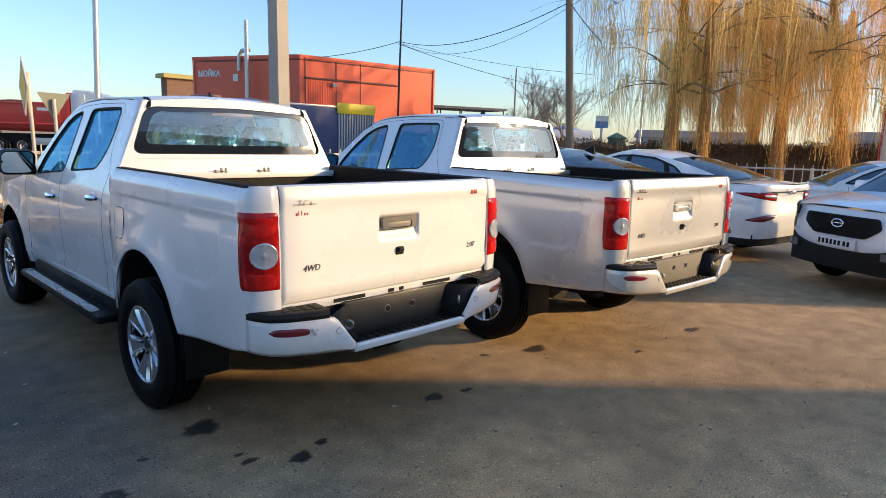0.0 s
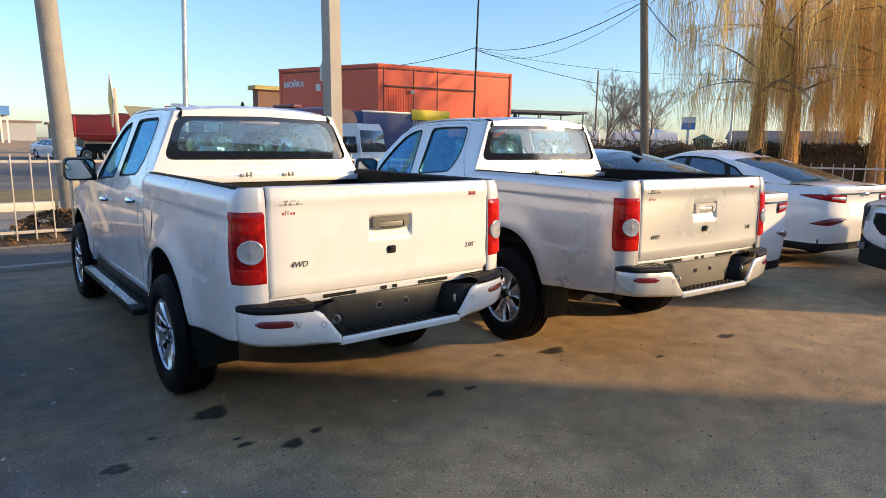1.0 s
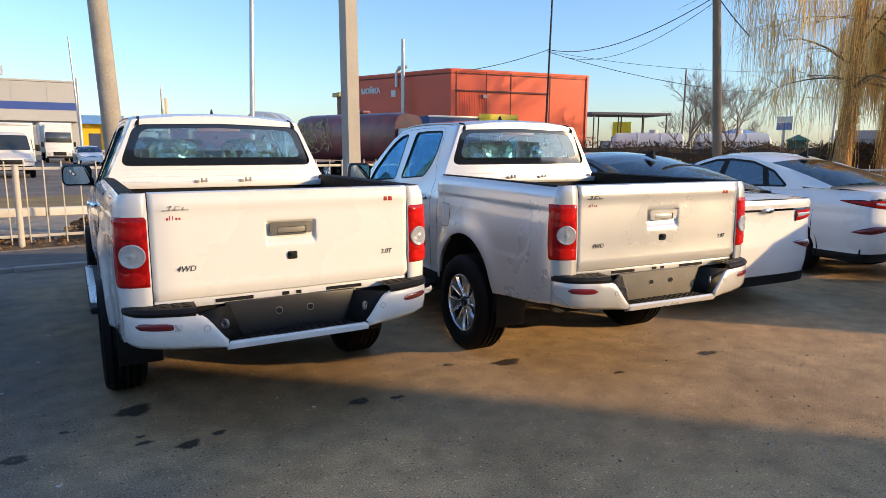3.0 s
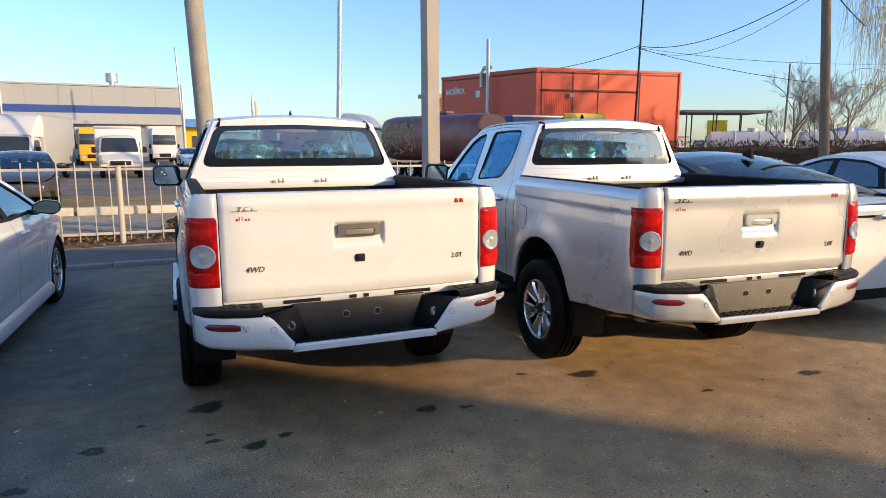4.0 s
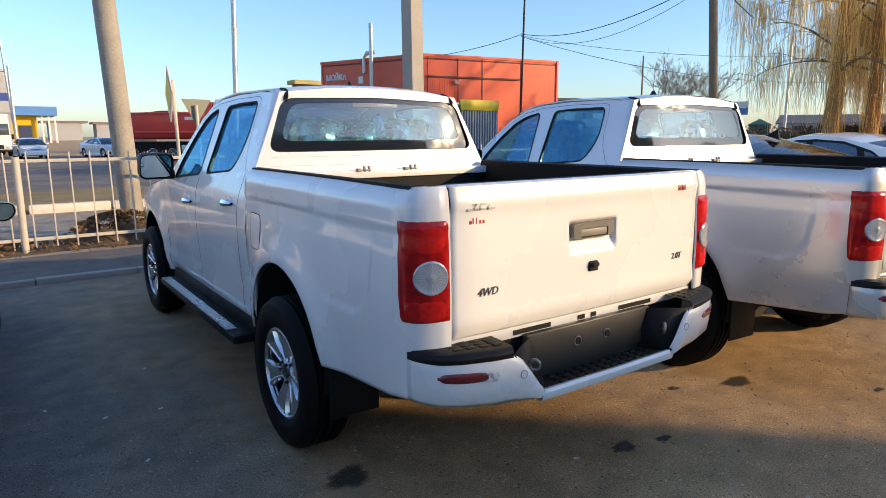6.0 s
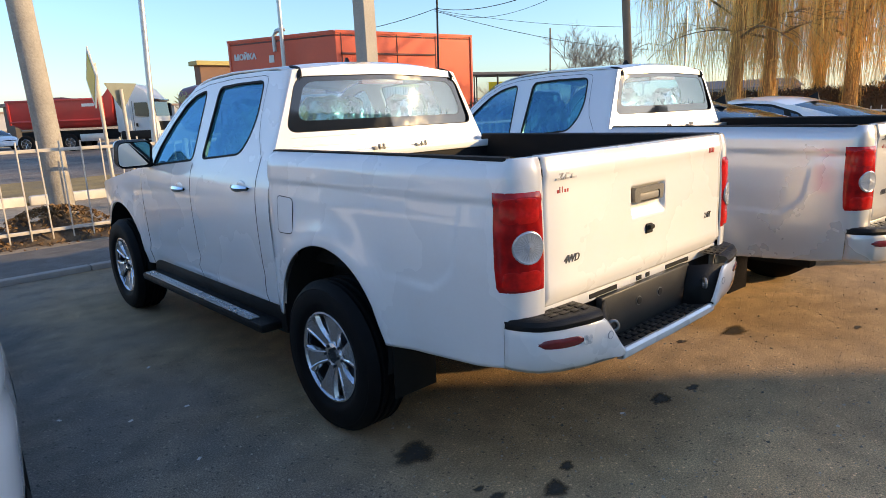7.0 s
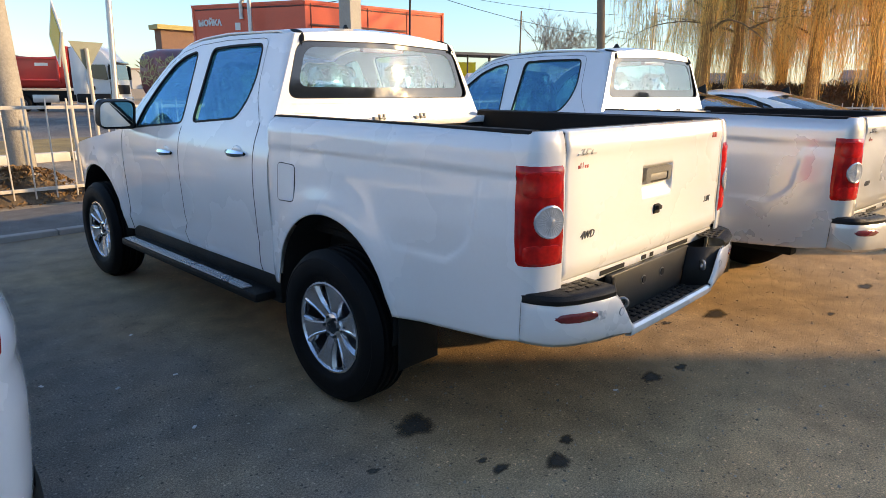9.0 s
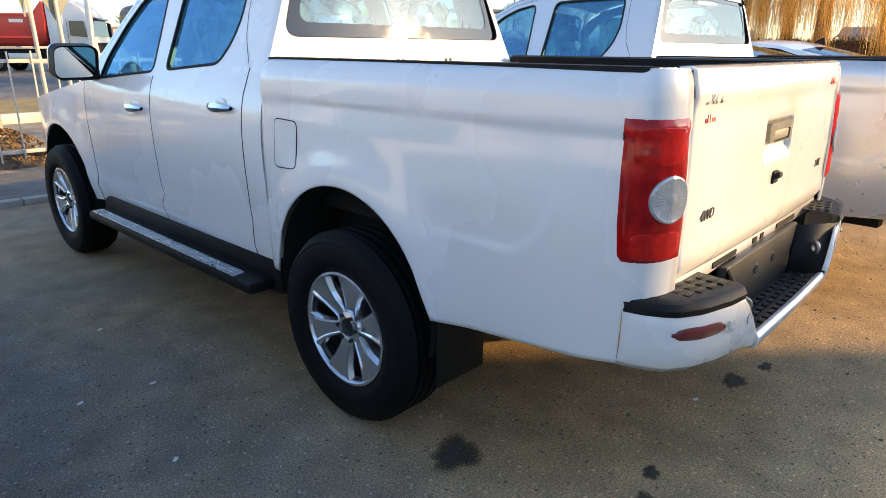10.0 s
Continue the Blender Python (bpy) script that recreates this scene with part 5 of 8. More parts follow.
    for s in (-1, 1):
        rows = []
        for i in range(9):
            y = 0.60 + 1.05 * i / 8
            zr = lerp_table(y, [(0.60, 1.085), (1.0, 1.20), (1.3, 1.275), (1.62, 1.34)])
            wr = 0.66 + 0.10 * (1.62 - y) / 1.02
            zo = roof_edge(max(y, 0.95)) if y > 0.95 else 1.06
            a = Vector((s * wr, y, zr + 0.002))
            b = Vector((s * (0.868 - 0.52 * (zo - 0.98)), y, zo))
            rows.append([a, a.lerp(b, 0.5) + Vector((s * 0.012, 0, 0.012)), b])
        part("rear_pillar", gridbm(rows), roof_paint, T)
    bm = bmesh.new()
    vs = [bm.verts.new(v) for v in ((-0.025, 1.70, 1.44), (0.025, 1.70, 1.44), (0.02, 1.55, 1.40), (-0.02, 1.55, 1.40), (-0.004, 1.58, 1.505), (0.004, 1.58, 1.505))]
    for f in ((0, 1, 5, 4), (1, 2, 5), (2, 3, 4, 5), (3, 0, 4), (0, 3, 2, 1)):
        bm.faces.new([vs[i] for i in f])
    part("shark_fin_aerial", bm, DARK, T, "black shark-fin aerial", smooth=False)
    part("front_bumper", boxbm(-0.60, 0.60, 4.45, 4.78, 0.26, 0.62, 0.08, 3), paint, T)
    bm = boxbm(-0.80, 0.80, 0.15, 4.6, 0.24, 0.40)
    for y in (1.02, 3.8):
        cyl(bm, (-0.75, y, 0.335), (0.75, y, 0.335), 0.05, seg=10)
    part("underbody", bm, DARK, T)
    part("cabin_floor", boxbm(-0.80, 0.80, 0.9, 3.6, 0.40, 0.44), DARK, T)
    part("dashboard", boxbm(-0.76, 0.76, 3.05, 3.5, 0.62, 0.97, 0.05), CLOTH, T)
    for x, y, w in ((0, 1.55, 1.2), (-0.37, 2.35, 0.5), (0.37, 2.35, 0.5)):
        bm = boxbm(x - w / 2, x + w / 2, y - 0.02, y + 0.5, 0.46, 0.62, 0.05)
        box(bm, x - w / 2, x + w / 2, y - 0.14, y, 0.56, 1.10, 0.05)
        box(bm, x - 0.12, x + 0.12, y - 0.15, y - 0.06, 1.10, 1.24, 0.03)
        part("seat", bm, CLOTH, T)
    return T


def suv(m, label):
    """A compact sport utility car; its nose at the origin, looking along -y."""
    T = thing("suv", m, label, "car", "cars parked in the lot")
    P = CARWHITE

    def w(y):
        return soft_table(y, [(0, 0.60), (0.06, 0.72), (0.2, 0.83), (0.5, 0.88), (3.6, 0.89), (4.1, 0.84), (4.27, 0.7)], 0.04)

    def bot(y):
        b = lerp_table(y, [(0, 0.42), (0.2, 0.32), (0.6, 0.28), (3.6, 0.28), (4.27, 0.4)])
        return max(arch(y, 0.86, 0.34, 0.38, b), arch(y, 3.45, 0.34, 0.38, b))

    def top(y):
        return soft_table(y, [(0, 0.86), (0.08, 0.93), (0.5, 1.0), (1.05, 1.07), (4.2, 1.1), (4.27, 1.05)], 0.04)

    def x_at(y, z):
        return w(y) - lerp_table(z, [(0.25, 0.05), (0.4, 0.01), (0.65, 0.0), (0.9, 0.005), (1.0, 0.03), (1.1, 0.07)])

    for s in (-1, 1):
        rows = []
        for i in range(90):
            y = 0.1 + 4.17 * i / 89
            zb, zt = bot(y), top(y)
            rows.append([Vector((s * x_at(y, zb + (zt - zb) * j / 12), y, zb + (zt - zb) * j / 12)) for j in range(13)])
        part("body_side", gridbm(rows), P, T)
        for c in (0.86, 3.45):
            bm = bmesh.new()
            vs = grid(bm, [[Vector((s * xx, c + 0.385 * math.cos(a), 0.34 + 0.385 * math.sin(a))) for xx in (0.885, 0.58)] for a in [math.pi * k / 16 for k in range(17)]])
            bm.faces.new([r[1] for r in vs])
            part("wheel_arch_liner", bm, DARK, T)
            wheel(T, Matrix.Translation((s * 0.89, c, 0.335)) @ pose(0, 0, 0, 0, 0, 0 if s > 0 else 180), 0.335, 0.215, 0.21, 5, "wedge", 5)
        loop = rounded([(1.25, 1.10), (1.85, 1.46), (3.4, 1.50), (4.0, 1.12), (2.5, 1.09)], 0.05)
        sd = lambda y, z: Vector((s * (0.85 - 0.42 * (z - 1.05)), y, z))  # noqa: E731
        part("window_frame", plate(dense([(0.98, 1.05), (1.75, 1.53), (2.4, 1.58), (3.6, 1.57), (4.22, 1.1), (2.5, 1.06)], 0.08), [dense(loop, 0.08)], sd, (-s * 0.03, 0, 0)), P, T)
        part("side_window", plate(dense(loop, 0.08), [], lambda y, z: sd(y, z) - Vector((s * 0.006, 0, 0))), GLASSCAR, T)
        mirror = part("door_mirror", boxbm(s * 1.0 - 0.1, s * 1.0 + 0.1, 1.35, 1.5, 1.06, 1.2, 0.04, 3), P, T)
        # headlamp
        rows = [[Vector((s * (w(0.02 + 0.42 * k / 8) - 0.012 + 0.006), 0.02 + 0.42 * k / 8 - 0.012 * (1 - k / 8), 0.76 + 0.035 * j + 0.05 * k / 8)) for k in range(9)] for j in range(5)]
        part("headlamp", gridbm(rows), mat("headlamp_glass", (0.22, 0.23, 0.24), 0.08, 0.3, 0.2, 20, coat=1.0), T, "clear swept-back headlamp")
        rows = [[Vector((s * (0.56 + 0.16 * k / 5), -0.004 + 0.05 * (k / 5) ** 2, 0.44 + 0.04 * j)) for k in range(6)] for j in range(3)]
        part("fog_lamp", gridbm(rows), mat("headlamp_glass", (0.22, 0.23, 0.24)), T)
    # nose
    rows = []
    for j in range(15):
        z = 0.40 + (0.93 - 0.40) * j / 14
        rows.append([Vector((0.72 * k / 10, 0.10 * abs(k / 10) ** 3 + lerp_table(z, [(0.4, 0.05), (0.55, 0.0), (0.75, 0.01), (0.93, 0.08)]), z)) for k in range(-10, 11)])
    part("front_bumper", gridbm(rows), P, T)
    rows = [[Vector((0.74 * k / 10, 0.11 * abs(k / 10) ** 3 - 0.012, z)) for k in range(-10, 11)] for z in (0.27, 0.36, 0.43)]
    rows.append([Vector((0.74 * k / 10, 0.11 * abs(k / 10) ** 3 - 0.010, 0.475 + 0.12 * abs(k / 10) ** 3)) for k in range(-10, 11)])
    rows.append([v + Vector((0, 0.03, 0.006)) for v in rows[-1]])
    part("lower_bumper", gridbm(rows), BLACK, T, "black lower front bumper")
    gl = rounded([(-0.34, 0.635), (0.34, 0.635), (0.50, 0.75), (0.47, 0.865), (-0.47, 0.865), (-0.50, 0.75)], 0.03)
    grille = part("grille", plate(dense(gl, 0.06), [], lambda x, z: Vector((x, -0.018 + 0.10 * abs(x / 0.72) ** 3, z)), (0, 0.03, 0)), BLACK, T, "black honeycomb grille")
    bm = bmesh.new()
    for r_ in range(6):
        for c_ in range(17):
            x, z = -0.42 + c_ * 0.052 + (0.026 if r_ % 2 else 0), 0.66 + r_ * 0.036
            if abs(x) < 0.30 + 0.16 * min(1, (z - 0.635) / 0.1):
                grid(bm, [[Vector((x + q * math.cos(a), -0.021 + d + 0.10 * abs(x / 0.72) ** 3, z + q * math.sin(a) * 0.8)) for a in [math.pi / 3 * k for k in range(6)]] for q, d in ((0.024, 0), (0.019, -0.006), (0.018, 0.0))], True)
    part("grille_mesh", bm, GAP, grille)
    bm = bmesh.new()
    grid(bm, [[Vector((0.075 * math.cos(a) + 0.010 * math.cos(b) * math.cos(a), -0.03 + 0.010 * math.sin(b), 0.775 + 0.042 * math.sin(a) + 0.010 * math.cos(b) * math.sin(a))) for b in [2 * math.pi * k / 8 for k in range(8)]] for a in [2 * math.pi * k / 28 for k in range(29)]], True)
    box(bm, -0.05, 0.05, -0.036, -0.026, 0.769, 0.781, 0.003)
    part("maker_badge", bm, CHROME, grille, "oval chrome badge")
    plate_ob = part("number_plate", boxbm(-0.26, 0.26, -0.040, -0.006, 0.500, 0.612, 0.004), mat("plate_white", (0.75, 0.75, 0.74), 0.4), T, "white number plate")
    for i in range(8):
        x = -0.225 + i * 0.054 + (0.012 if i > 5 else 0)
        part("plate_bar", boxbm(x, x + 0.032, -0.0425, -0.0395, 0.530, 0.585), DARK, plate_ob, smooth=False)
    rows = []
    for i in range(10):
        y = 0.08 + 1.05 * i / 9
        ww = w(y) - 0.05
        rows.append([Vector((ww * k / 8, y - 0.03 * (1 - (k / 8) ** 2), top(y) + 0.035 * (1 - abs(k / 8) ** 3))) for k in range(-8, 9)])
    part("bonnet", gridbm(rows), P, T)
    rows = [[Vector(((0.80 - 0.17 * i / 7) * k / 8, 1.02 + 0.85 * i / 7 - 0.08 * (1 - (k / 8) ** 2), 1.07 + 0.49 * i / 7 + 0.02 * (1 - (k / 8) ** 2))) for k in range(-8, 9)] for i in range(8)]
    part("windscreen", gridbm(rows), GLASSCAR, T)
    rows = [[Vector((0.63 * k / 8, y - 0.06 * (1 - (k / 8) ** 2) * (1 if y < 2.2 else 0), lerp_table(y, [(1.8, 1.545), (2.5, 1.60), (3.6, 1.58), (3.9, 1.54)]) + 0.03 * (1 - (k / 8) ** 2))) for k in range(-8, 9)] for y in (1.85, 2.0, 2.3, 2.7, 3.2, 3.6, 3.9)]
    part("roof", gridbm(rows), P, T)
    part("tailgate", boxbm(-0.70, 0.70, 3.9, 4.27, 0.45, 1.5, 0.12, 3), P, T)
    part("underbody", boxbm(-0.78, 0.78, 0.15, 4.1, 0.28, 0.45), DARK, T)
    return T


# ---- lorries and vans ----
LORRYWHITE = mat("lorry_white", (0.68, 0.68, 0.66), 0.4, 0, 0.05, 1.5, 0, coat=0.4, dirt=0.3, dirt_color=(0.56, 0.53, 0.48))
LORRYGREY = mat("lorry_grey_tarp", (0.42, 0.43, 0.43), 0.6, 0, 0.1, 1.0, 0.1, 20)
LORRYRED = mat("lorry_red", (0.68, 0.05, 0.038), 0.4, 0, 0.1, 1.2, 0, coat=0.3, dirt=0.3, dirt_color=(0.2, 0.06, 0.05))
LORRYYELLOW = mat("lorry_yellow", (0.75, 0.42, 0.02), 0.45, 0, 0.06, 2, 0, coat=0.3)
LORRYBLUE = mat("lorry_blue", (0.015, 0.05, 0.16), 0.5, 0, 0.12, 2)
MURAL = mat("dark_mural", (0.30, 0.055, 0.045), 0.4, 0, 0.4, 1.6, 0, coat=0.4, dirt=0.8, dirt_color=(0.07, 0.03, 0.03))
MURALGOLD = mat("gold_mural", (0.50, 0.34, 0.14), 0.45, 0, 0.4, 5)
SIGNW = mat("sign_white", (0.72, 0.71, 0.66), 0.5)
HEADLAMP = mat("lorry_headlamp", (0.6, 0.6, 0.6), 0.15, 0.3, 0.1, 10, coat=1.0)


def lorry(m, label, cab, body, body_mat, length=5.0, height=3.1, width=2.2, cab_len=1.6, cab_h=2.2, nose=0.0, category="lorry", ws=0.88):
    """A lorry; the middle of its front bumper at the origin, looking along -y."""
    T = thing("lorry", m, label, category, "lorries standing by the road")
    h = width / 2
    rows = []
    for y, z0, z1, k in ((0.0, 0.45, 0.95, 0.96), (0.06, 0.42, 1.15 if nose else 1.2, 1.0), (0.10 + nose, 0.42, 1.28 if nose else 1.3, 1.0), (0.28 + nose, 0.42, cab_h * 0.9, 0.96), (0.45 + nose, 0.42, cab_h, 0.93), (cab_len, 0.42, cab_h, 0.93)):
        ww = min(h, 1.02) * k
        rows.append([Vector((-ww, y, z0)), Vector((-ww, y, z1 - 0.12)), Vector((-ww * 0.94, y, z1)), Vector((ww * 0.94, y, z1)), Vector((ww, y, z1 - 0.12)), Vector((ww, y, z0))])
    bm = bmesh.new()
    vs = grid(bm, rows)
    bm.faces.new(vs[0])
    bm.faces.new(vs[-1])
    cabo = part("cab", bm, cab, T)
    lo = 1.36 if cab_h < 2.9 else 1.7
    hi = cab_h * ws if cab_h < 2.9 else min(cab_h * ws, 2.55)
    cw = min(h, 1.02) * 0.94
    y0, y1 = 0.10 + nose, 0.28 + nose
    bm = bmesh.new()
    bm.faces.new([bm.verts.new(v) for v in ((-cw, y0 + (y1 - y0) * (lo - 1.3) / (cab_h * 0.9 - 1.3) - 0.02, lo), (cw, y0 + (y1 - y0) * (lo - 1.3) / (cab_h * 0.9 - 1.3) - 0.02, lo), (cw * 0.96, y0 + (y1 - y0) * (hi - 1.3) / (cab_h * 0.9 - 1.3) - 0.02, hi), (-cw * 0.96, y0 + (y1 - y0) * (hi - 1.3) / (cab_h * 0.9 - 1.3) - 0.02, hi))])
    thicken(part("windscreen", bm, mat("lorry_windscreen", (0.07, 0.085, 0.09), 0.12, 0, 0.2, 2, 0, coat=1.0), cabo, "dark windscreen"), 0.02)
    for s in (-1, 1):
        bm = bmesh.new()
        xx = s * (min(h, 1.02) * 0.97 + 0.004)
        bm.faces.new([bm.verts.new(v) for v in ((xx, y1 + 0.10, lo - 0.04), (xx, min(cab_len - 0.15, y1 + 1.1), lo - 0.04), (xx * 0.985, min(cab_len - 0.15, y1 + 1.1), min(hi, lo + 0.75)), (xx * 0.985, y1 + 0.22, min(hi, lo + 0.75)))])
        thicken(part("cab_window", bm, CARBLACK, cabo), 0.02)
        part("headlamp", boxbm(s * cw * 0.78 - 0.13, s * cw * 0.78 + 0.13, -0.02, 0.05, 0.62, 0.80, 0.03), HEADLAMP, cabo)
        part("door_mirror", boxbm(s * (cw + 0.22) - 0.09, s * (cw + 0.22) + 0.09, y1, y1 + 0.1, 1.35, 1.75, 0.03), BLACK, cabo)
    part("grille", boxbm(-cw * 0.5, cw * 0.5, -0.015, 0.05, 0.60, 0.92, 0.02), DARK, cabo)
    part("front_bumper", boxbm(-cw, cw, -0.05, 0.12, 0.38, 0.56, 0.03), BLACK if cab != LORRYYELLOW else cab, cabo)
    b0, b1 = cab_len + 0.08, cab_len + 0.08 + length
    if body == "box":
        bo = part("box_body", boxbm(-h, h, b0, b1, 0.85, height, 0.03), body_mat, T, "plain box body")
        bm = bmesh.new()
        for x in (-h, h - 0.05):
            for z0, z1 in ((0.84, 0.92), (height - 0.06, height + 0.01)):
                box(bm, x - 0.006, x + 0.056, b0 - 0.01, b1 + 0.012, z0, z1)
            for y in (b0 - 0.012, b1 - 0.045):
                box(bm, x - 0.008, x + 0.058, y, y + 0.055, 0.85, height)
        part("box_edge", bm, GALV, bo)
        bm = bmesh.new()
        box(bm, -0.015, 0.015, b1 - 0.004, b1 + 0.01, 0.95, height - 0.1)
        for x in (-0.25, 0.25, -0.1, 0.1):
            cyl(bm, (x, b1 + 0.015, 0.95), (x, b1 + 0.015, height - 0.1), 0.018, seg=8)
        part("door_bars", bm, STEEL, bo)
    elif body == "tank":
        rows = []
        for y in [b0 + (b1 - b0) * i / 12 for i in range(13)]:
            e = 0.97 if 0 < (y - b0) < (b1 - b0) else 0.9
            rows.append([Vector((h * e * math.copysign(abs(math.cos(a)) ** 0.6, math.cos(a)), y, (height + 1.0) / 2 + (height - 1.0) / 2 * e * math.copysign(abs(math.sin(a)) ** 0.6, math.sin(a)))) for a in [2 * math.pi * k / 28 for k in range(28)]])
        bm = bmesh.new()
        vs = grid(bm, rows, True)
        bm.faces.new(vs[0])
        bm.faces.new(vs[-1])
        bo = part("tank", bm, body_mat, T, "dark red tank with painted gold strokes")
        rnd = random.Random(3)
        bm = bmesh.new()
        for i in range(130):
            s = -1
            a0, L = b1 - 0.2 - 3.2 * rnd.random() ** 1.4, rnd.uniform(0.2, 0.7)
            z = rnd.uniform(1.5, height - 0.35)
            ang = rnd.uniform(-0.9, 0.9) + (1.2 if i % 3 else 0)
            for sx in (-1, 1):
                p = [Vector((sx * (h * 0.985), a0 + d * math.cos(ang) - o * math.sin(ang), z + d * math.sin(ang) + o * math.cos(ang))) for d, o in ((0, 0), (L * 0.5, 0.05), (L, 0.0), (L * 0.5, -0.03))]
                if all(1.35 < q.z < height - 0.2 for q in p):
                    bm.faces.new([bm.verts.new(q) for q in p])
        part("painted_mural", bm, MURALGOLD, bo, "painted gold strokes", smooth=False)["kind"] = "stuff"
        part("tank_hatch", boxbm(-0.3, 0.3, (b0 + b1) / 2 - 0.8, (b0 + b1) / 2 + 0.8, height - 0.02, height + 0.14, 0.04), body_mat, bo)
    part("chassis", boxbm(-0.45, 0.45, 0.3, b1 - 0.1, 0.50, 0.86), DARK, T)
    for s in (-1, 1):
        ys = [0.75 + nose * 0.6, b1 - 1.3] + ([b1 - 2.5] if length > 6 else [])
        for y in ys:
            r = 0.36 if width < 2.3 else 0.48
            wheel(T, Matrix.Translation((s * (min(h, 1.05) - 0.02), y, r)) @ pose(0, 0, 0, 0, 0, 0 if s > 0 else 180), r, 0.24, 0.2 if r < 0.4 else 0.27, 6, "wedge", 6)
    return T



# ---- ground ----
def sheet(name, pts, z, material, label, category="ground", kind="structure", thick=0.0):
    bm = bmesh.new()
    f = bm.faces.new([bm.verts.new((x, y, z)) for x, y in pts])
    if thick:
        r = bmesh.ops.extrude_face_region(bm, geom=[f])
        bmesh.ops.translate(bm, verts=[v for v in r["geom"] if isinstance(v, bmesh.types.BMVert)], vec=(0, 0, -thick))
    return tagged(part(name, bm, material, None, label, smooth=False), label, category, kind=kind)


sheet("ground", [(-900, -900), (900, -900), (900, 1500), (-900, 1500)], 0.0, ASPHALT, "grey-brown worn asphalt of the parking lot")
sheet("pavement", [(-60, 8.77), (16.5, 8.77), (16.5, 10.35), (-60, 10.35)], 0.035, PAVEM, "flat asphalt footway along the fence", "pavement", thick=0.06)
sheet("roadside", [(-60, 10.35), (16.5, 10.35), (17, 15.9), (-60, 15.9)], 0.012, DUSTM, "dusty beige roadside beyond the fence", "ground")
sheet("verge", [(-60, 16.05), (60, 16.05), (60, 21.8), (-60, 21.8)], 0.05, GRASSM, "strip of dry yellow grass", "verge", thick=0.1)
sheet("road", [(-200, 22.0), (200, 22.0), (200, 60.0), (-200, 60.0)], 0.006, ROADM, "grey asphalt road beyond the verge", "road")

# flush kerb along the footway, in stones
KERB = mat("kerb_stone", (0.34, 0.31, 0.27), 0.85, 0, 0.12, 5, 0.4, 60, dirt=0.3, dirt_color=(0.18, 0.16, 0.13), random_piece=0.12)
kerb = tagged(new("kerb"), "low worn concrete kerb stones by the footway", "kerb", kind="structure")
me = None
for i in range(24):
    if me is None:
        bm = boxbm(-0.495, 0.495, -0.06, 0.06, -0.05, 0.055, 0.015)
        k0 = part("kerb_stone", bm, KERB, kerb)
        me = k0.data
        k0.location = (-8 + i, 8.71, 0)
    else:
        k1 = new("kerb_stone", me)
        k1.parent = kerb
        k1.location = (-8 + i, 8.71 + jitter(-0.006, 0.006), jitter(-0.006, 0.004))
KERBW = mat("whitewashed_kerb", (0.68, 0.64, 0.56), 0.85, 0, 0.1, 4, 0.4, 60, dirt=0.5, dirt_color=(0.36, 0.31, 0.25), random_piece=0.1)
kerb2 = tagged(new("road_kerb"), "whitewashed kerb stones along the dry verge", "kerb", kind="structure")
me = None
for i in range(26):
    if i % 7 == 6:
        continue
    if me is None:
        k0 = part("kerb_stone", boxbm(-0.74, 0.74, -0.09, 0.09, -0.02, 0.20, 0.03), KERBW, kerb2)
        me = k0.data
    else:
        k0 = new("kerb_stone", me)
        k0.parent = kerb2
    k0.location = (-14 + i * 1.55, 15.98 + jitter(-0.02, 0.02), jitter(-0.015, 0.01))

# oil stains and litter on the lot
def blob(name, x, y, rx, ry, seed, label, z=0.003, material=STAIN):
    rnd = random.Random(seed)
    bm = bmesh.new()
    n = 36
    ph = [rnd.uniform(0, 6.28) for _ in range(5)]
    rows = []
    for q in (0.02, 0.35, 0.6, 0.8, 1.0, 1.25):
        rows.append([])
        for k in range(n):
            a = 2 * math.pi * k / n
            r = 1 + 0.14 * math.sin(2 * a + ph[0]) + 0.11 * math.sin(3 * a + ph[1]) + 0.09 * math.sin(5 * a + ph[2]) + 0.06 * math.sin(8 * a + ph[3])
            rows[-1].append(Vector((x + rx * r * q * math.cos(a), y + ry * r * q * math.sin(a), z)))
    grid(bm, rows, True)
    ob = part(name, bm, material, None, label, smooth=False)
    soak = ob.data.attributes.new("soak", "FLOAT", "POINT")
    soak.data.foreach_set("value", [v for v in (1.1, 1.0, 0.85, 0.6, 0.2, -0.8) for _ in range(n)])
    return tagged(ob, label, "stain")


for i, (x, y, rx, ry) in enumerate(((1.44, 3.24, 0.12, 0.085), (1.66, 2.60, 0.06, 0.06), (1.83, 2.67, 0.045, 0.03), (1.45, 2.74, 0.045, 0.03), (1.44, 2.83, 0.025, 0.02), (0.85, 2.86, 0.075, 0.05), (2.70, 2.69, 0.085, 0.045), (2.94, 2.63, 0.05, 0.03), (3.97, 2.83, 0.11, 0.075), (5.49, 2.22, 0.10, 0.05), (1.07, 3.1, 0.03, 0.02), (0.55, 2.55, 0.06, 0.04), (3.55, 3.0, 0.04, 0.03), (4.55, 2.25, 0.045, 0.025))):
    blob("oil_stain", x, y, rx, ry, i, "dark oil stain on the asphalt")
WHITEBIT = mat("paper_litter", (0.7, 0.68, 0.64), 0.8)
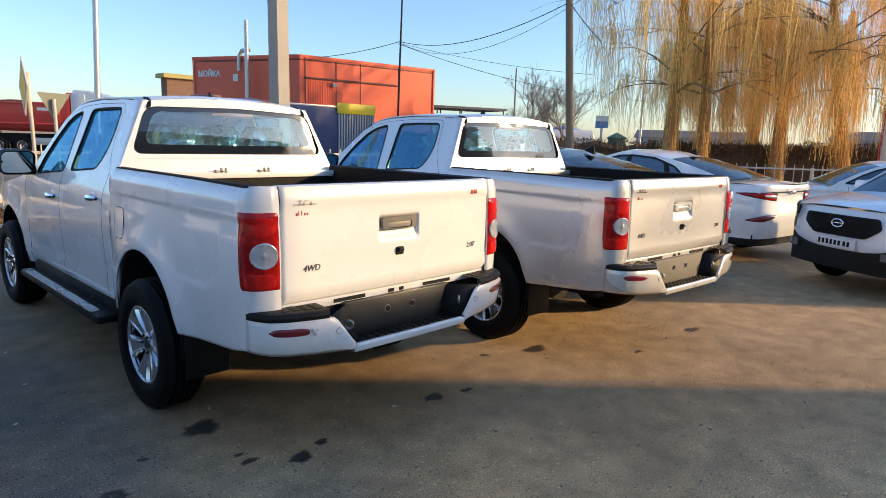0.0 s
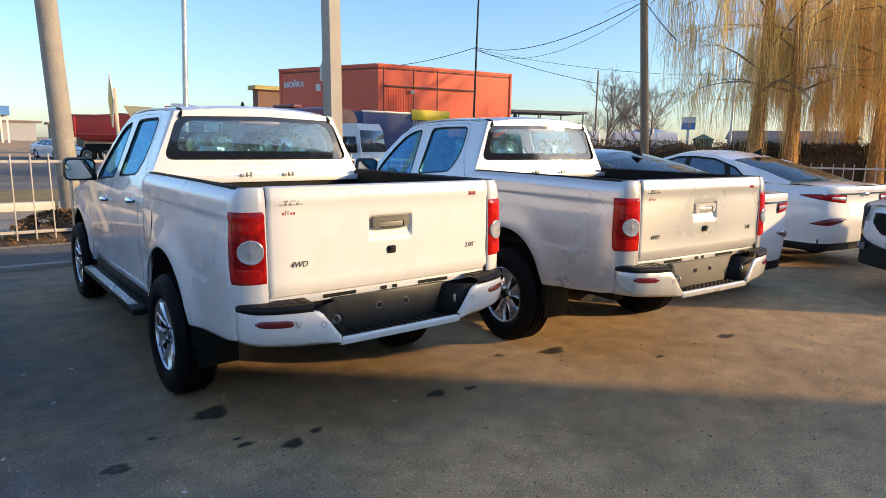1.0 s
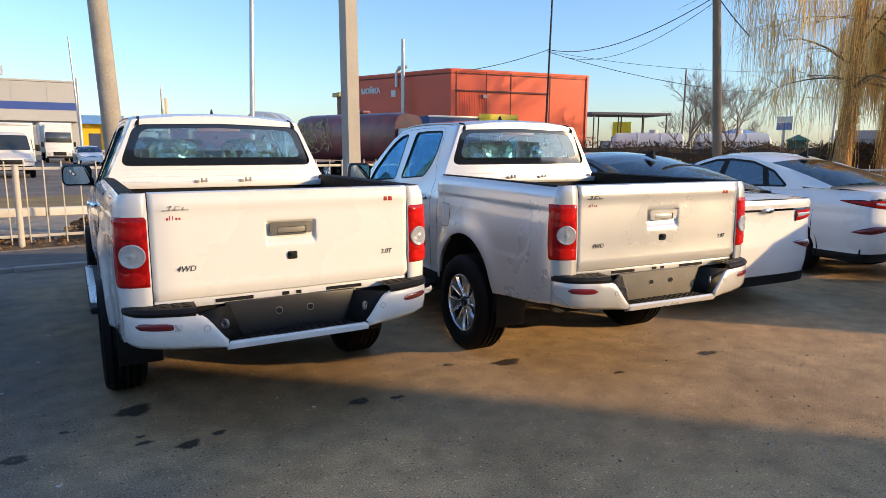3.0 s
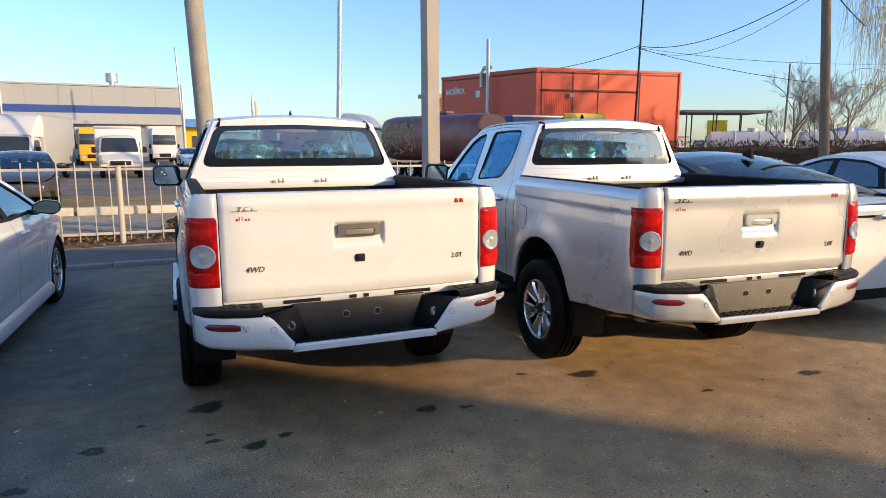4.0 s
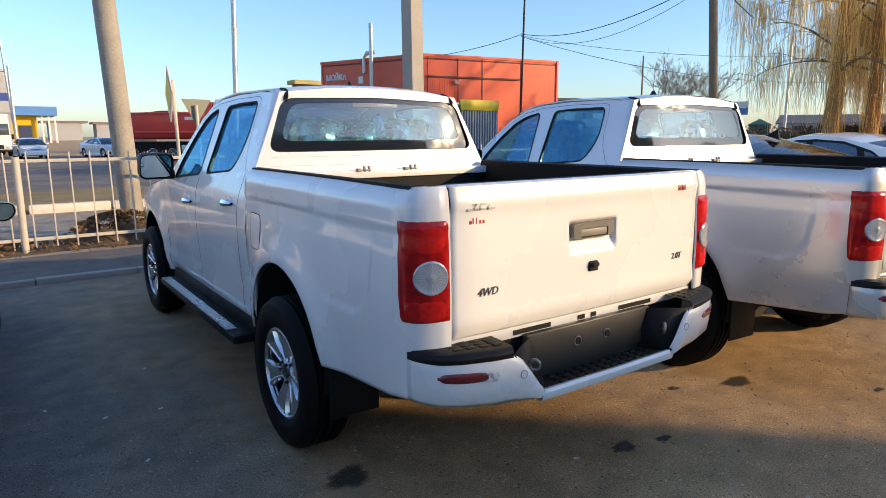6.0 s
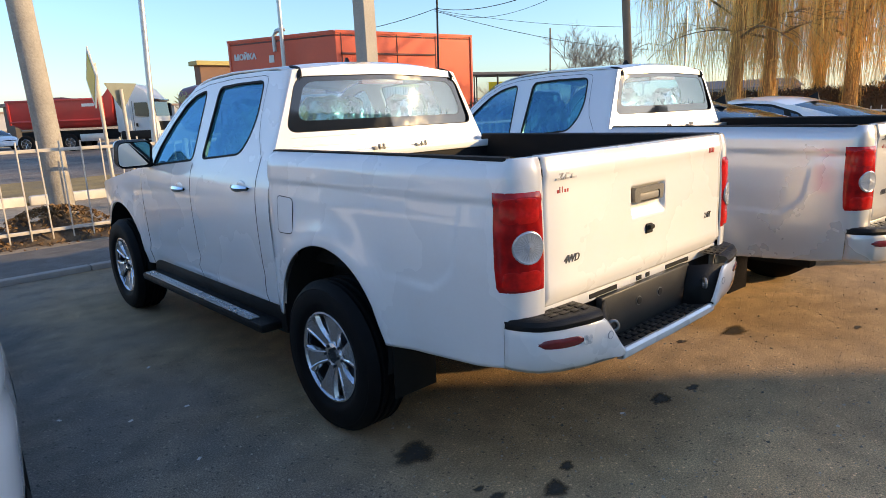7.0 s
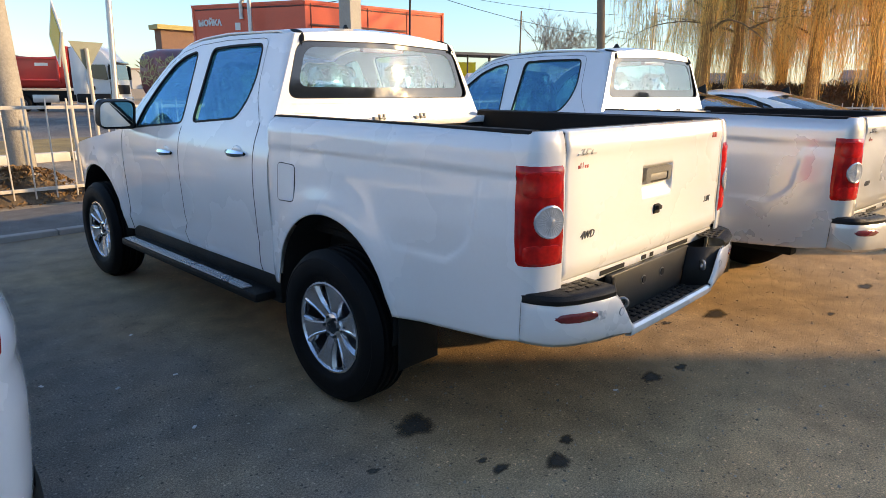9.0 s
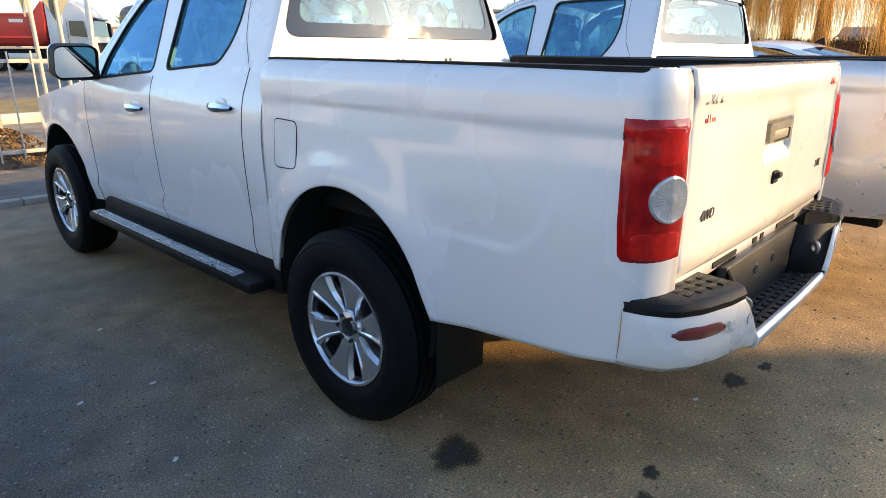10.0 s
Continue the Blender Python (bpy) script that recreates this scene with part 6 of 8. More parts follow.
for i, (x, y) in enumerate(((2.42, 2.75), (0.62, 4.6), (0.9, 4.55), (0.72, 3.95), (0.95, 5.3), (0.35, 4.9), (1.05, 2.45), (0.42, 3.3))):
    rnd = random.Random(i)
    bm = boxbm(-0.013, 0.013, -0.007, 0.007, 0, 0.004, 0.001)
    bmesh.ops.transform(bm, matrix=pose(x, y, 0.002, 0, 0, rnd.uniform(0, 180)), verts=bm.verts)
    tagged(part("litter", bm, WHITEBIT, None, "small pale scrap of litter"), "small pale scrap of litter on the asphalt", "litter")


# loose grit and small stones over the worn asphalt
rnd = random.Random(77)
vs, fs = [], []
for k in range(22000):
    x, y = rnd.uniform(-1.5, 9.0), rnd.uniform(-2.5, 4.2)
    r = rnd.uniform(0.0022, 0.0068) * (1.8 if rnd.random() < 0.08 else 1.0)
    o = len(vs)
    a0 = rnd.uniform(0, 1.6)
    vs += [(x + r * rnd.uniform(0.6, 1.3) * math.cos(a0 + a), y + r * rnd.uniform(0.6, 1.3) * math.sin(a0 + a), -0.001) for a in (0, 1.57, 3.14, 4.71)] + [(x + r * rnd.uniform(-0.4, 0.4), y + r * rnd.uniform(-0.4, 0.4), r * rnd.uniform(0.5, 1.1))]
    fs += [(o, o + 1, o + 4), (o + 1, o + 2, o + 4), (o + 2, o + 3, o + 4), (o + 3, o, o + 4)]
me = bpy.data.meshes.new("grit")
me.from_pydata(vs, [], fs)
me.materials.append(mat("grit_stone", (0.34, 0.29, 0.22), 0.9, 0, 0.2, 9, 0, island=0.6))
tagged(new("grit", me), "loose grit and tiny stones on the asphalt", "gravel", kind="stuff")

# ---- fence along the footway ----
def fence_run(p, q, label, spacing=0.245, height=1.24, post_every=3.0, first_post=0.0, bottom=0.20, material=FENCEP):
    p, q = Vector((*p, 0)), Vector((*q, 0))
    L = (q - p).length
    rot = math.degrees(math.atan2(q.y - p.y, q.x - p.x))
    F = thing("fence", Matrix.Translation(p) @ pose(0, 0, 0, 0, 0, rot), label, "fence", kind="structure")
    for z in (bottom, height):
        part("rail", boxbm(0, L, -0.02, 0.02, z - 0.022, z + 0.022, 0.004), material, F)
    picket = None
    x = 0.12
    while x < L:
        if picket is None:
            ob = part("picket", boxbm(-0.009, 0.009, -0.036, -0.020, bottom - 0.12, height + 0.115, 0.003), material, F)
            picket = ob.data
        else:
            ob = new("picket", picket)
            ob.parent = F
        ob.matrix_basis = pose(x, 0, jitter(-0.012, 0.012), 0, jitter(-0.7, 0.7), 0)
        x += spacing
    post = None
    x = first_post
    while x < L:
        if post is None:
            bm = cylbm((0, 0, -0.05), (0, 0, height + 0.05), 0.045, seg=18)
            ob = part("post", bm, material, F)
            post = ob.data
        else:
            ob = new("post", post)
            ob.parent = F
        ob.matrix_basis = pose(x, 0.0, 0, 0, jitter(-0.6, 0.6), 0)
        x += post_every
    return F


fence_run((-11.5, 10.76), (15.5, 10.80), "cream-painted steel picket fence with round posts", first_post=0.0)
fence_run((15.5, 9.6), (22.5, 0.5), "low pale steel picket fence", height=1.12)

# heap of soil and dead leaves under the fence
def heap(name, x, y, rx, ry, h, seed, label, count=260):
    rnd = random.Random(seed)
    bm = bmesh.new()
    n = 22
    rows = []
    for i in range(n + 1):
        row = []
        for j in range(n + 1):
            u, v = i / n * 2 - 1, j / n * 2 - 1
            d = max(0, 1 - u * u - v * v)
            row.append(Vector((x + u * rx, y + v * ry, h * d ** 0.8 * (0.7 + 0.6 * noise.noise(Vector((u * 3 + seed, v * 3, 0.3)))) + 0.03 * d * noise.noise(Vector((u * 9, v * 9, seed))))))
        rows.append(row)
    grid(bm, rows)
    H = thing(name, Matrix.Identity(4), label, "heap")
    H["kind"] = "stuff"
    part("soil", bm, SOIL, H)
    bm = bmesh.new()
    for k in range(count):
        u, v = rnd.gauss(0, 0.42), rnd.gauss(0, 0.42)
        d = max(0, 1 - u * u - v * v)
        c = Vector((x + u * rx, y + v * ry, h * d ** 0.8 + rnd.uniform(0.0, 0.05)))
        mm = Matrix.Translation(c) @ Euler((rnd.uniform(-1, 1), rnd.uniform(-1, 1), rnd.uniform(0, 6))).to_matrix().to_4x4()
        s = rnd.uniform(0.02, 0.05)
        bm.faces.new([bm.verts.new(mm @ Vector(q)) for q in ((-s, 0, 0), (0, -s * 0.6, s * 0.3), (s, 0, 0), (0, s * 0.6, s * 0.3))])
    part("dead_leaves", bm, LEAFD, H, smooth=False)


heap("leaf_heap", 1.75, 11.25, 0.85, 0.5, 0.42, 2, "heap of soil and dead leaves by the old pole", 900)
heap("leaf_litter", -1.5, 10.95, 3.4, 0.45, 0.12, 5, "dead leaves and soil under the fence", 2200)
heap("leaf_litter", 3.6, 11.0, 2.4, 0.45, 0.12, 7, "dead leaves and soil under the fence", 1500)


# ---- poles, cables and signs ----
def pole(name, x, y, r0, r1, h, material, label, lean=(0, 0), square=False, seg=18, sink=0.2):
    bm = bmesh.new()
    rows = []
    n = 4 if square else seg
    for k in range(13):
        t = k / 12
        r = (r0 + (r1 - r0) * t) * (math.sqrt(2) if square else 1)
        c = Vector((x + lean[0] * t, y + lean[1] * t, -sink + (h + sink) * t))
        wob = 0.0 if square else 0.006
        rows.append([c + Vector((r * math.cos(a) + wob * noise.noise(Vector((a, t * 9, x))), r * math.sin(a), 0)) for a in [2 * math.pi * (i + 0.5) / n + (0.15 if square else 0) for i in range(n)]])
    vs = grid(bm, rows, True)
    bm.faces.new(vs[-1])
    if square:
        bmesh.ops.bevel(bm, geom=[e for e in bm.edges if abs((e.verts[0].co - e.verts[1].co).normalized().z) > 0.9], offset=0.018, segments=2, affect="EDGES")
    return tagged(part(name, bm, material, None, label), label, "pole")


pole("concrete_pole", 4.82, 7.88, 0.098, 0.088, 8.5, CONCRETE, "square concrete pole rising behind the pickups", (-0.08, 0), True)
pole("old_pole", 2.006, 11.75, 0.165, 0.145, 9.5, WEATHERED, "thick weathered round pole behind the fence", (-0.38, 0.0))
pole("metal_pole", 6.53, 20.9, 0.085, 0.07, 14, GALV, "slim grey metal pole beyond the fence", (0.5, 0))
pole("wooden_pole", 21.55, 13.95, 0.16, 0.13, 9.5, WOODPOLE, "brown wooden power pole", (-1.15, 0))
pole("antenna_mast", 26.6, 30.0, 0.07, 0.05, 14, CABLE, "thin black mast before the red building", (0.35, 0))
pole("leaning_pole", 28.8, 4.4, 0.12, 0.09, 9.5, GALV, "pale leaning metal pole by the willows", (1.2, -1.0))
pole("lamp_post", 3.0, 92, 0.16, 0.1, 14.5, GALV, "tall far lamp post by the warehouse", (-0.6, 0))
pole("lamp_post", 2.9, 90, 0.2, 0.14, 9.5, GALV, "far lamp post by the warehouse", (0, 0))
pole("distant_pole", 60, 47, 0.12, 0.08, 10, WOODPOLE, "thin far pole by the road", (0, 0))
pole("distant_pole", 66, 34, 0.14, 0.1, 11, GALV, "thin far pole by the road", (0, 0))


def cable(p, q, sag, label="thin black overhead power cable", r=0.013):
    p, q = Vector(p), Vector(q)
    bm = bmesh.new()
    rows = []
    side = (q - p).cross(Vector((0, 0, 1))).normalized()
    n = 18
    for k in range(n + 1):
        t = k / n
        c = p.lerp(q, t) - Vector((0, 0, sag * 4 * t * (1 - t)))
        rows.append([c + side * r * math.cos(a) + Vector((0, 0, r * math.sin(a))) for a in (0, 2.1, 4.2)])
    grid(bm, rows, True)
    tagged(part("overhead_cable", bm, CABLE, None, label), label, "cable")


cable((26.83, 30.28, 7.45), (20.74, 13.95, 6.75), 0.75, r=0.02)
cable((26.83, 30.28, 7.4), (20.76, 13.95, 6.6), 1.15, r=0.012)
cable((26.83, 30.28, 7.4), (24.2, 34.8, 6.5), 0.12, r=0.022)
cable((26.83, 30.28, 7.35), (40, 8, 6.0), 1.2, r=0.012)
cable((26.83, 30.28, 7.3), (60, 10, 8.0), 3.0, r=0.018)
cable((20.73, 13.95, 6.8), (4.75, 7.9, 8.2), 0.5, r=0.018)
cable((20.72, 13.9, 6.7), (19.6, 11.8, 5.0), 0.05, r=0.02)
cable((4.70, 7.93, 8.4), (4.72, 7.95, 0.8), 0.0, "cable hanging down the concrete pole", r=0.009)

# road signs seen from the side
S = thing("road_sign", pose(2.93, 12.62, 0, 0, 0, 0), "yellow diamond priority sign on a white post", "road sign")
part("post", cylbm((0.04, 0.0, -0.1), (0.0, 0, 2.5), 0.03, seg=14), FENCEP, S)
dm = pose(-0.09, -0.06, 2.27, 0, 0, -96)
bm = plate([(0, -0.48), (0.48, 0), (0, 0.48), (-0.48, 0)], [], lambda u, v: dm @ Vector((u, 0, v)), dm.to_3x3() @ Vector((0, 0.02, 0)))
part("sign_board", bm, SIGNW, S)
part("sign_face", plate([(0, -0.38), (0.38, 0), (0, 0.38), (-0.38, 0)], [], lambda u, v: dm @ Vector((u, -0.006, v)), dm.to_3x3() @ Vector((0, 0.004, 0))), mat("sign_yellow", (0.75, 0.50, 0.03), 0.5), S)
S2 = thing("road_sign", pose(3.22, 12.95, 0, 0, 0, 0), "back of a triangular road sign on a pale post", "road sign")
part("post", cylbm((0.2, 0, -0.1), (0.16, 0, 2.1), 0.03, seg=14), FENCEP, S2)
part("sign_board", plate([(-0.08, 2.21), (0.44, 2.20), (0.16, 1.74)], [], lambda u, v: Vector((u, 0.04, v)), (0, 0.015, 0)), mat("sign_back", (0.24, 0.25, 0.19), 0.6), S2)

# ---- the red car-wash building ----
A, Bq, Cq, Dq = Vector((22.8, 34.9, 0)), Vector((33.1, 33.3, 0)), Vector((30.5, 42.6, 0)), Vector((19.7, 43.0, 0))
W = thing("wash_building", Matrix.Identity(4), "red metal-clad car-wash building with white lettering", "building")


def wall(name, p, q, h, t, material, parent, z0=0.0):
    d = (q - p).normalized()
    nrm = Vector((d.y, -d.x, 0))
    bm = bmesh.new()
    b = [p, q, q - nrm * t, p - nrm * t]
    vs = [bm.verts.new(v + Vector((0, 0, z))) for z in (z0, h) for v in b]
    for f in ((0, 1, 5, 4), (1, 2, 6, 5), (2, 3, 7, 6), (3, 0, 4, 7), (4, 5, 6, 7), (3, 2, 1, 0)):
        bm.faces.new([vs[i] for i in f])
    return part(name, bm, material, parent, smooth=False)


H0 = 6.5
for p, q in ((Dq, A), (A, Bq), (Bq, Cq), (Cq, Dq)):
    wall("wall", p, q, H0, 0.2, CONTRED, W)
bm = bmesh.new()
bm.faces.new([bm.verts.new(v + Vector((0, 0, H0 - 0.25))) for v in (A, Bq, Cq, Dq)])
thicken(part("roof", bm, mat("roof_felt", (0.12, 0.11, 0.1), 0.9), W), 0.1)


def on_wall(p, q, a, b, z0, z1, out, material, name, parent, smooth=False):
    """A slab on the wall from p to q, between a and b metres along it."""
    d = (q - p).normalized()
    nrm = Vector((d.y, -d.x, 0))
    bm = bmesh.new()
    vs = [bm.verts.new(p + d * u + nrm * o + Vector((0, 0, z))) for z in (z0, z1) for u, o in ((a, out), (b, out), (b, -0.01), (a, -0.01))]
    for f in ((0, 1, 5, 4), (1, 2, 6, 5), (2, 3, 7, 6), (3, 0, 4, 7), (4, 5, 6, 7), (3, 2, 1, 0)):
        bm.faces.new([vs[i] for i in f])
    return part(name, bm, material, parent, smooth=smooth)


CONTDARK = mat("dark_red_trim", (0.12, 0.03, 0.025), 0.6)
on_wall(A, Bq, 0.3, 7.2, 5.12, 5.22, 0.12, CONTDARK, "gutter", W)
for a in (0.35, 2.5, 4.3, 7.3):
    on_wall(A, Bq, a, a + 0.05, 0.0, H0, 0.03, CONTDARK, "seam", W)
for k in range(16):
    on_wall(A, Bq, 0.6 + k * 0.12, 0.68 + k * 0.12, 0.2, 5.0, 0.025, CONTRED, "shutter_rib", W)
on_wall(A, Bq, 0.0, 10.4, H0 - 0.12, H0 + 0.04, 0.05, CONTRED, "coping", W)
on_wall(Dq, A, 0.0, 8.6, H0 - 0.12, H0 + 0.04, 0.05, CONTRED, "coping", W)
on_wall(A, Bq, 2.2, 2.5, 4.75, 4.95, 0.25, mat("grey_lamp", (0.3, 0.3, 0.3), 0.5), "wall_lamp", W)
on_wall(Dq, A, 3.45, 3.85, 4.95, 5.4, 0.04, SIGNW, "vent_plate", W)
dd = (A - Dq).normalized()
rot = math.degrees(math.atan2(dd.y, dd.x))
tp = Dq + dd * 1.45 + Vector((dd.y, -dd.x, 0)) * 0.04 + Vector((0, 0, 5.42))
part("lettering", text_bm("МОЙКА", 0.50, 0.01, Matrix.Translation(tp) @ pose(0, 0, 0, 90, 0, rot), 0, 0.022), SIGNW, W, "white lettering МОЙКА", smooth=False)
cp = Dq + dd * 5.0 + Vector((dd.y, -dd.x, 0)) * 0.5
CH = thing("flue_pipe", Matrix.Identity(4), "bright steel flue pipe with an elbow", "pipe")
part("flue", cylbm(cp + Vector((0, 0, 3.2)), cp + Vector((0.0, 0, 8.6)), 0.13, seg=18), GALV, CH)
bm = bmesh.new()
rows = []
ep = Dq + dd * 4.0 + Vector((dd.y, -dd.x, 0)) * 0.05 + Vector((0, 0, 5.6))
path = [ep, ep + Vector((0, 0, 0.9)), ep + Vector((0.1, -0.2, 1.25)), ep + Vector((0.35, -0.7, 1.3)), cp + Vector((0, 0, 6.95))]
for i, c in enumerate(path):
    rows.append([c + Vector((0.13 * math.cos(a), 0, 0.13 * math.sin(a))) if i > 1 else c + Vector((0.13 * math.cos(a), 0.13 * math.sin(a), 0)) for a in [2 * math.pi * k / 14 for k in range(14)]])
grid(bm, rows, True)
part("flue_elbow", bm, GALV, CH)
AN = thing("brick_annex", Matrix.Identity(4), "low brown brick building beside the car wash", "building")
BRK = mat("brown_brick", (0.20, 0.11, 0.075), 0.85, 0, 0.2, 3, 0.3, 20)
part("wall", boxbm(29.2, 38.0, 70, 71.5, 0, 7.2), BRK, AN, smooth=False)
part("roof", boxbm(28.7, 38.3, 69.5, 71.7, 7.2, 7.65), mat("yellow_fascia", (0.38, 0.30, 0.10), 0.6), AN, smooth=False)

# ---- warehouse and yellow shop far beyond the road ----
WHW = mat("warehouse_panel", (0.40, 0.40, 0.39), 0.6, 0, 0.05, 0.25, 0.1, 6)
WHB = mat("warehouse_blue", (0.03, 0.075, 0.28), 0.5, 0, 0.05, 0.5)
WH = thing("warehouse", Matrix.Identity(4), "long pale warehouse with a blue band", "building")
part("wall", boxbm(-75, 3.0, 106, 150, 0, 10.1), WHW, WH, smooth=False)
part("blue_band", boxbm(-75.05, 3.05, 105.94, 150, 6.3, 7.35), WHB, WH, smooth=False)
part("canopy", boxbm(-75, 3.1, 104.5, 106.1, 4.7, 5.25), mat("warehouse_white", (0.42, 0.415, 0.40), 0.6), WH, smooth=False)
part("parapet", boxbm(-75.1, 3.15, 105.9, 150.1, 10.15, 10.4), WHW, WH, smooth=False)
for i in range(9):
    part("loading_door", boxbm(-66 + i * 7.5, -62 + i * 7.5, 105.9, 106.05, 0, 3.9), mat("warehouse_door", (0.25, 0.26, 0.28), 0.6), WH, smooth=False)
for i in range(18):
    part("panel_joint", boxbm(-72 + i * 4.2, -71.93 + i * 4.2, 105.95, 106.02, 7.35, 10.15), mat("joint_grey", (0.36, 0.36, 0.36), 0.6), WH, smooth=False)
for x in (-21.5, -20.2):
    part("roof_mast", cylbm((x, 105.7, 6), (x, 105.7, 11.3), 0.12, seg=8), GALV, WH)
VT = thing("roof_vent", Matrix.Identity(4), "round metal vent on the warehouse roof", "vent")
part("vent_neck", cylbm((-6.7, 112, 10.0), (-6.7, 112, 11.5), 0.45, seg=18), GALV, VT)
part("vent_drum", cylbm((-6.7, 112, 11.3), (-6.7, 112, 12.6), 0.85, seg=24), GALV, VT)
YS = thing("yellow_shop", Matrix.Identity(4), "yellow shop building with a blue roof", "building")
YEL = mat("yellow_render", (0.80, 0.46, 0.02), 0.6, 0, 0.05, 0.5)
part("wall", boxbm(4.8, 10.2, 185, 200, 0, 6.5), YEL, YS, smooth=False)
part("roof", boxbm(2.0, 14.4, 182, 202, 6.5, 8.6), mat("blue_roof", (0.08, 0.24, 0.55), 0.5, 0, 0.1, 0.5), YS, smooth=False)
part("shop_door", boxbm(6.4, 9.0, 184.8, 185.1, 0, 4.2), mat("shop_glass", (0.05, 0.06, 0.12), 0.2), YS, smooth=False)
for x in (11.2, 12.6, 13.9):
    part("shop_post", boxbm(x - 0.2, x + 0.2, 183, 183.4, 0, 6.5), SIGNW, YS, smooth=False)
TW = mat("distant_town", (0.36, 0.36, 0.37), 0.9, 0, 0.15, 0.05)
random.seed(11)
for i in range(26):
    x = -40 + i * 17 + jitter(-5, 5)
    y = 330 + jitter(-40, 90)
    hh = jitter(4, 9)
    tb = thing("distant_house", pose(x, y, 0), "far low house on the horizon", "house", "far houses")
    part("wall", boxbm(-jitter(5, 9), jitter(5, 9), -5, 5, 0, hh), TW, tb, smooth=False)
    part("roof", boxbm(-8, 8, -5.5, 5.5, hh, hh + 0.8), mat("distant_roof", (0.22, 0.16, 0.14), 0.9), tb, smooth=False)

# ---- lorries standing beyond the fence ----
VANGLASS = mat("van_glass", (0.03, 0.04, 0.045), 0.1, 0, 0.2, 2, 0, coat=1.0)


def box_van(m, label, box_paint, fairing, box_w=2.1, box_h=2.65, length=4.2):
    """A bonneted van with a box body; the middle of its front bumper at the origin, looking along -y."""
    T = thing("box_van", m, label, "van", "lorries standing by the road")
    rows = []
    for y, z0, z1, w, r in ((0.0, 0.42, 0.78, 0.80, 0.06), (0.05, 0.36, 0.92, 0.90, 0.10), (0.35, 0.34, 1.08, 0.96, 0.12), (0.75, 0.34, 1.20, 0.98, 0.12), (0.80, 0.34, 1.24, 0.98, 0.12), (1.30, 0.34, 2.00, 0.93, 0.16), (1.55, 0.34, 2.12, 0.92, 0.18), (2.15, 0.34, 2.14, 0.92, 0.18)):
        rows.append([Vector((x, y + 0.10 * (abs(x) / w) ** 3 * (y < 0.8), z)) for x, z in ((-w, z0), (-w, z1 - 2.2 * r), (-w + 0.25 * r, z1 - r), (-w + r, z1 - 0.2 * r), (-w * 0.5, z1), (0, z1 + 0.02), (w * 0.5, z1), (w - r, z1 - 0.2 * r), (w - 0.25 * r, z1 - r), (w, z1 - 2.2 * r), (w, z0))])
    bm = bmesh.new()
    vs = grid(bm, rows)
    bm.faces.new(vs[0])
    bm.faces.new(vs[-1])
    cab = part("cab", bm, LORRYWHITE, T)
    wind = rounded([(-0.86, 0.06), (0.86, 0.06), (0.76, 0.80), (-0.76, 0.80)], 0.09)
    part("windscreen", plate(dense(wind, 0.12), [], lambda u, v: Vector((u, 0.752 + 0.545 * v / 0.86 + 0.05 * (u / 0.86) ** 2, 1.262 + 0.80 * v / 0.86 - 0.02 * (u / 0.86) ** 2)), (0, 0.02, -0.01)), VANGLASS, cab, "dark windscreen")
    for s in (-1, 1):
        part("cab_window", plate(rounded([(1.02, 1.22), (1.95, 1.22), (1.95, 1.85), (1.42, 1.85)], 0.06), [], lambda y, z: Vector((s * (0.985 - 0.06 * (z - 1.2)), y, z)), (-s * 0.02, 0, 0)), VANGLASS, cab)
        part("headlamp", boxbm(s * 0.68 - 0.16, s * 0.68 + 0.16, 0.02, 0.14, 0.74, 0.90, 0.05, 3), HEADLAMP, cab)
        part("door_mirror", boxbm(s * 1.16 - 0.10, s * 1.16 + 0.10, 0.98, 1.10, 1.26, 1.56, 0.04, 3), BLACK, cab)
        part("mirror_arm", boxbm(s * 1.02 - 0.08, s * 1.02 + 0.08, 1.05, 1.10, 1.32, 1.36), BLACK, cab)
        for y in (0.55, 2.3 + length - 1.2):
            wheel(T, Matrix.Translation((s * 0.95, y, 0.35)) @ pose(0, 0, 0, 0, 0, 0 if s > 0 else 180), 0.35, 0.22, 0.2, 6, "wedge", 6)
    part("grille", boxbm(-0.46, 0.46, -0.02, 0.06, 0.66, 0.86, 0.03), BLACK, cab, "black grille")
    part("front_bumper", boxbm(-0.90, 0.90, -0.05, 0.14, 0.36, 0.58, 0.06, 3), BLACK, cab, "dark grey bumper")
    b0, b1, h = 2.22, 2.22 + length, box_w / 2
    body = part("box_body", boxbm(-h, h, b0, b1, 0.72, box_h, 0.06, 3), box_paint, T, "plain box body")
    bm = bmesh.new()
    for x in (-h, h):
        for z in (0.74, box_h - 0.03):
            box(bm, x - 0.02, x + 0.02, b0 + 0.02, b1 - 0.02, z - 0.03, z + 0.03)
    part("edge_rail", bm, GALV, body)
    part("roof_sheet", boxbm(-h + 0.05, h - 0.05, b0 - 0.015, b0 + 0.01, box_h - 0.16, box_h - 0.05, 0.01), GALV, body)
    if fairing:
        rows = []
        for k in range(7):
            t = k / 6
            y, z = 1.35 + 0.85 * t, 2.08 + (box_h - 2.10) * math.sin(t * math.pi / 2)
            w = 0.88 + (h - 0.90) * t
            rows.append([Vector((-w, y + 0.1, 2.0)), Vector((-w, y + 0.02, z - 0.16)), Vector((-w * 0.93, y, z - 0.03)), Vector((-w * 0.6, y, z)), Vector((w * 0.6, y, z)), Vector((w * 0.93, y, z - 0.03)), Vector((w, y + 0.02, z - 0.16)), Vector((w, y + 0.1, 2.0))])
        part("roof_fairing", gridbm(rows), LORRYWHITE, T, "rounded white roof fairing")
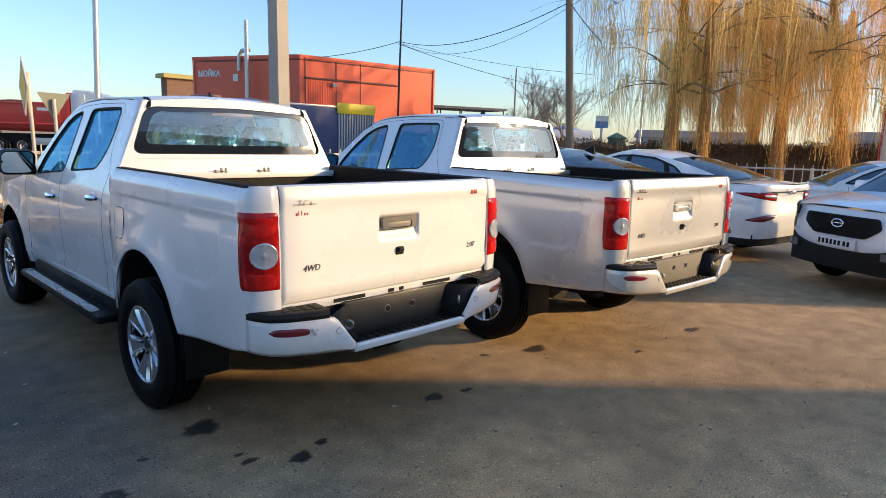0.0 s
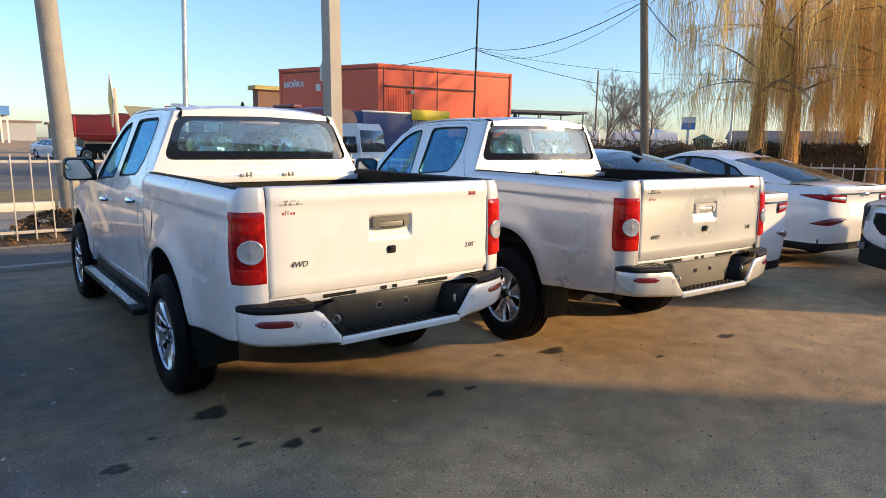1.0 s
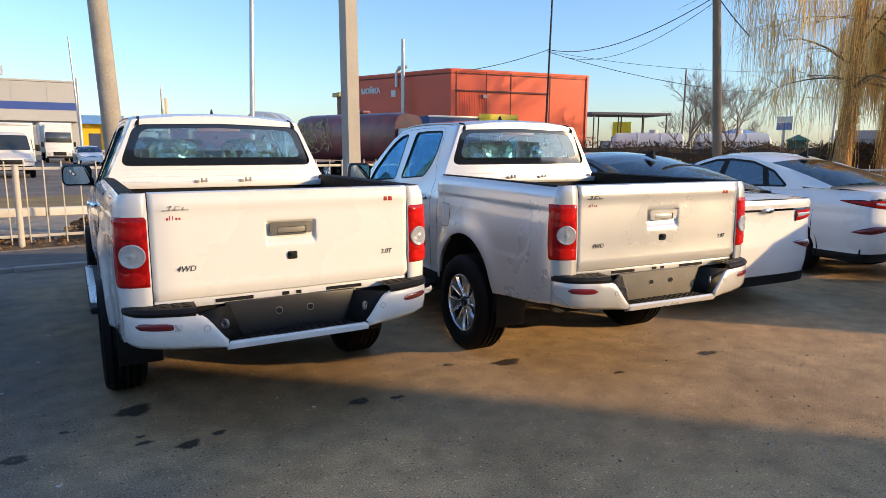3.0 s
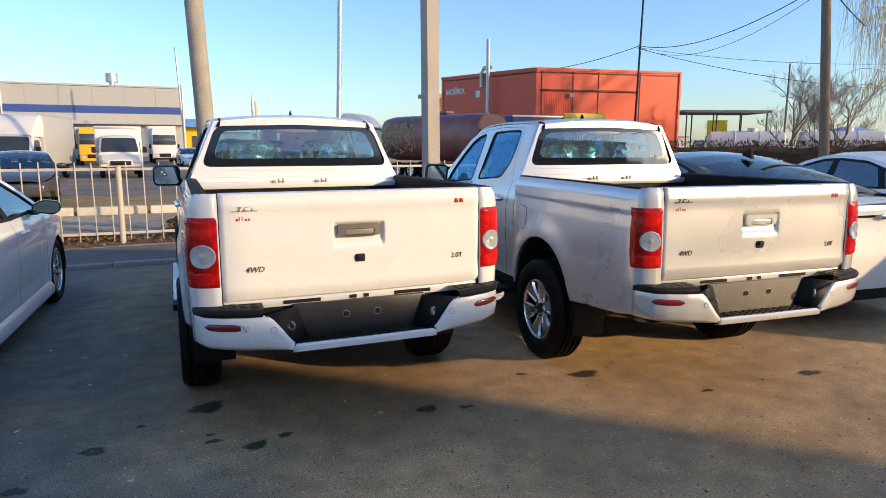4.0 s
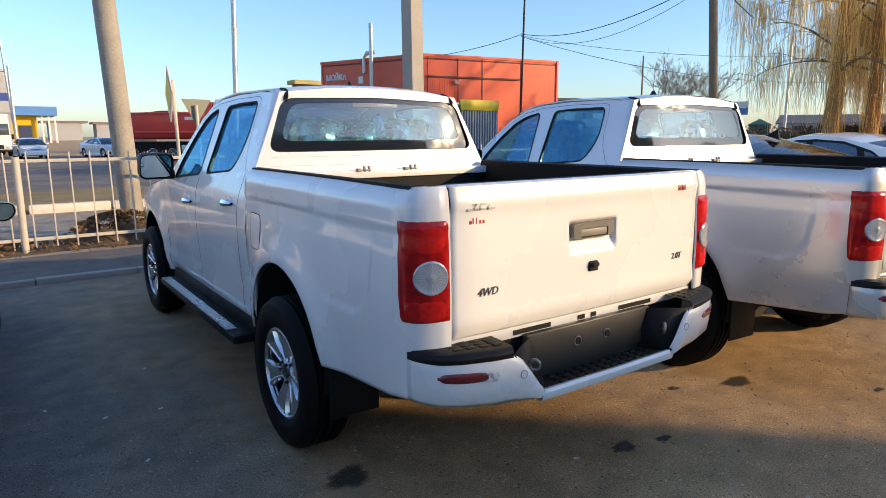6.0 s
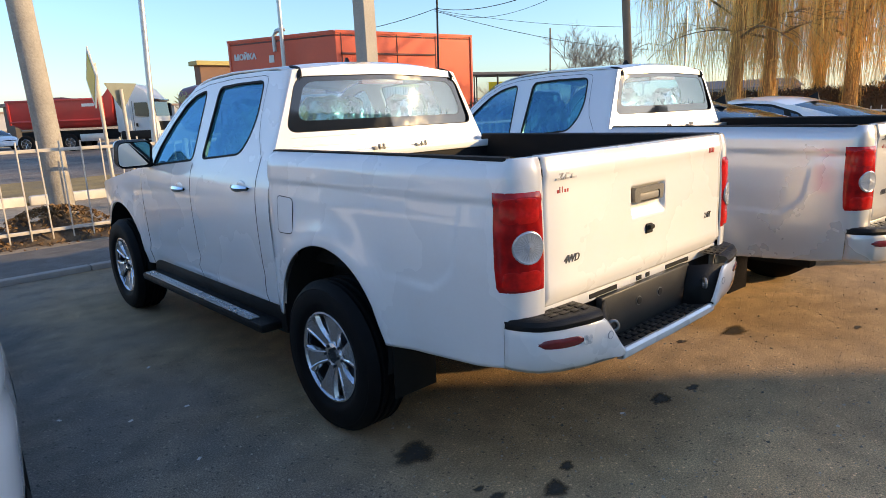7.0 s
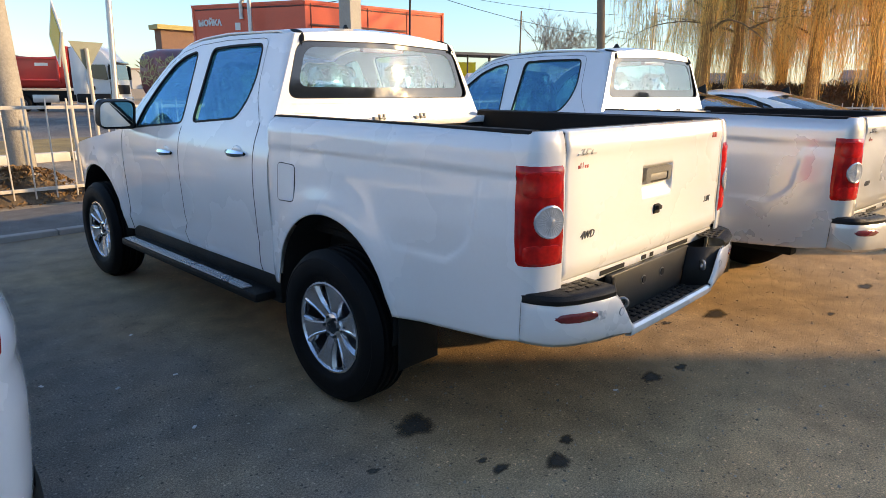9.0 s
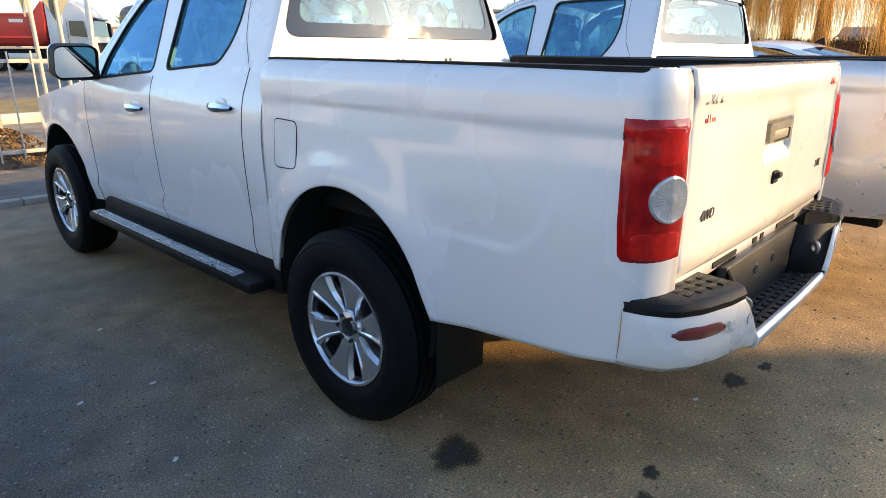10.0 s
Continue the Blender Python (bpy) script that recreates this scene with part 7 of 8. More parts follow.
        part("sun_strip", boxbm(-0.80, -0.35, 1.22, 1.25, 1.92, 2.00, 0.01), LORRYYELLOW, cab, "yellow strip on the windscreen")
    part("chassis", boxbm(-0.45, 0.45, 0.3, b1 - 0.1, 0.42, 0.74), DARK, T)
    part("licence_plate", boxbm(-0.26, 0.26, -0.07, -0.045, 0.42, 0.53), SIGNW, cab)
    return T


def tipper_lorry(m, label):
    """A high-roofed cab pulling a steel tipping body; front bumper at the origin, looking along -y."""
    T = thing("tipper_lorry", m, label, "lorry", "lorries standing by the road")
    rows = []
    for y, z0, z1, w in ((0.0, 0.50, 1.2, 1.12), (0.06, 0.48, 1.75, 1.22), (0.16, 0.48, 2.84, 1.20), (0.30, 0.48, 3.02, 1.18), (0.62, 0.48, 3.42, 1.14), (1.05, 0.48, 3.68, 1.12), (1.5, 0.48, 3.78, 1.12), (2.25, 0.48, 3.80, 1.12)):
        rows.append([Vector((a * w, y, z)) for a, z in ((-1, z0), (-1.02, (z0 + z1) / 2), (-1, z1 - 0.3), (-0.94, z1 - 0.08), (-0.82, z1), (0.82, z1), (0.94, z1 - 0.08), (1, z1 - 0.3), (1.02, (z0 + z1) / 2), (1, z0))])
    bm = bmesh.new()
    vs = grid(bm, rows)
    bm.faces.new(vs[0])
    bm.faces.new(vs[-1])
    cab = part("cab", bm, LORRYWHITE, T, "white high-roofed cab")
    part("windscreen", plate(rounded([(-1.08, 1.86), (1.08, 1.86), (1.03, 2.72), (-1.03, 2.72)], 0.1), [], lambda x, z: Vector((x, 0.035 + 0.10 * (z - 1.75), z)), (0, 0.02, 0)), VANGLASS, cab, "dark windscreen")
    part("sun_visor", boxbm(-1.1, 1.1, -0.02, 0.14, 2.72, 2.86, 0.03), CARBLACK, cab)
    part("grille", boxbm(-0.85, 0.85, -0.03, 0.06, 1.02, 1.55, 0.03), DARK, cab, "black grille")
    part("front_bumper", boxbm(-1.2, 1.2, -0.08, 0.16, 0.38, 0.86, 0.06, 3), LORRYWHITE, cab)
    for q in (-1, 1):
        part("cab_window", plate(rounded([(0.36, 1.82), (1.22, 1.90), (1.22, 2.66), (0.46, 2.66)], 0.06), [], lambda y, z: Vector((q * 1.245, y, z)), (-q * 0.02, 0, 0)), VANGLASS, cab)
        for y in (0.28, 1.34):
            part("door_seam", boxbm(q * 1.235 - 0.004, q * 1.235 + 0.004, y - 0.012, y + 0.012, 0.95, 2.75), GAP, cab)
        part("door_handle", boxbm(q * 1.245 - 0.01, q * 1.245 + 0.01, 1.12, 1.24, 1.28, 1.48, 0.01), DARK, cab)
        part("side_fairing", boxbm(q * 1.14 - 0.04, q * 1.14 + 0.04, 1.55, 2.35, 1.0, 3.55, 0.03), LORRYWHITE, cab)
        part("wheel_arch", boxbm(q * 1.17 - 0.09, q * 1.17 + 0.09, 0.32, 2.2, 0.55, 1.06, 0.1, 3), BLACK, cab, "black wheel arch and step")
        part("door_mirror", boxbm(q * 1.48 - 0.10, q * 1.48 + 0.10, 0.05, 0.22, 1.85, 2.62, 0.05, 3), BLACK, cab, "tall black door mirror")
        part("mirror_arm", boxbm(q * 1.34 - 0.12, q * 1.34 + 0.12, 0.12, 0.18, 2.60, 2.66), BLACK, cab)
        part("headlamp", boxbm(q * 0.98 - 0.16, q * 0.98 + 0.16, -0.09, 0.04, 0.66, 0.84, 0.04, 3), HEADLAMP, cab)
        part("side_guard", boxbm(q * 1.12 - 0.03, q * 1.12 + 0.03, 3.2, 4.6, 0.55, 0.98, 0.02), GALV, T, "pale side guard")
        for y in (1.15, 5.2, 6.5, 7.75):
            wheel(T, Matrix.Translation((q * 1.18, y, 0.5)) @ pose(0, 0, 0, 0, 0, 0 if q > 0 else 180), 0.5, 0.3, 0.29, 6, "thin", 8)
    # tipping body: raked front wall with a raised guard, rounded flanks, rolled cover on the rim
    rows = []
    for y, zb, zt, w in ((2.42, 2.2, 3.62, 1.24), (2.50, 1.6, 3.62, 1.25), (2.95, 1.36, 3.10, 1.25), (3.4, 1.34, 3.02, 1.25), (5.8, 1.34, 2.98, 1.25), (8.0, 1.36, 2.94, 1.25), (8.5, 1.6, 2.92, 1.24)):
        rows.append([Vector((a * w, y, zb + (zt - zb) * t)) for a, t in ((-0.70, 0), (-0.90, 0.10), (-1.0, 0.32), (-1.0, 1), (1.0, 1), (1.0, 0.32), (0.90, 0.10), (0.70, 0))])
    bm = bmesh.new()
    vs = grid(bm, rows, True)
    bm.faces.new(vs[0])
    bm.faces.new(vs[-1])
    body = part("tipper_body", bm, LORRYRED, T, "red steel tipper body")
    for q in (-1, 1):
        part("top_rail", boxbm(q * 1.26 - 0.05, q * 1.26 + 0.05, 2.95, 8.5, 2.90, 3.02, 0.02), LORRYRED, body)
        part("lower_rail", boxbm(q * 1.24 - 0.05, q * 1.24 + 0.05, 2.95, 8.4, 1.74, 1.84, 0.02), LORRYRED, body)
        part("side_mark", boxbm(q * 1.255 - 0.006, q * 1.255 + 0.006, 3.5, 4.2, 2.55, 2.72), SIGNW, body, "small white mark")
        for y in (3.0, 8.38):
            part("corner_rib", boxbm(q * 1.25 - 0.05, q * 1.25 + 0.05, y - 0.06, y + 0.06, 1.6, 2.95, 0.02), LORRYRED, body)
    rnd = random.Random(8)
    part("rolled_cover", gridbm([[Vector((1.22 + 0.16 * math.cos(a), y, 3.05 + (0.11 + 0.05 * math.sin(y * 2.1)) * math.sin(a) + rnd.uniform(-0.03, 0.03))) for a in [2 * math.pi * k / 10 for k in range(10)]] for y in [3.0 + 0.22 * i for i in range(25)]], True), mat("rolled_tarp", (0.20, 0.05, 0.05), 0.8, 0, 0.3, 3, 0.4, 12), body, "rolled dark red load cover")
    part("chassis", boxbm(-0.45, 0.45, 0.4, 8.3, 0.62, 1.2), DARK, T)
    return T

box_van(pose(-5.35, 31.0, 0, 0, 0, -8), "white box van with a high roof fairing and a grey box", LORRYGREY, True, 2.15, 3.0, 4.6)
box_van(pose(-1.05, 34.5, 0, 0, 0, 5), "small white box van with a dark windscreen and bonnet", LORRYWHITE, False, 2.2, 2.62, 4.0)
lorry(pose(-4.5, 57.5, 0, 0, 0, 6), "yellow flat-fronted lorry with a grey body", LORRYYELLOW, "box", LORRYGREY, 6.0, 3.1, 2.4, 1.9, 3.0, 0.0)
lorry(pose(-7.2, 62.0, 0, 0, 0, 6), "white flat-fronted lorry with a grey body", LORRYWHITE, "box", LORRYGREY, 6.0, 2.9, 2.4, 1.9, 2.9, 0.0)
lorry(pose(0.7, 62.0, 0, 0, 0, 4), "white lorry with a rounded roof fairing", LORRYWHITE, "box", LORRYWHITE, 6.5, 3.4, 2.4, 2.1, 3.2, 0.0)
tipper_lorry(pose(14.45, 41.5, 0, 0, 0, 50), "red tipper lorry with a white high-roofed cab")
lorry(pose(15.2, 23.2, 0, 0, 0, 20) @ Matrix.Diagonal((0.86, 0.86, 0.86, 1.0)), "dark red tank lorry with painted gold strokes", LORRYWHITE, "tank", MURAL, 8.0, 3.65, 2.5, 2.0, 2.75, 0.0)
CT = thing("trailer", pose(15.95, 25.5, 0, 0, 0, 1), "dark blue ribbed trailer with a yellow board on its side", "trailer")
part("trailer_shell", boxbm(0, 2.85, 0, 2.3, 0.55, 3.02, 0.05, 3), LORRYBLUE, CT)
part("trailer_rear", boxbm(2.86, 5.25, 0.05, 2.3, 0.55, 2.95, 0.02), LORRYBLUE, CT)
for k in range(14):
    part("rib", boxbm(2.92 + k * 0.165, 3.0 + k * 0.165, -0.01, 0.06, 0.65, 2.75), LORRYGREY, CT, smooth=False)
part("top_rail", boxbm(-0.02, 2.9, -0.02, 0.06, 2.96, 3.05, 0.01), GALV, CT)
part("side_board", boxbm(2.80, 5.2, -0.07, -0.015, 2.70, 3.20, 0.01), mat("board_yellow", (0.80, 0.60, 0.02), 0.5, 0, 0.15, 1.5, dirt=0.4, dirt_color=(0.4, 0.3, 0.1)), CT, "faded yellow board")
for y in (0.5, 1.8):
    for x in (0.9, 4.2):
        part("trailer_leg", boxbm(x - 0.08, x + 0.08, y - 0.08, y + 0.08, 0, 0.56), DARK, CT)
bx = lorry(pose(31.1, -2.5, 0, 0, 0, 35), "white box lorry with dark red rear edges and yellow corner marks", LORRYWHITE, "box", LORRYWHITE, 6.2, 3.3, 2.2, 1.9, 2.35, 0.3)
for x0, x1, z0, z1 in ((-1.12, 1.12, 3.2, 3.32), (-1.12, -1.02, 0.85, 3.2), (1.02, 1.12, 0.85, 3.2)):
    part("rear_frame", boxbm(x0, x1, 8.16, 8.22, z0, z1, 0.005), LORRYRED, bx, "dark red rear edge")
MARK = mat("yellow_tape", (0.80, 0.52, 0.03), 0.5)
for y0, y1 in ((2.3, 2.4), (7.75, 7.85)):
    part("corner_mark", boxbm(-1.112, -1.10, y0, y1, 2.75, 3.1), MARK, bx, smooth=False)
for y0, y1 in ((2.4, 2.75), (7.4, 7.75)):
    part("corner_mark", boxbm(-1.112, -1.10, y0, y1, 3.0, 3.1), MARK, bx, smooth=False)
# wind deflector over the cab
part("roof_fairing", gridbm([[Vector((x, y, z)) for x, z in ((-0.98, 2.30), (-0.95, zt), (0.95, zt), (0.98, 2.30))] for y, zt in ((0.85, 2.36), (1.1, 2.62), (1.5, 3.0), (1.9, 3.2))]), LORRYWHITE, bx, "curved cab roof fairing")


# ---- the parked pickups and cars ----
pickup(pose(2.2525, 2.545, 0, 0, 0, 0), WHITE, "white double-cab pickup with an open bed and alloy wheels")
pickup(pose(4.692, 2.055, 0, 0, 0, -4.0), SILVER, "silver double-cab pickup with an open bed and alloy wheels")
saloon(pose(-0.90, 3.03, 0, 0, 0, -2.5), CARWHITE, CARWHITE, "white saloon car with bright multi-spoke wheels", "bold")
saloon(pose(7.03, 2.78, 0, 0, 0, -5) @ Matrix.Diagonal((1.0, 1.0, 1.06, 1.0)), CARWHITE, CARBLACK, "white liftback car with a black roof", "sleek")
saloon(pose(10.08, 2.78, 0, 0, 0, -8) @ Matrix.Diagonal((0.96, 1.0, 1.06, 1.0)), CARWHITE, CARWHITE, "white liftback car with slim red tail lamps", "sleek")
saloon(pose(16.6, 0.4, 0, 0, 0, 28), CARWHITE, CARWHITE, "white saloon car behind the sport utility car", "sleek")
suv(pose(8.40, 1.80, 0, 0, 0, -120.5) @ Matrix.Diagonal((1.0, 1.0, 1.04, 1.0)), "white compact sport utility car with a black grille")

# ---- unseen blocks added behind the camera to cast shade on the lot ----
RENDERW = mat("shade_block_wall", (0.62, 0.61, 0.56), 0.8, 0, 0.06, 0.5, 0.2, 12)
for nm, x0, x1, y0, y1, h in (("showroom", -12.0, 17.6, -17.5, -11.77, 5.97), ("gatehouse", 6.9, 9.88, -8.2, -6.05, 4.15), ("mid_shade_block", 18.0, 19.75, -8.89, -7.15, 4.0), ("right_shade_block", 27.0, 29.6, -20.0, -13.4, 6.3)):
    bb = thing(nm + "_building", Matrix.Identity(4), "plain rendered block, unseen, placed to shade the lot", "building")
    part("wall", boxbm(x0, x1, y0, y1, 0, h), RENDERW, bb, smooth=False)
    part("roof", boxbm(x0 + 0.1, x1 - 0.1, y0 + 0.1, y1 - 0.1, h, h + 0.05), mat("roof_felt", (0.12, 0.11, 0.1), 0.9), bb, smooth=False)
    # the raised parapet is added to put the left saloon in shade
    if nm == "showroom":
        part("parapet", boxbm(x0, 15.83, y0 + 0.5, y1, h + 0.05, 6.72), RENDERW, bb, smooth=False)
# unseen pale wall added on the left to bounce sunlight onto the pickups
lw = thing("bounce_block", Matrix.Identity(4), "long pale rendered block, unseen, added to bounce light on the pickups", "building")
part("wall", boxbm(-20, -10, -1, 16, 0, 4.2), mat("pale_render", (0.74, 0.70, 0.64), 0.8, 0, 0.06, 0.5, 0.2, 12), lw, smooth=False)
part("roof", boxbm(-20.2, -9.8, -1.2, 16.2, 4.2, 4.4), mat("roof_felt", (0.12, 0.11, 0.1), 0.9), lw, smooth=False)


# ---- trees ----
BARK = mat("willow_bark", (0.40, 0.205, 0.075), 0.95, 0, 0.6, 5.0, 1.0, 14)
LIMB = mat("willow_limb", (0.20, 0.125, 0.06), 0.95, 0, 0.3, 2.5, 0.6, 20)
STRAND = mat("willow_strands", (0.92, 0.57, 0.18), 0.8, 0, 0.35, 0.8, island=0.5)
TWIG = mat("bare_twigs", (0.30, 0.245, 0.20), 0.9, 0, 0.2, 2)


def tube(bm, pts, radii, seg=7):
    rows = []
    for i, c in enumerate(pts):
        d = (pts[min(i + 1, len(pts) - 1)] - pts[max(i - 1, 0)]).normalized()
        a = d.cross(Vector((0.3, 1, 0.2))).normalized()
        b = d.cross(a)
        rows.append([c + (a * math.cos(2 * math.pi * k / seg) + b * math.sin(2 * math.pi * k / seg)) * radii[i] for k in range(seg)])
    grid(bm, rows, True)


def limb_path(start, direction, length, rnd, droop=0.0, n=8, wob=0.12):
    pts = [start.copy()]
    d = direction.normalized()
    for i in range(n):
        d = (d + Vector((rnd.uniform(-wob, wob), rnd.uniform(-wob, wob), rnd.uniform(-wob, wob) - droop))).normalized()
        pts.append(pts[-1] + d * length / n)
    return pts


def willow(x, y, h, seed, trunk_r, label, strands=900, lean=(0, 0), low=1.5, arms=10, sleeve=160, reach=1.0):
    """A weeping willow: a tall trunk, arching arms and long thin hanging twigs."""
    rnd = random.Random(seed)
    T = thing("willow_tree", pose(x, y, 0), label, "tree", "weeping willows")
    top = h * 0.72
    base = [Vector((lean[0] * t * top + 0.14 * math.sin(t * 5 + seed), lean[1] * t * top + 0.1 * math.cos(t * 4 + seed), top * t - 0.1)) for t in [i / 12 for i in range(13)]]
    bm = bmesh.new()
    tube(bm, base, [trunk_r * (1.05 - 0.55 * i / 12 + (0.4 if i == 0 else 0.12 if i == 1 else 0)) * (1 + 0.06 * math.sin(i * 2.1)) for i in range(13)], 14)
    part("trunk", bm, BARK, T)
    limbs = []
    bm = bmesh.new()
    for k in range(arms):
        a = 2.4 * k + rnd.uniform(-0.4, 0.4)
        i0 = rnd.randint(5, 12)
        L = rnd.uniform(0.36, 0.58) * h * reach
        p = limb_path(base[i0], Vector((math.cos(a), math.sin(a), rnd.uniform(0.35, 1.3))), L, rnd, 0.085, 12, 0.10)
        lb = bmesh.new()
        r0 = trunk_r * (0.25 - 0.011 * i0)
        tube(lb, p, [max(0.012, r0 * (1 - 0.08 * i)) for i in range(len(p))], 7)
        part("limb", lb, LIMB, T)
        limbs.append(p)
        for j in range(7):
            i1 = rnd.randint(3, len(p) - 2)
            b = a + rnd.uniform(-1.3, 1.3)
            q = limb_path(p[i1], Vector((math.cos(b), math.sin(b), rnd.uniform(0.0, 0.8))), rnd.uniform(0.10, 0.24) * h, rnd, 0.16, 8, 0.14)
            tube(bm, q, [max(0.006, r0 * 0.26 * (1 - 0.12 * i)) for i in range(len(q))], 5)
            limbs.append(q)
    part("branchwork", bm, LIMB, T)["kind"] = "stuff"
    vs, fs = [], []

    def strand(s, drop, out, reach, th, sway):
        side, n0, n = Vector((-out.y, out.x, 0)), len(vs), 8
        ph, fq = rnd.uniform(0, 6), rnd.uniform(3.5, 8.0)
        for j in range(n + 1):
            t = j / n
            c = s + out * reach * (1 - (1 - t) ** 2.5) + side * sway * (0.3 + t) * math.sin(fq * t + ph) + out * 0.5 * sway * math.sin(1.4 * fq * t + ph)
            c.z = s.z + 0.14 * math.sin(min(1, t * 4) * math.pi) - drop * t ** 1.2
            f = th * (1 - 0.55 * t)
            vs.extend([c + side * f, c - side * f * 0.5 + out * f * 0.87, c - side * f * 0.5 - out * f * 0.87])
        for j in range(n):
            o = n0 + 3 * j
            fs.extend([(o, o + 1, o + 4, o + 3), (o + 1, o + 2, o + 5, o + 4), (o + 2, o, o + 3, o + 5)])

    count = 0
    while count < strands:
        # a tassel: many twigs hung from one stretch of a limb
        limb = limbs[int(rnd.random() ** 1.2 * len(limbs))]
        i = rnd.randint(3, len(limb) - 1)
        c0 = limb[i].lerp(limb[i - 1], rnd.random())
        long, size, spread = rnd.uniform(0.8, 4.2), rnd.randint(4, 34), rnd.uniform(0.05, 0.22)
        count += size
        if c0.z < low + 1.0:
            continue
        for q in range(size):
            s = c0 + Vector((rnd.gauss(0, spread), rnd.gauss(0, spread), rnd.uniform(-0.5, 0.05)))
            a = rnd.uniform(0, 6.28)
            drop = min(s.z - low - rnd.uniform(0, 0.8) * (s.z - low > 1.6), long * rnd.uniform(0.35, 1.1))
            if drop > 0.2:
                strand(s, drop, Vector((math.cos(a), math.sin(a), 0)), rnd.uniform(0.02, 0.45), rnd.uniform(0.004, 0.010), rnd.uniform(0.02, 0.12))
    for k in range(sleeve * 2):
        c = base[rnd.randint(3, 12)]
        a = rnd.uniform(0, 6.28)
        out = Vector((math.cos(a), math.sin(a), 0))
        s = c + out * trunk_r * rnd.uniform(0.6, 1.3)
        drop = min(s.z - 0.6, rnd.uniform(0.5, 2.6))
        if drop > 0.3:
            strand(s, drop, out, rnd.uniform(0.0, 0.15), rnd.uniform(0.005, 0.010), rnd.uniform(0.02, 0.08))
    me = bpy.data.meshes.new("crown")
    me.from_pydata([tuple(v) for v in vs], [], fs)
    me.materials.append(STRAND)
    ob = new("crown", me)
    ob.parent = T
    ob["kind"] = "stuff"
    ob["label"] = "thousands of thin golden hanging twigs"
    return T


WILLOW = "tall weeping willow with bare golden hanging twigs"
willow(26.6, 12.3, 13.0, 6, 0.32, WILLOW, strands=1500, low=2.6, arms=12, reach=0.68)
willow(28.0, 11.6, 13.0, 8, 0.28, WILLOW, strands=1500, low=2.4, arms=10, reach=0.75)
willow(31.0, 9.4, 12.5, 14, 0.30, WILLOW, strands=4200, low=1.0, arms=13)
willow(33.5, 7.2, 12.0, 21, 0.30, WILLOW, strands=4800, low=0.8, arms=13, lean=(-0.1, 0.12))
willow(35.5, 12.0, 12.0, 33, 0.3, WILLOW, strands=4000, low=0.8, arms=12)


def bare_tree(x, y, h, seed, label, levels=5):
    rnd = random.Random(seed)
    T = thing("bare_tree", pose(x, y, 0), label, "tree", "bare trees")
    bm = bmesh.new()
    tr = bmesh.new()

    def grow(p, d, L, r, level):
        pts = limb_path(p, d, L, rnd, -0.03, 5, 0.14)
        tube(tr if level == 0 else bm, pts, [max(0.006, r * (1 - 0.13 * i)) for i in range(6)], 8 if level < 2 else 4)
        if level >= levels:
            return
        for k in range(4 if level else 7):
            q = pts[-1] if k == 0 else pts[rnd.randint(2, 5)]
            e = (d + Vector((rnd.uniform(-1.0, 1.0), rnd.uniform(-1.0, 1.0), rnd.uniform(-0.1, 0.45)))).normalized()
            grow(q, e, L * rnd.uniform(0.55, 0.75), r * 0.5, level + 1)

    grow(Vector((0, 0, -0.1)), Vector((0, 0, 1)), h * 0.36, h * 0.02, 0)
    part("trunk", tr, TWIG, T)
    part("crown", bm, TWIG, T, "bare grey-brown branches")


bare_tree(38.0, 28.6, 7.6, 4, "bare leafless tree by the storage tanks")
bare_tree(37.2, 25.2, 7.2, 9, "bare leafless tree by the storage tanks")
# this tall tree is added out of view to cast branch shade on the red wall
bare_tree(56.0, 4.7, 30.0, 31, "very tall bare tree, unseen, added to shade the red wall", 3)
bare_tree(90.0, 60.0, 9.0, 12, "bare leafless tree far off", 4)
bare_tree(75.0, 70.0, 7.0, 15, "bare leafless tree far off", 4)

# ---- hedge, tanks, canopy and houses beyond the right-hand fence ----
HEDGE = mat("brown_hedge", (0.11, 0.065, 0.035), 0.95, 0, 0.5, 2.0, 1.0, 18)


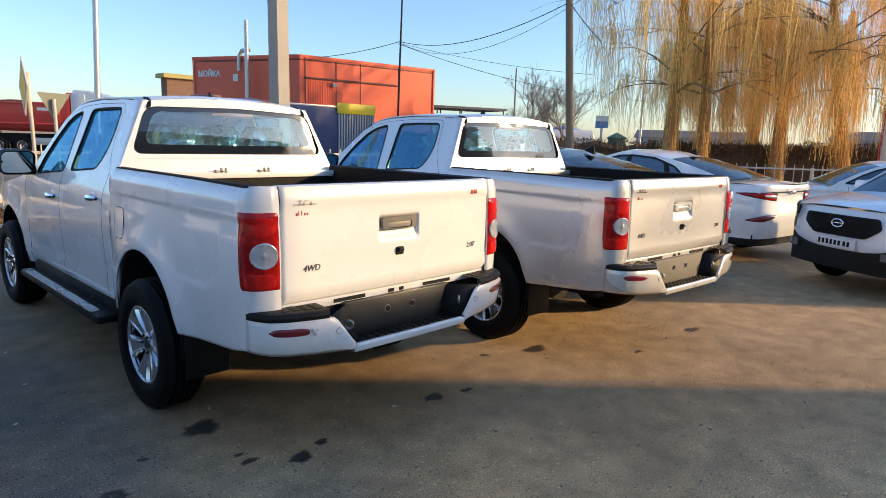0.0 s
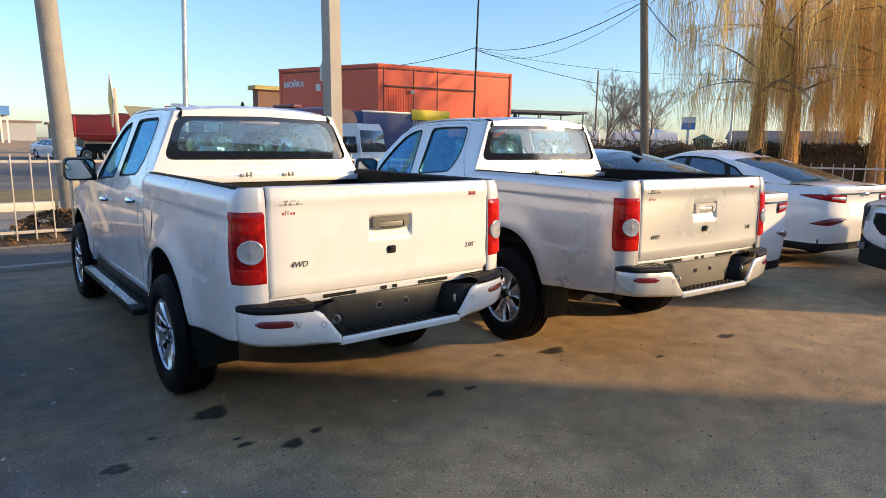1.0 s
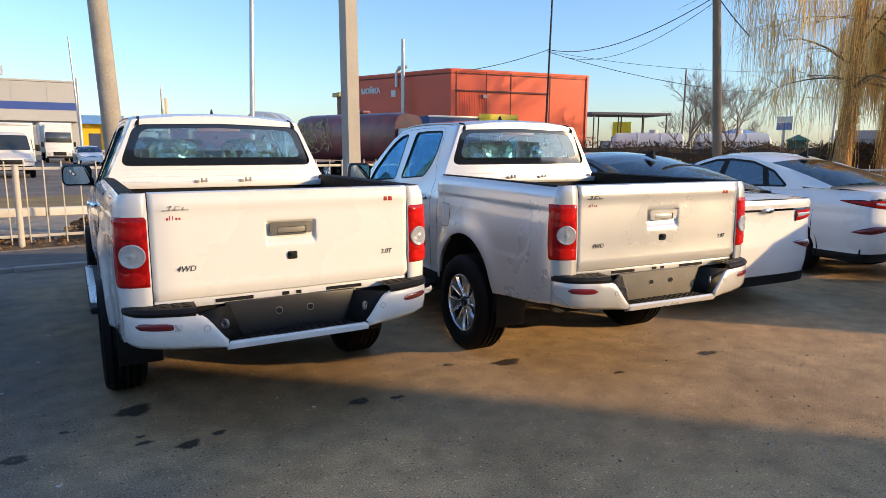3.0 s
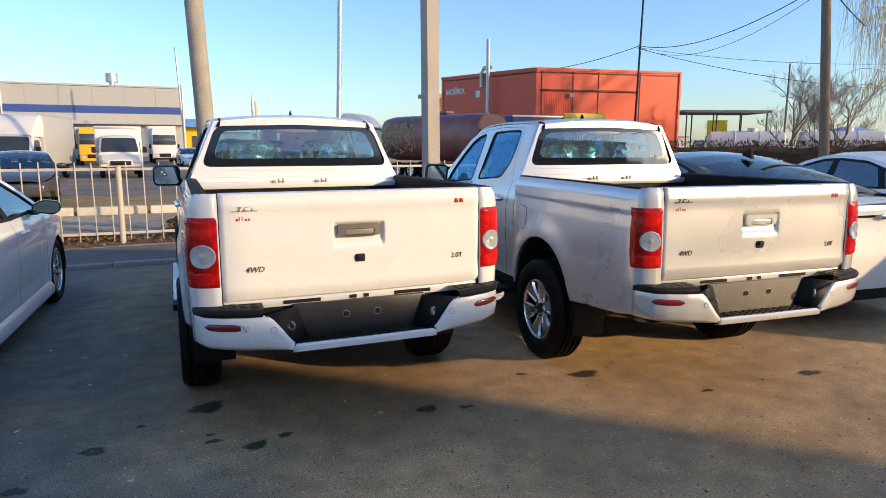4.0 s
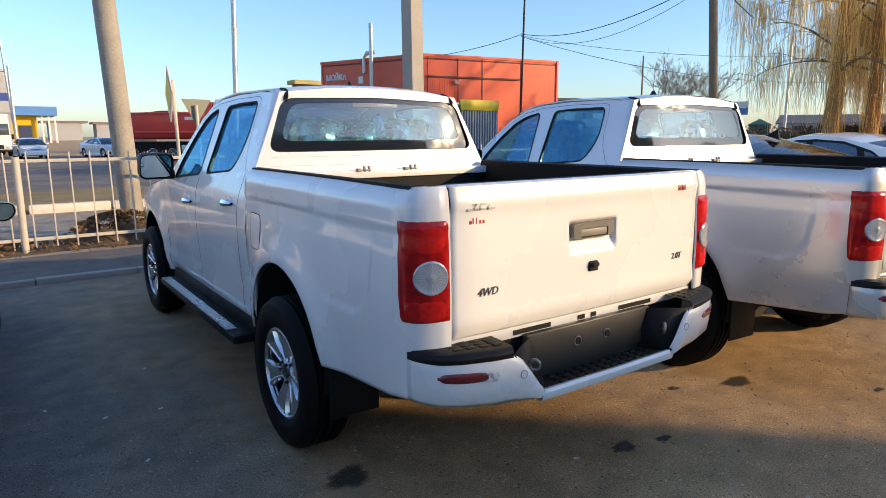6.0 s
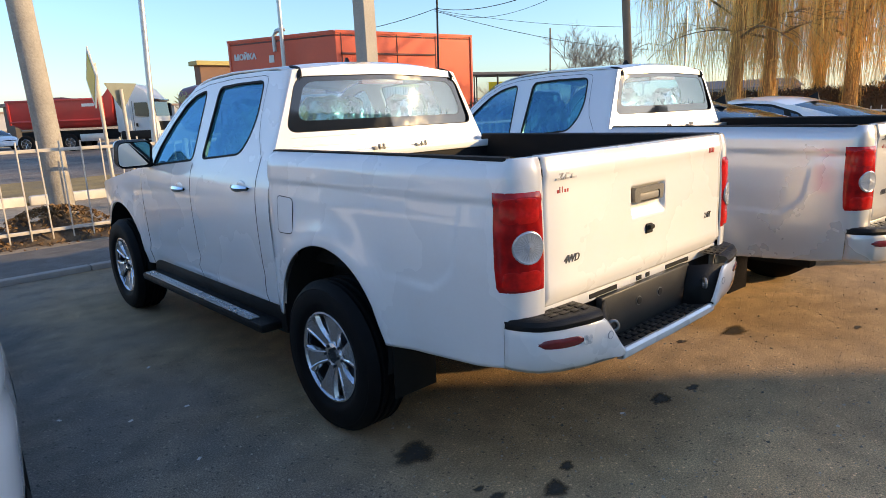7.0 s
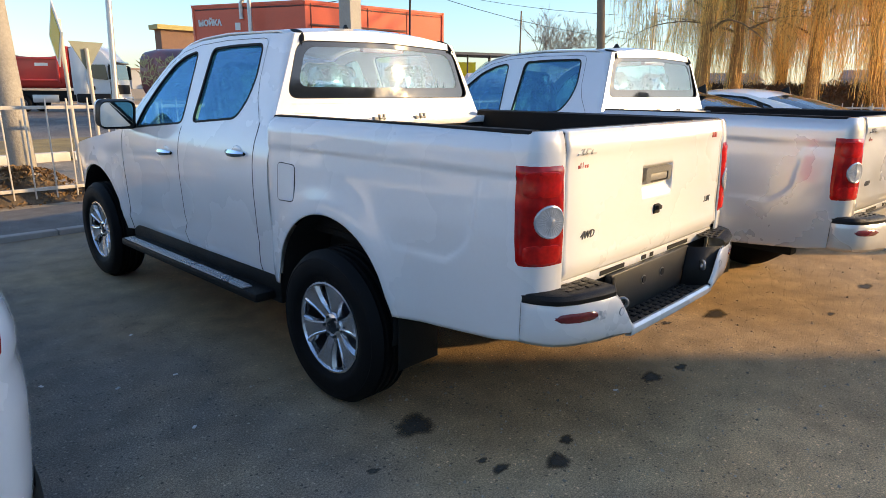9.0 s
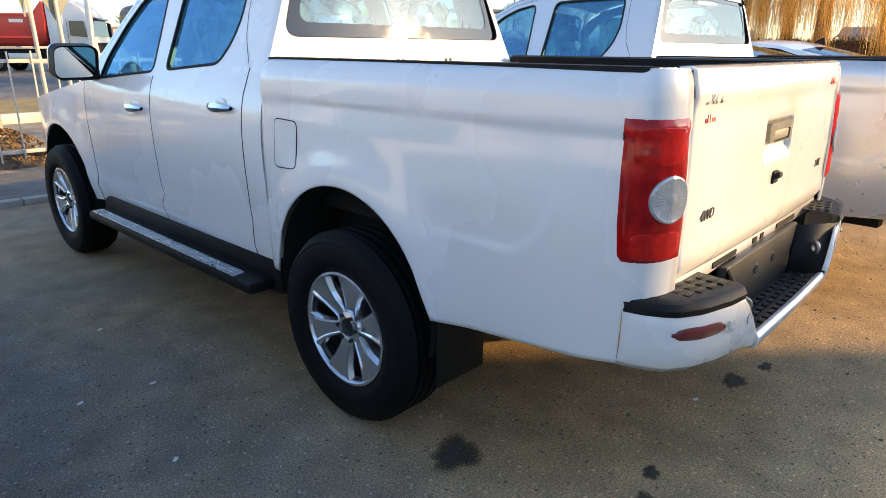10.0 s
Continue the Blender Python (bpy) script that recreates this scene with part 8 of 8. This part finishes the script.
def hedge(p, q, h, w, seed, label, count=5000):
    rnd = random.Random(seed)
    p, q = Vector((*p, 0)), Vector((*q, 0))
    d = (q - p)
    nrm = Vector((-d.y, d.x, 0)).normalized()
    T = thing("hedge", Matrix.Identity(4), label, "hedge")
    T["kind"] = "stuff"
    bm = bmesh.new()
    rows = []
    n = 40
    for i in range(n + 1):
        c = p + d * i / n
        hh = h * (0.86 + 0.14 * noise.noise(c * 0.7))
        rows.append([c - nrm * w / 2 - Vector((0, 0, 0.1)), c - nrm * w * 0.45 + Vector((0, 0, hh * 0.8)), c + Vector((0, 0, hh)), c + nrm * w * 0.45 + Vector((0, 0, hh * 0.8)), c + nrm * w / 2 - Vector((0, 0, 0.1))])
    grid(bm, rows)
    part("hedge_core", bm, HEDGE, T)
    vs, fs = [], []
    for k in range(count):
        t = rnd.random()
        a = rnd.uniform(0, math.pi)
        c = p + d * t + nrm * (w * 0.52 * math.cos(a)) + Vector((0, 0, h * (0.15 + 0.85 * rnd.random() ** 0.6) * (1 if abs(math.cos(a)) > 0.5 else 1)))
        e = Vector((rnd.uniform(-1, 1), rnd.uniform(-1, 1), rnd.uniform(0, 1.6))).normalized() * rnd.uniform(0.08, 0.3)
        s = e.cross(Vector((rnd.uniform(-1, 1), rnd.uniform(-1, 1), 0.1))).normalized() * rnd.uniform(0.008, 0.04)
        o = len(vs)
        vs += [c - s, c + s, c + e + s * 0.4, c + e - s * 0.4]
        fs.append((o, o + 1, o + 2, o + 3))
    me = bpy.data.meshes.new("hedge_twigs")
    me.from_pydata([tuple(v) for v in vs], [], fs)
    me.materials.append(HEDGE)
    ob = new("hedge_twigs", me)
    ob.parent = T


hedge((25, 30), (45, 12), 1.9, 1.2, 3, "brown leafless clipped hedge", 6000)
hedge((45, 12), (38, -6), 2.1, 1.4, 4, "brown leafless hedge behind the willows", 6000)
hedge((27.5, 13.6), (38.5, 4.8), 1.75, 1.5, 9, "brown leafless bushes under the willows", 9000)
TANK = mat("white_tank", (0.66, 0.65, 0.62), 0.5, 0, 0.08, 1, 0.1, 20, dirt=0.3, dirt_color=(0.4, 0.38, 0.34))
for x, y, L in ((41.5, 35.2, 5.2), (46.2, 31.0, 5.2)):
    K = thing("storage_tank", pose(x, y, 0, 0, 0, -42), "white horizontal storage tank on saddles", "tank", "storage tanks")
    bm = bmesh.new()
    lathe(bm, [(0.02, -L / 2 - 0.25), (0.6, -L / 2 - 0.15), (1.0, -L / 2 + 0.1), (1.02, -L / 6), (1.05, -L / 6 + 0.02), (1.02, -L / 6 + 0.04), (1.02, L / 6), (1.05, L / 6 + 0.02), (1.02, L / 6 + 0.04), (1.0, L / 2 - 0.1), (0.6, L / 2 + 0.15), (0.02, L / 2 + 0.25)], 28, Matrix.Translation((0, 0, 1.75)))
    part("tank_shell", bm, TANK, K)
    for u in (-1.6, 1.6):
        part("saddle", boxbm(u - 0.15, u + 0.15, -0.8, 0.8, 0, 1.1), CONCRETE, K)
    part("manhole", cylbm((0.4, 0, 2.7), (0.4, 0, 3.0), 0.35, seg=16), TANK, K)
CN = thing("fuel_canopy", pose(43.2, 40.0, 0, 0, 0, -20), "dark flat canopy on thin posts", "canopy")
part("canopy_roof", boxbm(-3.6, 3.6, -2.2, 2.2, 4.3, 4.5), mat("canopy_dark", (0.07, 0.085, 0.11), 0.6), CN)
for x in (-3.3, -1.1, 1.1, 3.3):
    for y in (-2.0, 2.0):
        part("canopy_post", cylbm((x, y, 0), (x, y, 4.3), 0.06, seg=8), CABLE, CN)
YB2 = thing("yellow_board", pose(47.6, 44.0, 0, 0, 0, -42), "yellow fuel price board", "sign board")
part("board", boxbm(-0.85, 0.85, -0.1, 0.1, 2.6, 4.0), mat("board_yellow", (0.80, 0.60, 0.02), 0.5), YB2)
part("board_post", boxbm(-0.7, -0.55, -0.05, 0.05, 0, 2.6), GALV, YB2)
UM = thing("blue_parasol", pose(52.5, 35.0, 0), "faded blue cloth parasol on a post", "parasol")
bm = bmesh.new()
lathe(bm, [(0.05, 3.3), (1.4, 3.0), (2.6, 2.5), (2.6, 2.3)], 8, pose(0, 0, 0, 0, -90, 0))
part("parasol_cloth", bm, mat("parasol_blue", (0.16, 0.33, 0.60), 0.7), UM)
part("parasol_post", cylbm((0, 0, 0), (0, 0, 3.4), 0.08, seg=8), GALV, UM)
BB = thing("blue_sign", pose(59.6, 35.1, 0, 0, 0, -60), "blue and white roadside advertising board", "sign board")
part("board", boxbm(-0.65, 0.65, -0.1, 0.1, 3.3, 4.0), mat("board_blue", (0.10, 0.22, 0.42), 0.5), BB)
part("board_white", boxbm(-0.65, 0.65, -0.1, 0.1, 4.03, 4.55), SIGNW, BB)
part("board_post", boxbm(-0.12, 0.12, -0.1, 0.1, 0, 3.3), GALV, BB)
GB = thing("green_booth", pose(48.0, 26.8, 0, 0, 0, -60), "small dark green metal booth with a peaked roof", "booth")
BOOTH = mat("booth_green", (0.035, 0.16, 0.11), 0.5, 0, 0.15, 2)
part("wall", boxbm(-0.7, 0.7, -0.7, 0.7, 0, 2.2, 0.03), BOOTH, GB)
bm = bmesh.new()
lathe(bm, [(0.02, 2.62), (1.12, 2.2), (1.12, 2.12)], 4, pose(0, 0, 0, 0, -90, 0) @ pose(0, 0, 0, 45, 0, 0))
part("roof", bm, BOOTH, GB)
part("door", boxbm(-0.4, 0.4, -0.73, -0.69, 0.1, 2.0, 0.01), BOOTH, GB)
for x, y, w_, d_, h_, r_ in ((98, 42, 16, 8, 2.9, -60), (104, 17, 14, 9, 3.2, -75), (47, 2.5, 9, 8, 4.6, -80), (58, -2, 10, 9, 7.2, -85)):
    HS = thing("roadside_house", pose(x, y, 0, 0, 0, r_), "low pale house beyond the willows", "house", "far houses")
    part("wall", boxbm(-w_ / 2, w_ / 2, -d_ / 2, d_ / 2, 0, h_), mat("house_render", (0.42, 0.41, 0.41), 0.85, 0, 0.1, 0.6), HS, smooth=False)
    bm = bmesh.new()
    rr = [Vector((-w_ / 2 - 0.4, -d_ / 2 - 0.4, h_)), Vector((w_ / 2 + 0.4, -d_ / 2 - 0.4, h_)), Vector((w_ / 2 + 0.4, d_ / 2 + 0.4, h_)), Vector((-w_ / 2 - 0.4, d_ / 2 + 0.4, h_)), Vector((-w_ / 2, 0, h_ + 1.2)), Vector((w_ / 2, 0, h_ + 1.2))]
    vv = [bm.verts.new(v) for v in rr]
    for f in ((0, 1, 5, 4), (2, 3, 4, 5), (1, 2, 5), (3, 0, 4), (3, 2, 1, 0)):
        bm.faces.new([vv[i] for i in f])
    part("roof", bm, mat("house_roof", (0.16, 0.15, 0.15), 0.8), HS, smooth=False)
    for i in range(3):
        part("window", boxbm(-w_ / 2 + 1.5 + i * 3, -w_ / 2 + 2.7 + i * 3, -d_ / 2 - 0.03, -d_ / 2 + 0.05, h_ * 0.45, h_ * 0.45 + 1.2), mat("house_glass", (0.06, 0.07, 0.09), 0.2), HS, smooth=False)

# ---- small vehicles beyond the fence ----
DARKCAR = mat("dark_car_paint", (0.05, 0.05, 0.055), 0.3, 0, 0.05, 2, 0, coat=1.0)
saloon(pose(-3.1, 23.6, 0, 0, 0, 188), DARKCAR, DARKCAR, "dark estate car by the lorries", "sleek", "cars across the road")
saloon(pose(6.6, 58.0, 0, 0, 0, 200), CARWHITE, CARWHITE, "white car driving lot side across the road", "sleek", "cars across the road")
saloon(pose(2.4, 58.0, 0, 0, 0, 185), CARWHITE, CARWHITE, "pale car parked between the lorries", "sleek", "cars across the road")
KS = thing("roadside_kiosk", pose(12.4, 70.0, 0), "dark timber kiosk beyond the road", "kiosk")
part("wall", boxbm(-1.2, 1.2, -2, 2, 0, 3.3), mat("kiosk_wall", (0.09, 0.075, 0.06), 0.8), KS, smooth=False)
part("roof", boxbm(-1.4, 1.4, -2.6, 2.4, 3.3, 3.6), mat("kiosk_roof", (0.2, 0.16, 0.13), 0.8), KS, smooth=False)
part("window", boxbm(-0.8, 0.8, -2.05, -1.95, 1.1, 2.2), mat("house_glass", (0.06, 0.07, 0.09), 0.2), KS, smooth=False)
